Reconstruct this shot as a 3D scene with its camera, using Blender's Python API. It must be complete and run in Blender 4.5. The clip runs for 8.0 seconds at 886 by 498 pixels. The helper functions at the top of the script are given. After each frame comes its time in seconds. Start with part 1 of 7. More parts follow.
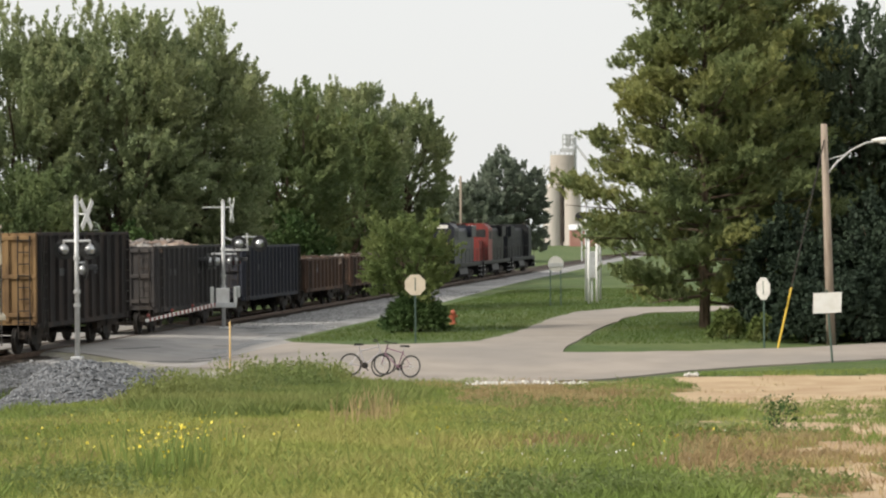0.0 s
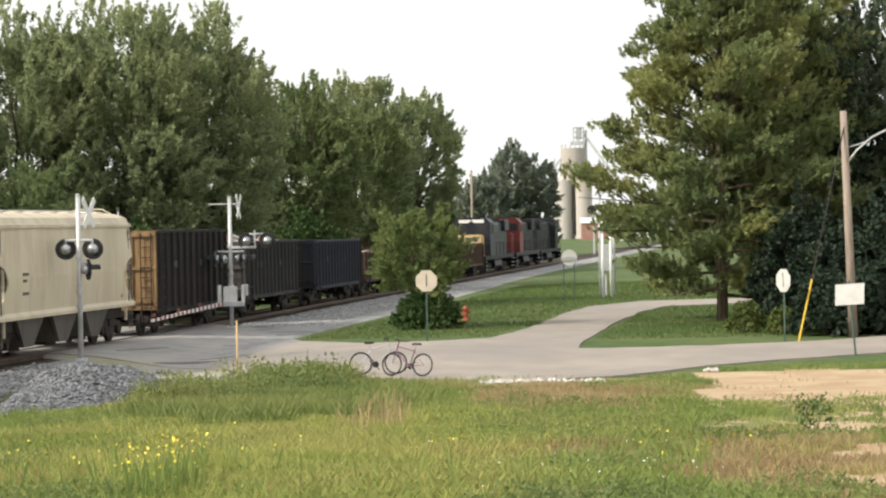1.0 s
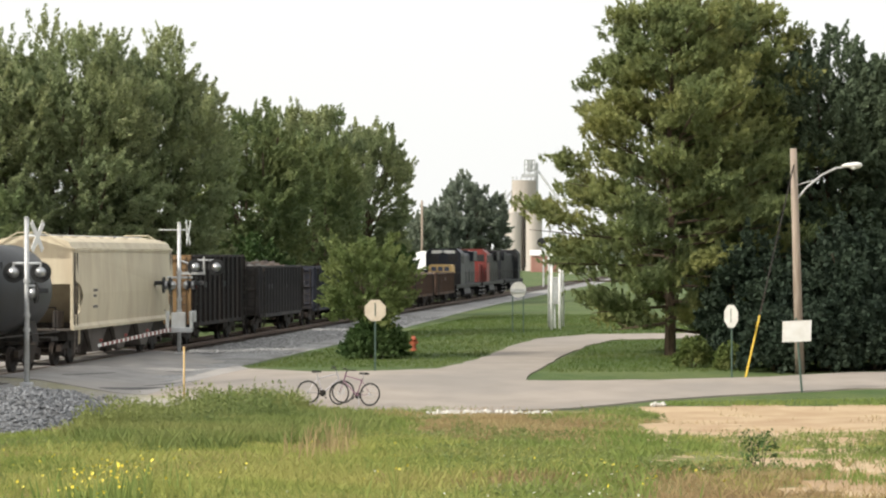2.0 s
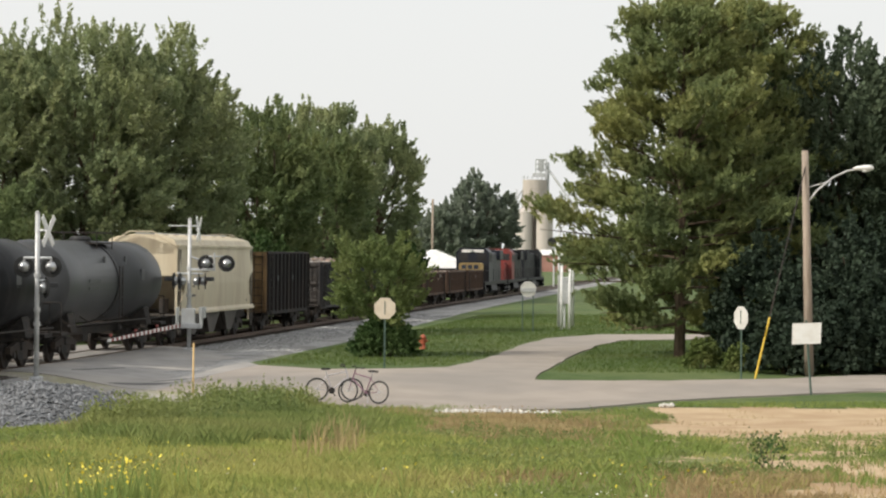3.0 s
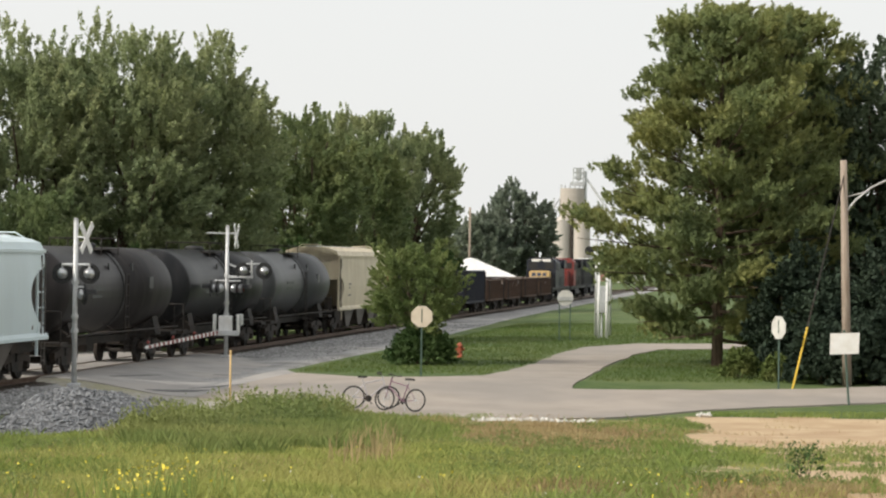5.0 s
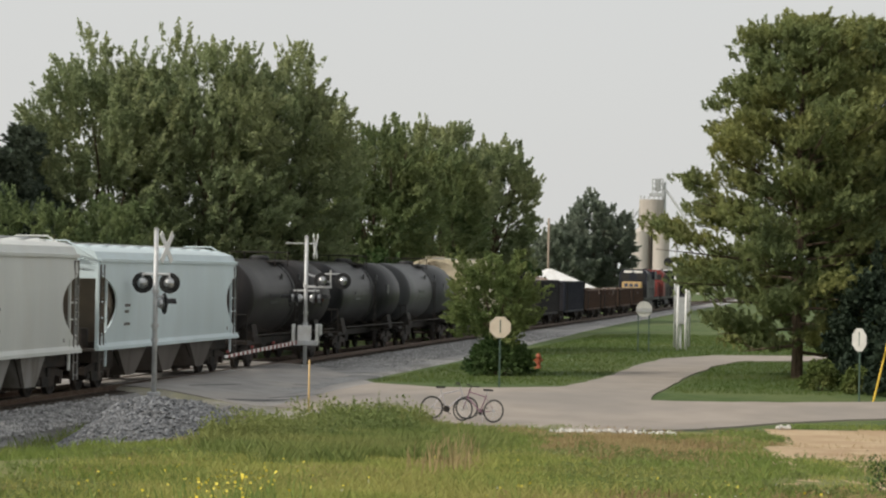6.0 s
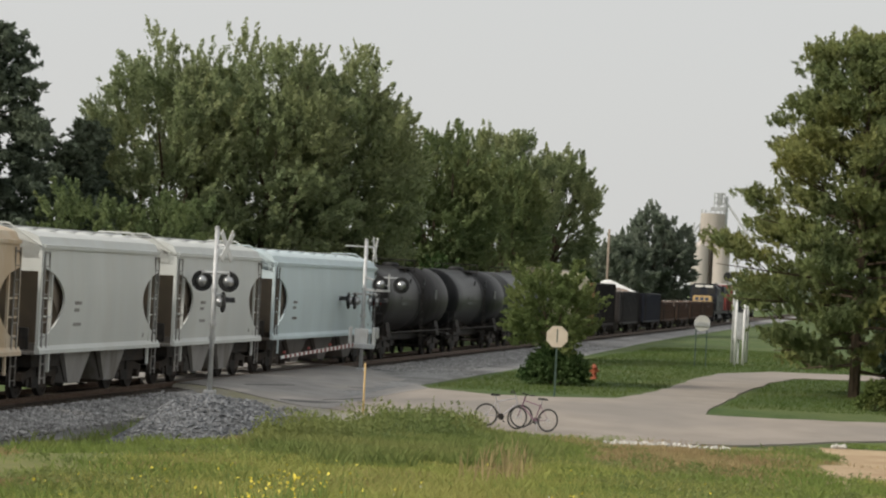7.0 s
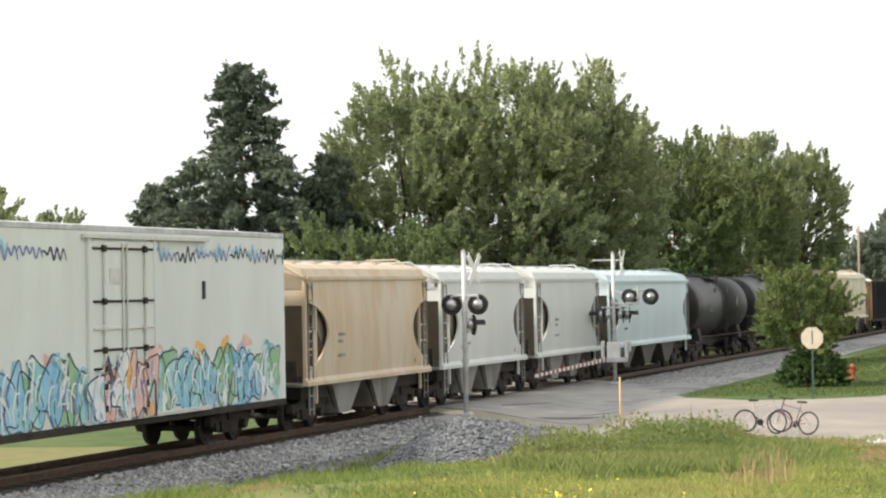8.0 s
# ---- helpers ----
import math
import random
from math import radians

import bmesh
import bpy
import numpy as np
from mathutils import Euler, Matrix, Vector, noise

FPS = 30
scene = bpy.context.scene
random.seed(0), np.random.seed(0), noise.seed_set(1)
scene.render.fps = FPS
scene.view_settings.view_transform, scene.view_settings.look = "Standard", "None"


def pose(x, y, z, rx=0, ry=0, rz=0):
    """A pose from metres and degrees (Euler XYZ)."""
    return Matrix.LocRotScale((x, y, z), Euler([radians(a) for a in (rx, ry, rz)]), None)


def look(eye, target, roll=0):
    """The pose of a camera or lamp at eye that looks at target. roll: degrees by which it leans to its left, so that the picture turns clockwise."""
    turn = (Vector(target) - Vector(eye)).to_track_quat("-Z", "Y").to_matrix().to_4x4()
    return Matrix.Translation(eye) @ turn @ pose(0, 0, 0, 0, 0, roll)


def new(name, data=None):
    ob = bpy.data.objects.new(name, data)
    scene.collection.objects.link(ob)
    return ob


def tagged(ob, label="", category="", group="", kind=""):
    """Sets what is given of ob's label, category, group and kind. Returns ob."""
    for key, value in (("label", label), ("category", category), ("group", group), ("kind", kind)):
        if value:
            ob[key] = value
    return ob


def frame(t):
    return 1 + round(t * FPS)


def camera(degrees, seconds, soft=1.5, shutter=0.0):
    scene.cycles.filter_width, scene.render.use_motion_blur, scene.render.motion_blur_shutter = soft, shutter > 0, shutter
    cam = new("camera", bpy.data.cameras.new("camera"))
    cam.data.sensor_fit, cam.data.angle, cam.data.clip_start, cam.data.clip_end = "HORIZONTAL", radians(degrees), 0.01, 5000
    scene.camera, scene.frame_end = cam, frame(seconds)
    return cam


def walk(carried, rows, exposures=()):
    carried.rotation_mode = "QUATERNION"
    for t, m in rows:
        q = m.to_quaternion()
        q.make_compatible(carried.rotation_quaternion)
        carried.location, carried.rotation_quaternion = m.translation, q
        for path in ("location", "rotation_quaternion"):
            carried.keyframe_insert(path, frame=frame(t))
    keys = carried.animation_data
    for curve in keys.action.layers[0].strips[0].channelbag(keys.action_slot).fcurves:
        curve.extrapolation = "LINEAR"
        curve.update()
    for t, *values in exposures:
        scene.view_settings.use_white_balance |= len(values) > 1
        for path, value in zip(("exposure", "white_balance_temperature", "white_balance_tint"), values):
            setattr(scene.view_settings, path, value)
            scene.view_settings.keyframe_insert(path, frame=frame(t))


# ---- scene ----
cam = camera(22.73, 8.0, soft=2.2)
EYE = Vector((0, 0, 3.9))


def aim(yaw, pitch, roll, back=0.0):
    """Camera pose by compass turn (right of +Y), tilt and roll in degrees."""
    a, b = radians(yaw), radians(pitch)
    ahead = Vector((math.sin(a) * math.cos(b), math.cos(a) * math.cos(b), math.sin(b)))
    eye = EYE - ahead * back
    return look(eye, eye + ahead * 50, roll)


walk(cam, [
    (0.0, aim(-0.495, -0.475, -0.392, 1.8)),
    (0.1, aim(-0.517, -0.398, -0.366, 1.44)),
    (0.2, aim(-0.488, -0.404, -0.339, 1.08)),
    (0.3, aim(-0.385, -0.404, -0.313, 0.72)),
    (0.4, aim(-0.321, -0.384, -0.286, 0.36)),
    (0.5, aim(-0.353, -0.378, -0.260)),
    (0.6, aim(-0.350, -0.446, -0.428)),
    (0.7, aim(-0.394, -0.629, -0.596)),
    (0.8, aim(-0.395, -0.859, -0.763)),
    (0.9, aim(-0.646, -0.872, -0.931)),
    (1.0, aim(-0.793, -0.602, -1.099)),
    (1.1, aim(-0.608, -0.252, -0.892)),
    (1.2, aim(0.229, 0.117, -0.685)),
    (2.3, aim(0.468, 0.214, 0.028)),
    (2.4, aim(0.416, 0.272, 0.008)),
    (2.5, aim(0.318, 0.440, -0.011)),
    (2.6, aim(0.310, 0.668, 0.098)),
    (2.7, aim(0.291, 0.809, 0.208)),
    (2.8, aim(0.331, 0.783, 0.317)),
    (2.9, aim(0.314, 0.492, 0.426)),
    (3.0, aim(0.253, 0.133, 0.535)),
    (3.5, aim(0.000, -0.455, -0.527)),
    (4.0, aim(-0.573, -0.359, -0.806)),
    (4.2, aim(-0.878, -0.190, -0.724)),
    (5.3, aim(-0.913, 0.388, 1.331)),
    (5.4, aim(-1.320, 0.392, 1.231)),
    (5.5, aim(-1.679, 0.439, 1.131)),
    (5.6, aim(-2.043, 0.466, 1.097)),
    (5.7, aim(-2.255, 0.463, 1.063)),
    (5.8, aim(-2.406, 0.548, 1.029)),
    (5.9, aim(-2.615, 0.611, 0.995)),
    (6.0, aim(-2.762, 0.583, 0.961)),
    (6.2, aim(-2.707, 0.606, 1.128)),
    (6.4, aim(-2.853, 1.237, 1.296)),
    (6.5, aim(-2.928, 1.592, 1.380)),
    (6.6, aim(-3.177, 1.511, 1.662)),
    (6.8, aim(-3.466, 0.997, 2.227)),
    (7.0, aim(-4.313, 0.705, 2.792)),
    (7.1, aim(-4.678, 0.536, 2.160)),
    (7.2, aim(-5.018, 0.408, 1.527)),
    (7.3, aim(-5.393, 0.442, 0.895)),
    (7.4, aim(-5.671, 0.642, 0.263)),
    (7.5, aim(-5.827, 0.735, -0.370)),
    (7.6, aim(-6.031, 0.643, -0.495)),
    (7.7, aim(-6.420, 0.686, -0.620)),
    (7.8, aim(-7.300, 0.846, -0.746)),
    (7.9, aim(-9.065, 1.072, -0.871)),
    (8.0, aim(-10.703, 1.035, -0.996)),
], exposures=[(0.0, 0.0), (0.5, 0.15), (1.0, 0.3), (2.5, 0.12), (3.0, 0.0), (3.5, 0.2), (4.0, 0.25), (5.5, -0.18), (6.0, -0.36), (6.5, -0.5), (7.0, -0.4), (7.5, 0.2), (8.0, 0.46)])

# ---- sky and sun: a hazy late afternoon, sun behind and to one side of the camera
SUN_ELEV, SUN_AZ = radians(34), radians(243)   # azimuth clockwise from +Y
world = bpy.data.worlds.new("sky")
scene.world = world
world.use_nodes = True
wn, wl = world.node_tree.nodes, world.node_tree.links
wn.clear()
w_out = wn.new("ShaderNodeOutputWorld")
w_bg = wn.new("ShaderNodeBackground")
w_sky = wn.new("ShaderNodeTexSky")
w_sky.sky_type = "NISHITA"
w_sky.sun_disc = False
w_sky.sun_elevation = SUN_ELEV
w_sky.sun_rotation = SUN_AZ
w_sky.dust_density = 6.0
w_sky.air_density = 1.0
w_mix = wn.new("ShaderNodeMix")
w_mix.data_type = "RGBA"
w_mix.inputs[0].default_value = 0.8
w_mix.inputs[7].default_value = (10.3, 10.35, 10.15, 1)   # white haze
wl.new(w_sky.outputs[0], w_mix.inputs[6])
wl.new(w_mix.outputs[2], w_bg.inputs[0])
w_bg.inputs[1].default_value = 0.1
wl.new(w_bg.outputs[0], w_out.inputs[0])
sun = new("sun", bpy.data.lights.new("sun", "SUN"))
sun.data.energy = 3.4
sun.data.angle = radians(6)
sun.data.color = (1.0, 0.93, 0.82)
sun.matrix_world = look(
    (100 * math.sin(SUN_AZ) * math.cos(SUN_ELEV), 100 * math.cos(SUN_AZ) * math.cos(SUN_ELEV), 100 * math.sin(SUN_ELEV)), (0, 0, 0))


# ---- materials
def surface(name, c1, c2, scale=2.0, rough=0.8, metal=0.0, c3=None, scale2=0.3, amount=0.5, bump=0.15, bscale=20.0,
            stretch=(1, 1, 1), island=0.0, spec=0.4, lo=0.35, hi=0.65):
    """Two colours mixed by fine noise, a third by broad patches, with fine relief."""
    m = bpy.data.materials.new(name)
    m.use_nodes = True
    n, l = m.node_tree.nodes, m.node_tree.links
    b = n["Principled BSDF"]
    b.inputs["Roughness"].default_value = rough
    b.inputs["Metallic"].default_value = metal
    b.inputs["Specular IOR Level"].default_value = spec
    co = n.new("ShaderNodeTexCoord")
    mp = n.new("ShaderNodeMapping")
    mp.inputs["Scale"].default_value = stretch
    l.new(co.outputs["Object"], mp.inputs[0])

    def noise_ramp(sc, a, z):
        t = n.new("ShaderNodeTexNoise")
        t.inputs["Scale"].default_value = sc
        t.inputs["Detail"].default_value = 6
        l.new(mp.outputs[0], t.inputs[0])
        r = n.new("ShaderNodeMapRange")
        r.inputs[1].default_value, r.inputs[2].default_value = a, z
        l.new(t.outputs[0], r.inputs[0])
        return r.outputs[0]

    def mixed(fac, a, z):
        x = n.new("ShaderNodeMix")
        x.data_type = "RGBA"
        for sock, v in ((x.inputs[0], fac), (x.inputs[6], a), (x.inputs[7], z)):
            if isinstance(v, (tuple, list)):
                sock.default_value = (*v, 1)
            elif isinstance(v, float):
                sock.default_value = v
            else:
                l.new(v, sock)
        return x.outputs[2]

    col = mixed(noise_ramp(scale, lo, hi), c1, c2)
    if c3:
        f = n.new("ShaderNodeMath")
        f.operation = "MULTIPLY"
        f.inputs[1].default_value = amount
        l.new(noise_ramp(scale2, 0.45, 0.62), f.inputs[0])
        col = mixed(f.outputs[0], col, c3)
    if island:
        g = n.new("ShaderNodeNewGeometry")
        hs = n.new("ShaderNodeHueSaturation")
        r = n.new("ShaderNodeMapRange")
        r.inputs[3].default_value, r.inputs[4].default_value = 1 - island, 1 + island
        l.new(g.outputs["Random Per Island"], r.inputs[0])
        l.new(r.outputs[0], hs.inputs["Value"])
        l.new(col, hs.inputs["Color"])
        col = hs.outputs[0]
    l.new(col, b.inputs["Base Color"])
    if bump:
        t = n.new("ShaderNodeTexNoise")
        t.inputs["Scale"].default_value = bscale
        t.inputs["Detail"].default_value = 4
        l.new(mp.outputs[0], t.inputs[0])
        bp = n.new("ShaderNodeBump")
        bp.inputs["Strength"].default_value = bump
        bp.inputs["Distance"].default_value = 0.05
        l.new(t.outputs[0], bp.inputs["Height"])
        l.new(bp.outputs[0], b.inputs["Normal"])
    return m


def leaf_surface(name, c1, c2, c3, through_light=0.3):
    m = surface(name, c1, c2, scale=0.55, rough=0.65, c3=c3, scale2=0.22, amount=0.7, bump=0, island=0.2, spec=0.2)
    n, l = m.node_tree.nodes, m.node_tree.links
    b = n["Principled BSDF"]
    tr = n.new("ShaderNodeBsdfTranslucent")
    src = b.inputs["Base Color"].links[0].from_socket
    l.new(src, tr.inputs[0])
    mx = n.new("ShaderNodeMixShader")
    mx.inputs[0].default_value = through_light
    l.new(b.outputs[0], mx.inputs[1])
    l.new(tr.outputs[0], mx.inputs[2])
    l.new(mx.outputs[0], n["Material Output"].inputs[0])
    return m


M_GRASS = surface("meadow_soil", (0.135, 0.16, 0.042), (0.19, 0.19, 0.06), 1.6, 0.95, c3=(0.22, 0.175, 0.085), scale2=0.12, amount=0.6, bump=0.5, bscale=9)
M_LAWN = surface("lawn", (0.05, 0.09, 0.02), (0.08, 0.118, 0.03), 1.2, 0.95, c3=(0.125, 0.15, 0.05), scale2=0.15, amount=0.6, bump=0.5, bscale=14)
M_SOIL = surface("trodden_soil", (0.15, 0.125, 0.09), (0.22, 0.19, 0.14), 1.4, 0.95, c3=(0.11, 0.12, 0.055), scale2=0.35, amount=0.8, bump=0.5, bscale=12)
M_DIRT = surface("bare_earth", (0.42, 0.3, 0.18), (0.5, 0.38, 0.24), 0.9, 0.95, c3=(0.36, 0.24, 0.14), scale2=0.5, amount=0.7, bump=0.4, bscale=12)
M_ROAD = surface("worn_concrete", (0.29, 0.255, 0.22), (0.35, 0.305, 0.265), 0.7, 0.9, c3=(0.24, 0.22, 0.2), scale2=0.13, amount=0.7, bump=0.12, bscale=30)
M_ASPHALT = surface("grey_asphalt", (0.27, 0.26, 0.25), (0.35, 0.335, 0.32), 1.0, 0.9, c3=(0.37, 0.34, 0.31), scale2=0.25, amount=0.7, bump=0.15, bscale=25)
M_TAR = surface("tar", (0.09, 0.09, 0.09), (0.15, 0.145, 0.14), 2, 0.85)
M_BALLAST = surface("crushed_stone", (0.22, 0.22, 0.22), (0.42, 0.415, 0.405), 9, 0.95, c3=(0.12, 0.11, 0.1), scale2=0.5, amount=0.5, bump=0.9, bscale=16, lo=0.3, hi=0.7)
M_SHOULDER = surface("dusty_gravel", (0.3, 0.28, 0.25), (0.42, 0.39, 0.34), 5, 0.95, c3=(0.28, 0.27, 0.15), scale2=0.4, amount=0.7, bump=0.7, bscale=14)
M_STONE = surface("gravel_stone", (0.115, 0.122, 0.132), (0.21, 0.216, 0.226), 3, 0.9, bump=0, island=0.45)
M_PALESTONE = surface("ballast_stone", (0.22, 0.22, 0.22), (0.38, 0.375, 0.37), 3, 0.9, bump=0, island=0.4)
M_WHITESTONE = surface("pale_limestone", (0.5, 0.48, 0.44), (0.62, 0.6, 0.56), 4, 0.9, island=0.2)
M_HEAPSTONE = surface("blue_grey_gravel", (0.11, 0.116, 0.125), (0.2, 0.206, 0.215), 9, 0.95, c3=(0.1, 0.1, 0.1), scale2=0.6, amount=0.6, bump=0.9, bscale=16)
M_DARKBALLAST = surface("oil_stained_stone", (0.05, 0.043, 0.037), (0.1, 0.085, 0.07), 9, 0.95, c3=(0.035, 0.03, 0.026), scale2=0.6, amount=0.6, bump=0.8, bscale=16)
M_HOUSING = surface("polished_housing", (0.42, 0.43, 0.44), (0.52, 0.53, 0.54), 6, 0.28, 0.85)
M_TIE = surface("creosoted_timber", (0.035, 0.028, 0.022), (0.08, 0.065, 0.05), 5, 0.9)
M_RAIL = surface("rail_steel", (0.1, 0.06, 0.04), (0.16, 0.11, 0.08), 6, 0.5, 0.6)
M_STEEL = surface("galvanised_steel", (0.5, 0.51, 0.52), (0.62, 0.63, 0.64), 5, 0.5, 0.35, c3=(0.36, 0.35, 0.33), scale2=1.5)
M_DARKSTEEL = surface("dark_steel", (0.018, 0.017, 0.016), (0.04, 0.034, 0.03), 5, 0.75, 0.1, c3=(0.055, 0.037, 0.026), scale2=1.2)
M_BLACK = surface("matt_black", (0.012, 0.012, 0.013), (0.03, 0.03, 0.03), 6, 0.6)
M_WHITE = surface("white_paint", (0.74, 0.74, 0.73), (0.8, 0.8, 0.79), 5, 0.5, c3=(0.6, 0.58, 0.54), scale2=2)
M_RED = surface("red_paint", (0.42, 0.03, 0.025), (0.5, 0.05, 0.035), 4, 0.5)
M_LENS = surface("dark_red_glass", (0.1, 0.008, 0.008), (0.14, 0.012, 0.01), 6, 0.2)
M_YELLOW = surface("yellow_paint", (0.62, 0.42, 0.03), (0.68, 0.47, 0.06), 4, 0.55)
M_ORANGE = surface("faded_orange_paint", (0.6, 0.4, 0.16), (0.66, 0.47, 0.24), 4, 0.6)
M_SIGNBACK = surface("bare_aluminium", (0.58, 0.57, 0.54), (0.66, 0.65, 0.61), 4, 0.5, 0.2)
M_SIGNFACE = surface("faded_sign_face", (0.6, 0.52, 0.4), (0.66, 0.58, 0.46), 4, 0.55)
M_POLE = surface("weathered_pole_wood", (0.27, 0.215, 0.17), (0.36, 0.3, 0.245), 3, 0.9, stretch=(6, 6, 0.5), c3=(0.2, 0.165, 0.14))
M_BARK = surface("bark", (0.07, 0.05, 0.035), (0.14, 0.1, 0.07), 6, 0.95, stretch=(2, 2, 0.5), bump=0.6)
M_GREENPOST = surface("green_steel_post", (0.05, 0.09, 0.07), (0.08, 0.12, 0.1), 6, 0.6)
M_LAMPGLASS = surface("lamp_glass", (0.65, 0.66, 0.66), (0.72, 0.73, 0.73), 8, 0.2)
M_RUBBER = surface("tyre_rubber", (0.02, 0.02, 0.02), (0.035, 0.035, 0.035), 9, 0.8)
M_CHROME = surface("bike_metal", (0.4, 0.4, 0.41), (0.5, 0.5, 0.5), 9, 0.35, 0.8)
M_CONCRETE = surface("silo_concrete", (0.43, 0.385, 0.345), (0.52, 0.47, 0.42), 0.25, 0.9, c3=(0.34, 0.3, 0.27), scale2=0.12, amount=0.7, stretch=(1, 1, 0.2))
M_BIN = surface("bin_paint", (0.5, 0.46, 0.42), (0.58, 0.53, 0.49), 0.3, 0.7, c3=(0.4, 0.35, 0.31), scale2=0.15, stretch=(1, 1, 0.2))
M_LEAF_MAPLE = leaf_surface("maple_leaves", (0.22, 0.27, 0.145), (0.33, 0.38, 0.2), (0.42, 0.44, 0.23), 0.5)
M_LEAF_MAPLE2 = leaf_surface("bright_maple_leaves", (0.135, 0.185, 0.085), (0.205, 0.255, 0.11), (0.27, 0.295, 0.12), 0.42)
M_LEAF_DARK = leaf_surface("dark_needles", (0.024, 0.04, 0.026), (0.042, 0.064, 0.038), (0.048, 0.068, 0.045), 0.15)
M_LEAF_CEDAR = leaf_surface("cedar_sprays", (0.085, 0.12, 0.075), (0.13, 0.17, 0.1), (0.145, 0.18, 0.11), 0.3)
M_LEAF_PINE = leaf_surface("pine_needles", (0.15, 0.195, 0.09), (0.27, 0.315, 0.13), (0.4, 0.39, 0.14), 0.4)
M_LEAF_SPRUCE = leaf_surface("spruce_needles", (0.1, 0.13, 0.1), (0.15, 0.185, 0.13), (0.17, 0.2, 0.135), 0.3)
M_LEAF_SHRUB = leaf_surface("shrub_leaves", (0.05, 0.095, 0.03), (0.09, 0.14, 0.045), (0.075, 0.12, 0.04), 0.25)
M_LEAF_SHRUBTREE = leaf_surface("small_tree_leaves", (0.13, 0.18, 0.065), (0.2, 0.25, 0.09), (0.24, 0.27, 0.1), 0.42)
M_LEAF_LIGHT = leaf_surface("young_leaves", (0.1, 0.14, 0.04), (0.16, 0.2, 0.06), (0.19, 0.2, 0.07), 0.35)
# far foliage: aerial haze is mixed into the leaf colour, paler and bluer
M_LEAF_FAR = leaf_surface("hazed_far_leaves", (0.2, 0.245, 0.19), (0.26, 0.3, 0.23), (0.28, 0.31, 0.24), 0.5)
M_BLADE = leaf_surface("grass_blades", (0.3, 0.345, 0.095), (0.4, 0.41, 0.13), (0.44, 0.41, 0.15), 0.4)
M_BLADE_GREEN = leaf_surface("green_blades", (0.18, 0.25, 0.065), (0.25, 0.315, 0.095), (0.29, 0.33, 0.1), 0.4)
M_BLADE_DRY = leaf_surface("dry_blades", (0.38, 0.285, 0.15), (0.47, 0.375, 0.2), (0.36, 0.25, 0.14), 0.4)
M_BLADE_BANK = leaf_surface("rank_grass", (0.17, 0.22, 0.07), (0.24, 0.29, 0.095), (0.31, 0.32, 0.12), 0.4)
M_BLADE_LAWN = leaf_surface("lawn_blades", (0.075, 0.125, 0.028), (0.115, 0.165, 0.042), (0.15, 0.18, 0.055), 0.35)
M_WEED = leaf_surface("weed_leaves", (0.15, 0.2, 0.07), (0.22, 0.27, 0.095), (0.28, 0.3, 0.11), 0.4)
M_FLOWER = surface("yellow_petals", (0.75, 0.6, 0.05), (0.85, 0.72, 0.12), 5, 0.7, bump=0)
M_FLOWER_W = surface("white_petals", (0.75, 0.75, 0.68), (0.8, 0.8, 0.74), 5, 0.7, bump=0)


def paint(name, c, dirt, amount=0.5, rough=0.55, worn=None, spec=0.35):
    """Car paint, streaked downwards with dirt or rust."""
    c2 = worn or tuple(v * 0.9 for v in c)
    return surface(name, c, c2, 0.6, rough, c3=dirt, scale2=1.6, amount=amount, bump=0.08, bscale=6, stretch=(1, 1, 0.28), spec=spec)


P_CREAM = paint("cream_car_paint", (0.66, 0.58, 0.43), (0.45, 0.36, 0.25), 0.45)
P_TAN = paint("tan_car_paint", (0.56, 0.46, 0.33), (0.5, 0.34, 0.19), 0.55, worn=(0.6, 0.52, 0.41))
P_WHITE = paint("off_white_car_paint", (0.64, 0.66, 0.64), (0.55, 0.53, 0.48), 0.2)
P_BLUEWHITE = paint("pale_blue_car_paint", (0.62, 0.72, 0.75), (0.55, 0.62, 0.62), 0.25)
P_GREYHOPPER = paint("hopper_grey", (0.3, 0.29, 0.28), (0.13, 0.115, 0.1), 0.8)
# the next two colour the hoppers' end recesses with their shade painted in
P_CREAMSHADE = paint("shaded_cream", (0.46, 0.4, 0.3), (0.3, 0.24, 0.17), 0.5)
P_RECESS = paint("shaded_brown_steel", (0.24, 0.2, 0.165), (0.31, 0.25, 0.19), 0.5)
# hopper steel darkened to hold the shade under the blue and cream cars
P_UNDERHOPPER = paint("shaded_hopper_steel", (0.12, 0.105, 0.095), (0.07, 0.06, 0.05), 0.8)
P_DULLRED = surface("dull_red_wall", (0.34, 0.17, 0.14), (0.4, 0.22, 0.18), 0.5, 0.9)
M_HYDRANT = surface("hydrant_red", (0.34, 0.08, 0.04), (0.42, 0.12, 0.06), 6, 0.6)
P_STRIPE = surface("gate_red", (0.22, 0.05, 0.045), (0.3, 0.08, 0.07), 5, 0.6)
P_TANKBLACK = paint("tank_black", (0.013, 0.014, 0.016), (0.035, 0.034, 0.035), 0.5, 0.4, spec=0.2)
P_TANKBROWN = paint("tank_faded_black", (0.024, 0.022, 0.023), (0.05, 0.044, 0.042), 0.5, 0.45, spec=0.2)
P_TANKGREY = paint("tank_grey", (0.062, 0.065, 0.07), (0.05, 0.05, 0.05), 0.6, 0.42)
P_GONBLACK = paint("gondola_black", (0.018, 0.016, 0.016), (0.055, 0.038, 0.03), 0.6, 0.8)
P_GONNAVY = paint("gondola_navy", (0.03, 0.033, 0.047), (0.06, 0.055, 0.055), 0.6, 0.75)
P_GONGREY = paint("gondola_grey", (0.04, 0.039, 0.041), (0.1, 0.085, 0.075), 0.5, 0.8)
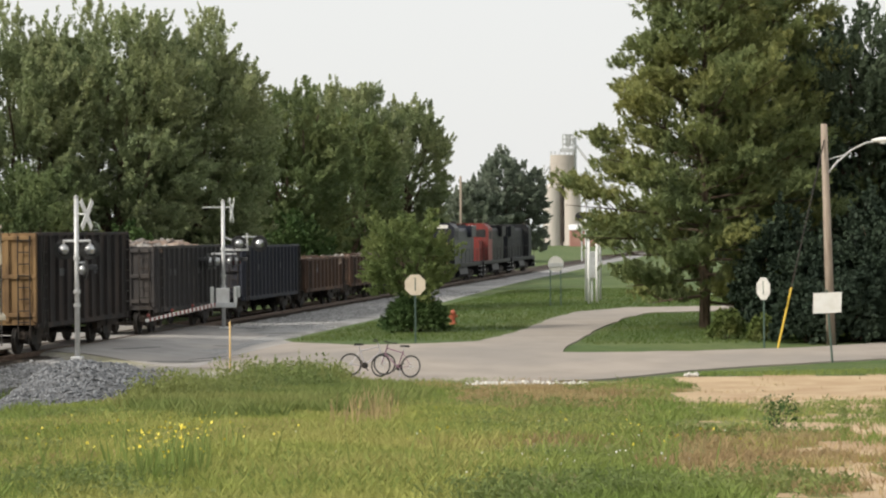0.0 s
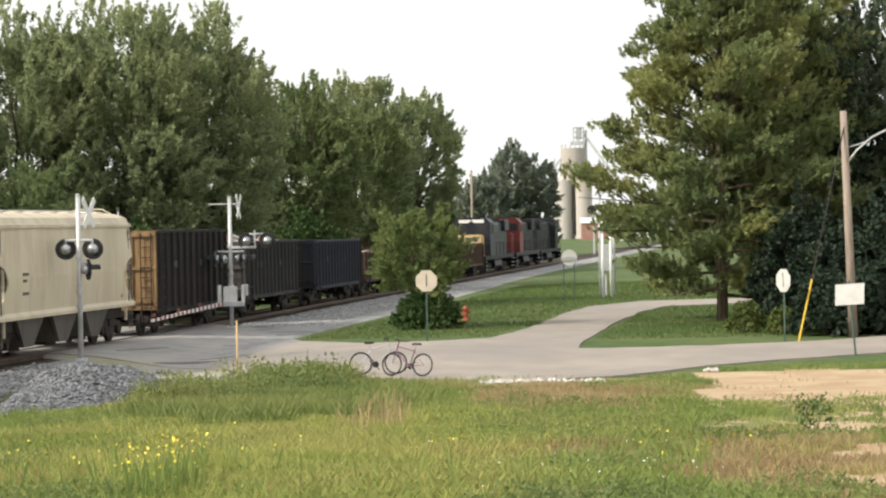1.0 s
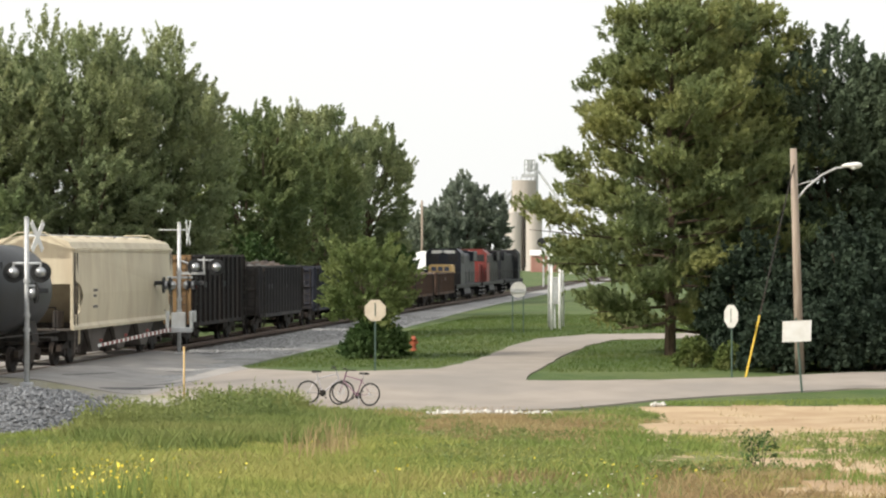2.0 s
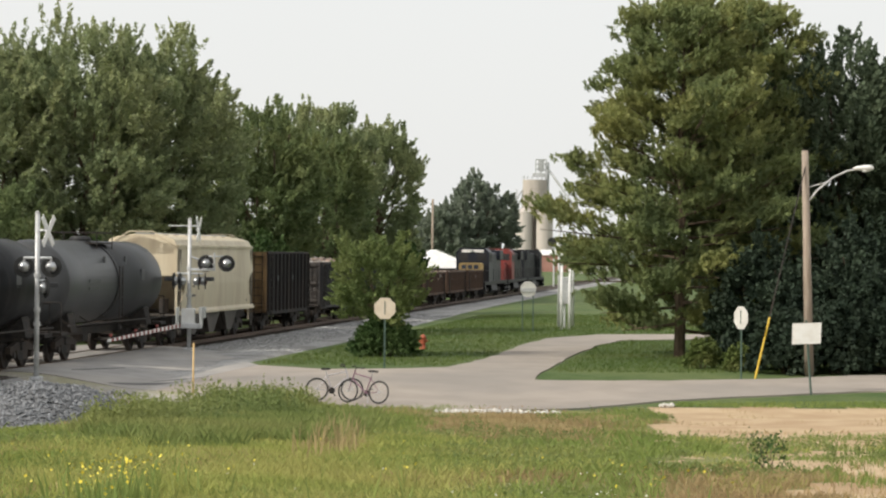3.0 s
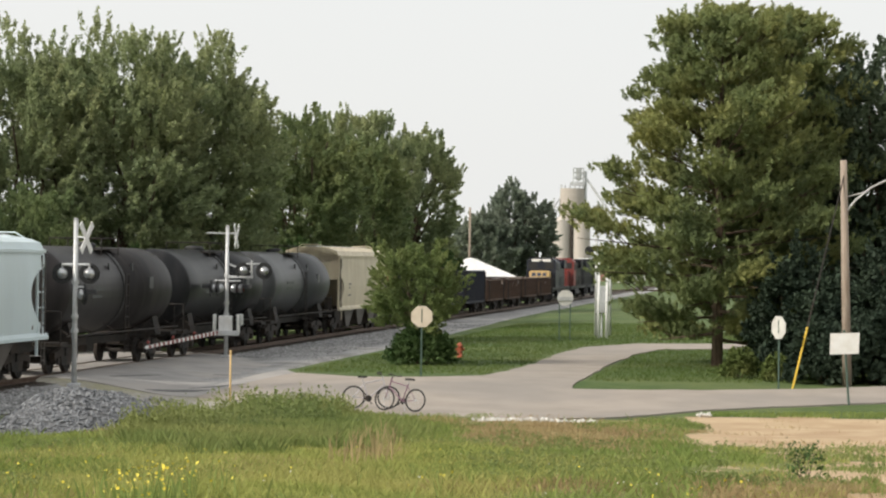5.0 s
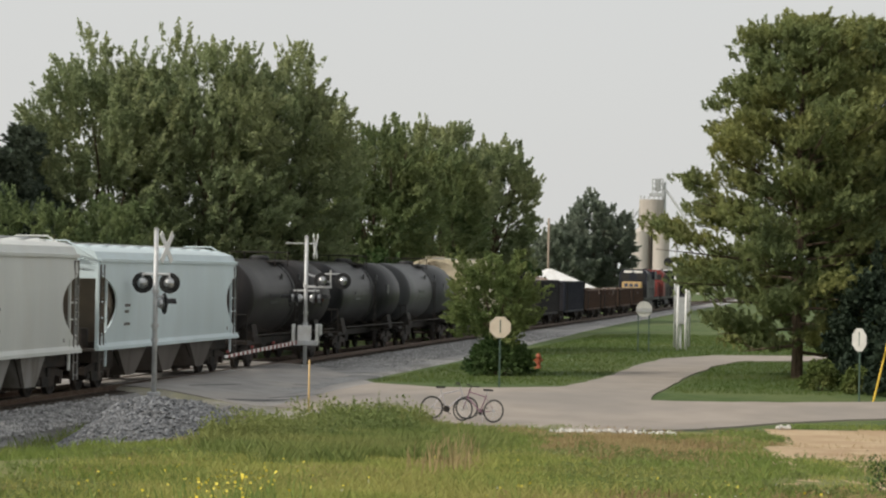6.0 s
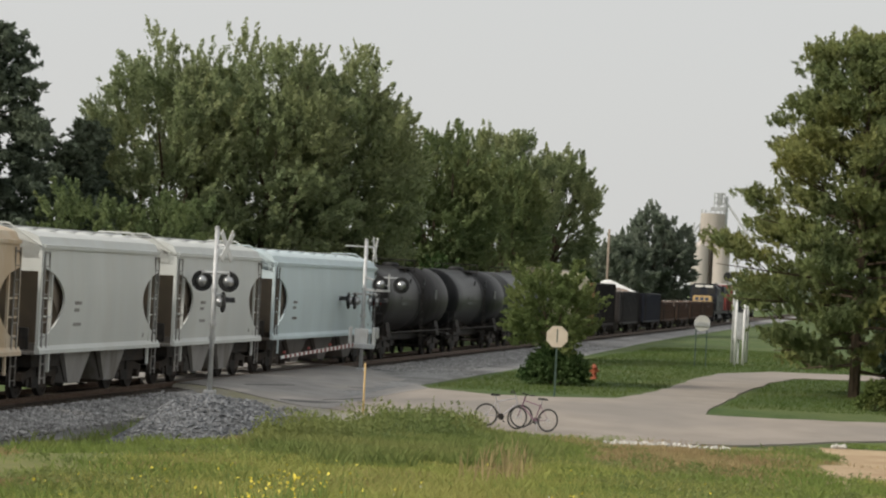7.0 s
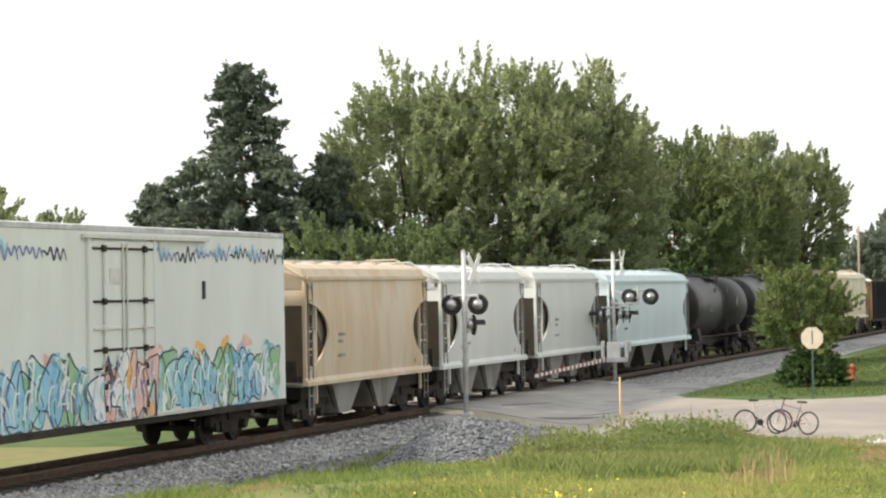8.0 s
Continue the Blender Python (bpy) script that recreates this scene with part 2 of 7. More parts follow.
P_RUST = paint("rusted_steel", (0.27, 0.17, 0.08), (0.1, 0.06, 0.035), 0.8, 0.85)
P_GONBROWN = paint("gondola_brown", (0.075, 0.048, 0.038), (0.17, 0.1, 0.06), 0.6, 0.85)
P_LOCOBLUE = paint("loco_dark_blue", (0.012, 0.015, 0.026), (0.04, 0.04, 0.045), 0.4, 0.45)
P_LOCORED = paint("loco_red", (0.22, 0.04, 0.035), (0.1, 0.045, 0.04), 0.5, 0.5)
P_LOCOGREY = paint("loco_grey", (0.022, 0.024, 0.028), (0.035, 0.035, 0.035), 0.5, 0.6, spec=0.15)
P_LOCOBLACK = paint("loco_black", (0.012, 0.012, 0.014), (0.035, 0.032, 0.03), 0.4, 0.5, spec=0.15)
P_BOXWHITE = paint("boxcar_white", (0.72, 0.76, 0.73), (0.6, 0.58, 0.52), 0.22)
P_SCRAP = surface("scrap_metal", (0.13, 0.12, 0.11), (0.33, 0.31, 0.29), 3, 0.85, c3=(0.3, 0.17, 0.1), scale2=1.0, island=0.3)
G_BLUE = surface("spray_blue", (0.2, 0.47, 0.66), (0.42, 0.66, 0.78), 1.5, 0.5)
G_TEAL = surface("spray_teal", (0.27, 0.58, 0.6), (0.48, 0.72, 0.7), 1.5, 0.5)
G_PINK = surface("spray_pink", (0.72, 0.4, 0.36), (0.78, 0.55, 0.48), 1.5, 0.5)
G_ORANGE = surface("spray_orange", (0.78, 0.42, 0.12), (0.82, 0.55, 0.2), 1.5, 0.5)
G_GREEN = surface("spray_green", (0.24, 0.46, 0.26), (0.36, 0.55, 0.34), 1.5, 0.5)
G_WHITE = surface("spray_white", (0.74, 0.78, 0.8), (0.8, 0.82, 0.82), 1.5, 0.5)
G_DARK = surface("spray_dark", (0.05, 0.06, 0.09), (0.1, 0.11, 0.15), 1.5, 0.5)
G_VIOLET = surface("spray_violet", (0.17, 0.2, 0.4), (0.26, 0.3, 0.5), 1.5, 0.5)


# ---- building helpers
def link_bm(name, bm, material, parent=None, smooth=False):
    me = bpy.data.meshes.new(name)
    bm.to_mesh(me)
    bm.free()
    me.materials.append(material)
    if smooth:
        me.shade_smooth()
    ob = new(name, me)
    ob.parent = parent
    return ob


def part(name, bm, material, parent, label="", smooth=False):
    ob = link_bm(name, bm, material, parent, smooth)
    if label:
        tagged(ob, label)
    return ob


def shared(name, mesh, parent, m):
    ob = new(name, mesh)
    ob.parent = parent
    ob.matrix_basis = m
    return ob


def thing(name, m, label, category, group="", kind=""):
    ob = new(name)
    ob.empty_display_size = 0.2
    ob.matrix_basis = m
    return tagged(ob, label, category, group, kind)


def box(bm, x0, x1, y0, y1, z0, z1, bevel=0.0):
    v = [bm.verts.new((x, y, z)) for z in (z0, z1) for y in (y0, y1) for x in (x0, x1)]
    fs = [bm.faces.new([v[i] for i in q]) for q in
          ((0, 2, 3, 1), (4, 5, 7, 6), (0, 1, 5, 4), (2, 6, 7, 3), (0, 4, 6, 2), (1, 3, 7, 5))]
    if bevel:
        es = {e for f in fs for e in f.edges}
        bmesh.ops.bevel(bm, geom=list(es), offset=bevel, segments=2, affect="EDGES", profile=0.5)


def rod(bm, a, b, r0, r1=None, seg=8, caps=True):
    a, b = Vector(a), Vector(b)
    r1 = r0 if r1 is None else r1
    d = (b - a).normalized()
    u = d.orthogonal().normalized()
    w = d.cross(u)
    rings = []
    for p, r in ((a, r0), (b, r1)):
        rings.append([bm.verts.new(p + (u * math.cos(2 * math.pi * i / seg) + w * math.sin(2 * math.pi * i / seg)) * r) for i in range(seg)])
    for i in range(seg):
        j = (i + 1) % seg
        bm.faces.new((rings[0][i], rings[0][j], rings[1][j], rings[1][i]))
    if caps:
        bm.faces.new(rings[0][::-1])
        bm.faces.new(rings[1])


def lathe(bm, profile, axis="z", seg=24, centre=(0, 0, 0)):
    """Turn (distance along the axis, radius) pairs round an axis."""
    c = Vector(centre)
    rings = []
    for h, r in profile:
        ring = []
        for i in range(seg):
            a = 2 * math.pi * i / seg
            p, q = r * math.cos(a), r * math.sin(a)
            ring.append(bm.verts.new(c + Vector({"z": (p, q, h), "x": (h, p, q), "y": (q, h, p)}[axis])))
        rings.append(ring)
    for r0, r1 in zip(rings, rings[1:]):
        for i in range(seg):
            j = (i + 1) % seg
            bm.faces.new((r0[i], r0[j], r1[j], r1[i]))
    bm.faces.new(rings[0][::-1])
    bm.faces.new(rings[-1])


def prism(bm, outline, lo, hi, axis="y"):
    """Extrude an outline of (u, v) pairs along an axis: y: (x, z); x: (y, z); z: (x, y)."""
    def at(u, v, w):
        return {"y": (u, w, v), "x": (w, u, v), "z": (u, v, w)}[axis]
    a = [bm.verts.new(at(u, v, lo)) for u, v in outline]
    b = [bm.verts.new(at(u, v, hi)) for u, v in outline]
    k = len(outline)
    bm.faces.new(a[::-1])
    bm.faces.new(b)
    for i in range(k):
        j = (i + 1) % k
        bm.faces.new((a[i], a[j], b[j], b[i]))
    bmesh.ops.recalc_face_normals(bm, faces=bm.faces[:])


def loft(bm, sections):
    """Skin a row of equal-length closed loops of points."""
    rings = [[bm.verts.new(p) for p in s] for s in sections]
    k = len(rings[0])
    for r0, r1 in zip(rings, rings[1:]):
        for i in range(k):
            j = (i + 1) % k
            bm.faces.new((r0[i], r0[j], r1[j], r1[i]))
    bm.faces.new(rings[0][::-1])
    bm.faces.new(rings[-1])
    bmesh.ops.recalc_face_normals(bm, faces=bm.faces[:])


def raw_mesh(name, verts, faces_per, material, parent=None):
    """A mesh from a numpy array of loose polygons, faces_per corners each."""
    n = len(verts) // faces_per
    me = bpy.data.meshes.new(name)
    me.vertices.add(len(verts))
    me.vertices.foreach_set("co", verts.astype(np.float32).ravel())
    me.loops.add(len(verts))
    me.loops.foreach_set("vertex_index", np.arange(len(verts), dtype=np.int32))
    me.polygons.add(n)
    me.polygons.foreach_set("loop_start", np.arange(0, n * faces_per, faces_per, dtype=np.int32))
    me.polygons.foreach_set("loop_total", np.full(n, faces_per, dtype=np.int32))
    me.update(calc_edges=True)
    me.materials.append(material)
    ob = new(name, me)
    ob.parent = parent
    return ob


# ---- the lie of the land
TH = math.atan(0.1447)                      # the line's bearing, right of +Y
TRACK_TURN = 90 - math.degrees(TH)


def on_track(s, l=0.0, z=0.0):
    """A point s metres along the line, l metres to the camera's side of its middle."""
    return Vector((-25.32 + s * math.sin(TH) + l * math.cos(TH), s * math.cos(TH) - l * math.sin(TH), z))


def smooth(a, b, v):
    t = min(max((v - a) / (b - a), 0.0), 1.0)
    return t * t * (3 - 2 * t)


def track_coords(x, y):
    dx = x + 25.32
    return dx * math.sin(TH) + y * math.cos(TH), dx * math.cos(TH) - y * math.sin(TH)


def level(x, y):
    """Height of the ground."""
    z = 2.3 - 0.047 * min(max(y, 0.0), 62.0) + 0.47 * smooth(64, 76, y)
    s, l = track_coords(x, y)
    toe = -0.75 + 0.45 * smooth(60, 85, s)
    w = 1 - smooth(4, 11, l)
    return z * (1 - w) + toe * w


def rough_level(x, y):
    z = level(x, y)
    f = 1 - smooth(58, 66, y)
    return z + f * 0.10 * noise.noise((x * 0.35, y * 0.25, 0.0)) + f * 0.03 * noise.noise((x * 1.7, y * 1.1, 3.0))


# ---- ground
def steps(lo, hi, fine_lo, fine_hi, fine):
    out = list(np.arange(fine_lo, fine_hi + 1e-6, fine))
    d, v = fine, fine_hi
    while v < hi:
        d *= 1.35
        v += d
        out.append(v)
    d, v = fine, fine_lo
    while v > lo:
        d *= 1.35
        v -= d
        out.insert(0, v)
    return out


def dirt_here(x, y):
    """Bare earth: a worn patch by the road, breaking up into scraps towards the camera."""
    n1 = noise.noise((x * 0.5, y * 0.22, 7.0)) + noise.noise((x * 1.6, y * 0.9, 2.0)) * 0.5
    edge = 4.6 + 0.1 * (y - 43)
    main = 44.5 < y + 2.5 * n1 and y < 65.6 + 0.5 * n1 and x > edge + n1 * 0.7 and x < 30
    scraps = noise.noise((x * 0.8, y * 0.35, 1.0)) + 0.6 * noise.noise((x * 2.3, y * 1.1, 4.0))
    near = 16 < y <= 44.5 and 3.0 + 0.055 * (y - 21) + 1.2 * n1 < x < 26 and scraps > (0.12 if x < 4.6 + 0.06 * (y - 21) else -0.2)
    return main or near


def make_ground():
    xs = steps(-3500, 3500, -26, 22, 0.4)
    ys = steps(-300, 4500, 12, 80, 0.5)
    nx = len(xs)
    verts = [(x, y, rough_level(x, y)) for y in ys for x in xs]
    faces = [(j * nx + i, j * nx + i + 1, (j + 1) * nx + i + 1, (j + 1) * nx + i)
             for j in range(len(ys) - 1) for i in range(nx - 1)]
    me = bpy.data.meshes.new("ground")
    me.from_pydata(verts, [], faces)
    for m in (M_GRASS, M_LAWN, M_DIRT, M_SOIL):
        me.materials.append(m)
    slot = []
    for j in range(len(ys) - 1):
        for i in range(nx - 1):
            x, y = (xs[i] + xs[i + 1]) / 2, (ys[j] + ys[j + 1]) / 2
            s, l = track_coords(x, y)
            soil = 30 < s < 72 and 2 < l < 7.3 + 2.2 * noise.noise((x * 0.5, y * 0.4, 3.0))
            slot.append(3 if soil else 2 if dirt_here(x, y) else 1 if y > 64 else 0)
    me.polygons.foreach_set("material_index", slot)
    me.shade_smooth()
    tagged(new("ground", me), "meadow grass, mown lawn and bare sandy earth", "ground", kind="structure")


make_ground()


def road_level(x, y):
    s, l = track_coords(x, y)
    z = level(x, y) + 0.05
    w = 1 - smooth(1.2, 6.5, abs(l))
    return z * (1 - w) + (-0.035) * w


def strip(name, columns, material, label, category, across=8, along=5, lift=0.0):
    """A paved sheet with a thickness, skinned between two edges."""
    bm = bmesh.new()
    rows = []
    for (a, b), (c, d) in zip(columns, columns[1:]):
        for k in range(along):
            f = k / along
            rows.append((Vector(a).lerp(Vector(c), f), Vector(b).lerp(Vector(d), f)))
    rows.append((Vector(columns[-1][0]), Vector(columns[-1][1])))
    top = []
    for i, (p, q) in enumerate(rows):
        line = []
        for k in range(across + 1):
            v = p.lerp(q, k / across)
            if k in (0, across):
                v = v + (q - p).normalized() * 0.22 * noise.noise((v.x * 0.8, v.y * 0.8, 5))
            line.append(bm.verts.new((v.x, v.y, road_level(v.x, v.y) + lift)))
        top.append(line)
    for r0, r1 in zip(top, top[1:]):
        for k in range(across):
            bm.faces.new((r0[k], r0[k + 1], r1[k + 1], r1[k]))
    edge = [e for e in bm.edges if e.is_boundary]
    ext = bmesh.ops.extrude_edge_only(bm, edges=edge)
    for v in ext["geom"]:
        if isinstance(v, bmesh.types.BMVert):
            v.co.z -= 0.3
    bmesh.ops.recalc_face_normals(bm, faces=bm.faces[:])
    ob = link_bm(name, bm, material)
    return tagged(ob, label, category, kind="structure")


strip("road", [((46, 73.5), (46, 80.5)), ((14.07, 70.1), (15.1, 75.4)), ((10.9, 68.9), (11.6, 73.5)), ((7.1, 67.1), (7.7, 72.5)),
               ((4.4, 64.6), (3.3, 72.3)), ((1.84, 63.1), (0.4, 78.0)), ((-1.4, 64.2), (-1.7, 76.5)), ((-4.9, 66.6), (-3.8, 76.2)),
               ((-8.7, 69.4), (-6.3, 80.0))], M_ROAD, "worn pale concrete road running past the crossing", "road")
strip("crossing_road", [((-8.7, 69.4), (-6.3, 80.0)), ((-10.8, 70.6), (-7.6, 85.5)), ((-12.8, 71.6), (-9.6, 90.5)), ((-16.5, 73.5), (-12.4, 93.0)),
                        ((-25, 78), (-20, 96)), ((-60, 95), (-58, 108))], M_ASPHALT,
      "patched grey asphalt crossing over the railway", "road", lift=0.004)
strip("side_road", [((0.4, 78.0), (3.3, 72.3)), ((1.36, 81.9), (4.4, 80.0)), ((2.59, 88.2), (5.8, 89.0)), ((3.9, 97.7), (7.2, 98.0)),
                    ((5.6, 106.5), (9.0, 104.5)), ((8.5, 112), (14, 107.5)), ((24, 117), (26, 111))], M_ROAD,
      "narrow concrete lane curving away behind the pine", "road", lift=-0.012)


def patch(name, pts, material, label, lift):
    bm = bmesh.new()
    prism(bm, pts, 0.0, 0.03, "z")
    for v in bm.verts:
        v.co.z += road_level(v.co.x, v.co.y) + lift
    tagged(link_bm(name, bm, material), label, "road repair", kind="structure")


for i, (cx, cy, w, d, a) in enumerate([(-9.4, 71.4, 1.2, 0.35, 25), (-8.3, 73.2, 1.3, 0.1, 40), (-11.4, 75.2, 1.6, 0.12, 62)]):
    c, s_ = math.cos(radians(a)), math.sin(radians(a))
    rng = random.Random(i)
    ring = []
    for k in range(12):
        t = 2 * math.pi * k / 12
        r = rng.uniform(0.75, 1.0)
        u, v = w * r * math.cos(t), d * r * math.sin(t)
        ring.append((cx + u * c - v * s_, cy + u * s_ + v * c))
    patch("tar_patch", ring, M_TAR, "dark tar repair in the asphalt", -0.018)


# gravelly shoulder below the crossing's edge
bm = bmesh.new()
edge_pts = [(-5.6, 67.2), (-7.2, 68.3), (-8.7, 69.45), (-10.8, 70.65), (-12.8, 71.65), (-14.2, 72.35)]
rows_ = []
for k in range(26):
    f = k / 25 * (len(edge_pts) - 1)
    i = min(int(f), len(edge_pts) - 2)
    p = Vector(edge_pts[i]).lerp(Vector(edge_pts[i + 1]), f - i)
    line = []
    for m in range(6):
        q = p + Vector((0.15, -1.0)) * (m * 0.75 - 0.25) + Vector((0, 0.15 * noise.noise((k * 0.7, m, 2))))
        top = road_level(p.x, p.y) - 0.015
        w = smooth(0, 1, m / 5)
        z = top * (1 - w) + (level(q.x, q.y) - 0.03) * w
        line.append(bm.verts.new((q.x, q.y, max(z, level(q.x, q.y) + (0.02 if m < 5 else -0.1)) + (0.03 * noise.noise((q.x * 2, q.y * 2, 1)) if m > 1 else 0))))
    rows_.append(line)
for r0, r1 in zip(rows_, rows_[1:]):
    for m in range(5):
        bm.faces.new((r0[m], r0[m + 1], r1[m + 1], r1[m]))
bmesh.ops.recalc_face_normals(bm, faces=bm.faces[:])
tagged(link_bm("road_shoulder", bm, M_SHOULDER, smooth=True), "dusty gravel shoulder beside the crossing road", "shoulder", kind="structure")


# ---- railway line
def make_track():
    bed_rows = []
    bm = bmesh.new()
    prof = [(-4.6, -0.9), (-3.4, -0.55), (-1.75, -0.2), (-0.7, -0.17), (0.7, -0.17), (1.75, -0.2), (2.9, -0.42)]
    s = -60.0
    while s < 900:
        wide = 3.3 + 2.9 * smooth(62, 78, s) - 2.0 * smooth(95, 190, s)
        low = -0.68 + 0.42 * smooth(60, 85, s)
        line = prof + [(min(4.2, wide - 0.25), low + 0.06), (wide, low + 0.03), (wide + 0.7, low - 0.25)]
        row = []
        for l, z in line:
            p = on_track(s, l + 0.12 * noise.noise((s * 0.4, l, 0)), z)
            if abs(l) > 1.6:
                p.z += 0.05 * noise.noise((s * 0.9, l * 2, 4))
            if 1.6 < l < wide + 0.1:
                p.z = max(p.z, level(p.x, p.y) + 0.06)
            row.append(bm.verts.new(p))
        bed_rows.append(row)
        s += 0.8 if s < 140 else 8
    for r0, r1 in zip(bed_rows, bed_rows[1:]):
        for k in range(len(r0) - 1):
            face = bm.faces.new((r0[k], r0[k + 1], r1[k + 1], r1[k]))
            face.material_index = 1 if 2 <= k <= 4 else 0
    bmesh.ops.recalc_face_normals(bm, faces=bm.faces[:])
    bed = link_bm("ballast_bed", bm, M_BALLAST, smooth=True)
    bed.data.materials.append(M_DARKBALLAST)     # between and beside the rails
    tagged(bed, "grey crushed-stone ballast bed of the railway", "ballast", kind="structure")
    track = thing("railway_track", Matrix(), "single railway track on dark timber ties", "railway track", kind="structure")
    prof = [(-0.07, -0.17), (0.07, -0.17), (0.07, -0.15), (0.012, -0.13), (0.012, -0.045), (0.036, -0.035), (0.036, 0), (-0.036, 0), (-0.036, -0.035),
            (-0.012, -0.045), (-0.012, -0.13), (-0.07, -0.15)]
    for side in (-0.752, 0.752):
        bm = bmesh.new()
        loft(bm, [[on_track(s, side + l, z) for l, z in prof] for s in (-60, 900)])
        part("rail", bm, M_RAIL, track, "rusty steel rail with a worn head")
    bm = bmesh.new()
    box(bm, -0.11, 0.11, -1.3, 1.3, -0.32, -0.155, 0.012)
    tie = bpy.data.meshes.new("tie")
    bm.to_mesh(tie)
    bm.free()
    tie.materials.append(M_TIE)
    rng = random.Random(4)
    s = 30.0
    while s < 190:
        if not 77.5 < s < 92.5:
            p = on_track(s + rng.uniform(-0.03, 0.03))
            shared("tie", tie, track, pose(p.x, p.y, p.z, 0, 0, TRACK_TURN + rng.uniform(-1.5, 1.5)))
        s += 0.6
    return bed


make_track()


def stones(name, spots, lo, hi, material, label, seed):
    """Loose angular stones: (x, y, z) spots become bent octahedra."""
    rng = np.random.default_rng(seed)
    c = np.array(spots)
    n = len(c)
    ax = np.array([(1, 0, 0), (0, 1, 0), (-1, 0, 0), (0, -1, 0), (0, 0, 1), (0, 0, -1)], float)
    tri = [(0, 1, 4), (1, 2, 4), (2, 3, 4), (3, 0, 4), (1, 0, 5), (2, 1, 5), (3, 2, 5), (0, 3, 5)]
    size = rng.uniform(lo, hi, (n, 1, 1)) * rng.uniform(0.6, 1.2, (n, 6, 1))
    a = rng.uniform(0, 6.28, n)
    rot = np.zeros((n, 3, 3))
    rot[:, 0, 0], rot[:, 0, 1], rot[:, 1, 0], rot[:, 1, 1], rot[:, 2, 2] = np.cos(a), -np.sin(a), np.sin(a), np.cos(a), 0.75
    rot[:, 2, 0] = rng.uniform(-0.5, 0.5, n)
    pts = np.einsum("nij,nkj->nki", rot, ax[None] * size) + c[:, None]
    verts = pts.reshape(-1, 3)
    faces = (np.array(tri)[None] + 6 * np.arange(n)[:, None, None]).reshape(-1, 3)
    me = bpy.data.meshes.new(name)
    me.from_pydata(verts.tolist(), [], faces.tolist())
    me.materials.append(material)
    return tagged(new(name, me), label, "stones", kind="stuff")


rng = random.Random(11)
spots = []
for _ in range(24000):
    s = rng.uniform(36, 150)
    wide = 3.5 if s < 66 else 6.3 if s < 95 else 5.2
    l = rng.choice((rng.uniform(1.5, wide), rng.uniform(1.7, 3.6)))
    if 70.3 < s < 94:
        continue
    low = -0.68 + 0.42 * smooth(60, 85, s)
    z = -0.2 if l < 1.75 else -0.2 - (l - 1.75) / 1.15 * 0.22 if l < 2.9 else -0.42 + (l - 2.9) / 1.3 * (low + 0.06 + 0.42) if l < 4.2 else low + 0.05
    p = on_track(s, l, z + 0.01)
    p.z = max(p.z, level(p.x, p.y) + 0.07)
    spots.append(tuple(p))
stones("ballast_stones", spots, 0.03, 0.085, M_PALESTONE, "loose grey ballast stones beside the track", 3)

# gravel heap by the crossing
HEAP = Vector((-9.5, 53.5, 0))


def heap_z(x, y):
    dx, dy = (x - HEAP.x) / 2.75, (y - HEAP.y) / 5.0
    r = math.hypot(dx, dy)
    return max(0.0, 1 - r ** 1.6) ** 1.25 * (1.15 + 0.34 * noise.noise((x * 0.7, y * 0.5, 9)))


bm = bmesh.new()
N = 40
grid = [[bm.verts.new((HEAP.x + (i / N - 0.5) * 7.4, HEAP.y + (j / N - 0.5) * 10.4, 0)) for i in range(N + 1)] for j in range(N + 1)]
for line in grid:
    for v in line:
        h = heap_z(v.co.x, v.co.y)
        v.co.z = level(v.co.x, v.co.y) + h + (0.04 * noise.noise(v.co * 3) if h else -0.2)
for j in range(N):
    for i in range(N):
        bm.faces.new((grid[j][i], grid[j][i + 1], grid[j + 1][i + 1], grid[j + 1][i]))
tagged(link_bm("gravel_heap", bm, M_HEAPSTONE, smooth=True), "heap of grey crushed gravel by the crossing", "gravel heap")
rng = random.Random(5)
spots = []
while len(spots) < 5200:
    x, y = HEAP.x + rng.uniform(-3.9, 3.9), HEAP.y + rng.uniform(-6.4, 6.4)
    h = heap_z(x, y)
    if h > 0.02 or rng.random() < 0.1:
        spots.append((x, y, level(x, y) + h + 0.015))
stones("heap_stones", spots, 0.035, 0.09, M_STONE, "loose crushed stones on the gravel heap", 6)
rng = random.Random(8)
spots = [(x, 62.7 + 0.18 * math.sin(x) + rng.uniform(-0.25, 0.25), level(x, 62.9) + 0.02) for x in [rng.uniform(0.1, 3.6) for _ in range(120)]]
spots += [(7.0 + rng.uniform(-0.25, 0.25), 65.6 + rng.uniform(-0.3, 0.3), level(7, 65.6) + 0.05) for _ in range(14)]
stones("roadside_stones", spots, 0.05, 0.14, M_WHITESTONE, "pale broken stones along the road's edge", 9)


# ---- rolling stock: local x runs forward along the line, z = 0 at the rail head
def mesh_of(name, build, material, smooth=False):
    bm = bmesh.new()
    build(bm)
    me = bpy.data.meshes.new(name)
    bm.to_mesh(me)
    bm.free()
    me.materials.append(material)
    if smooth:
        me.shade_smooth()
    return me


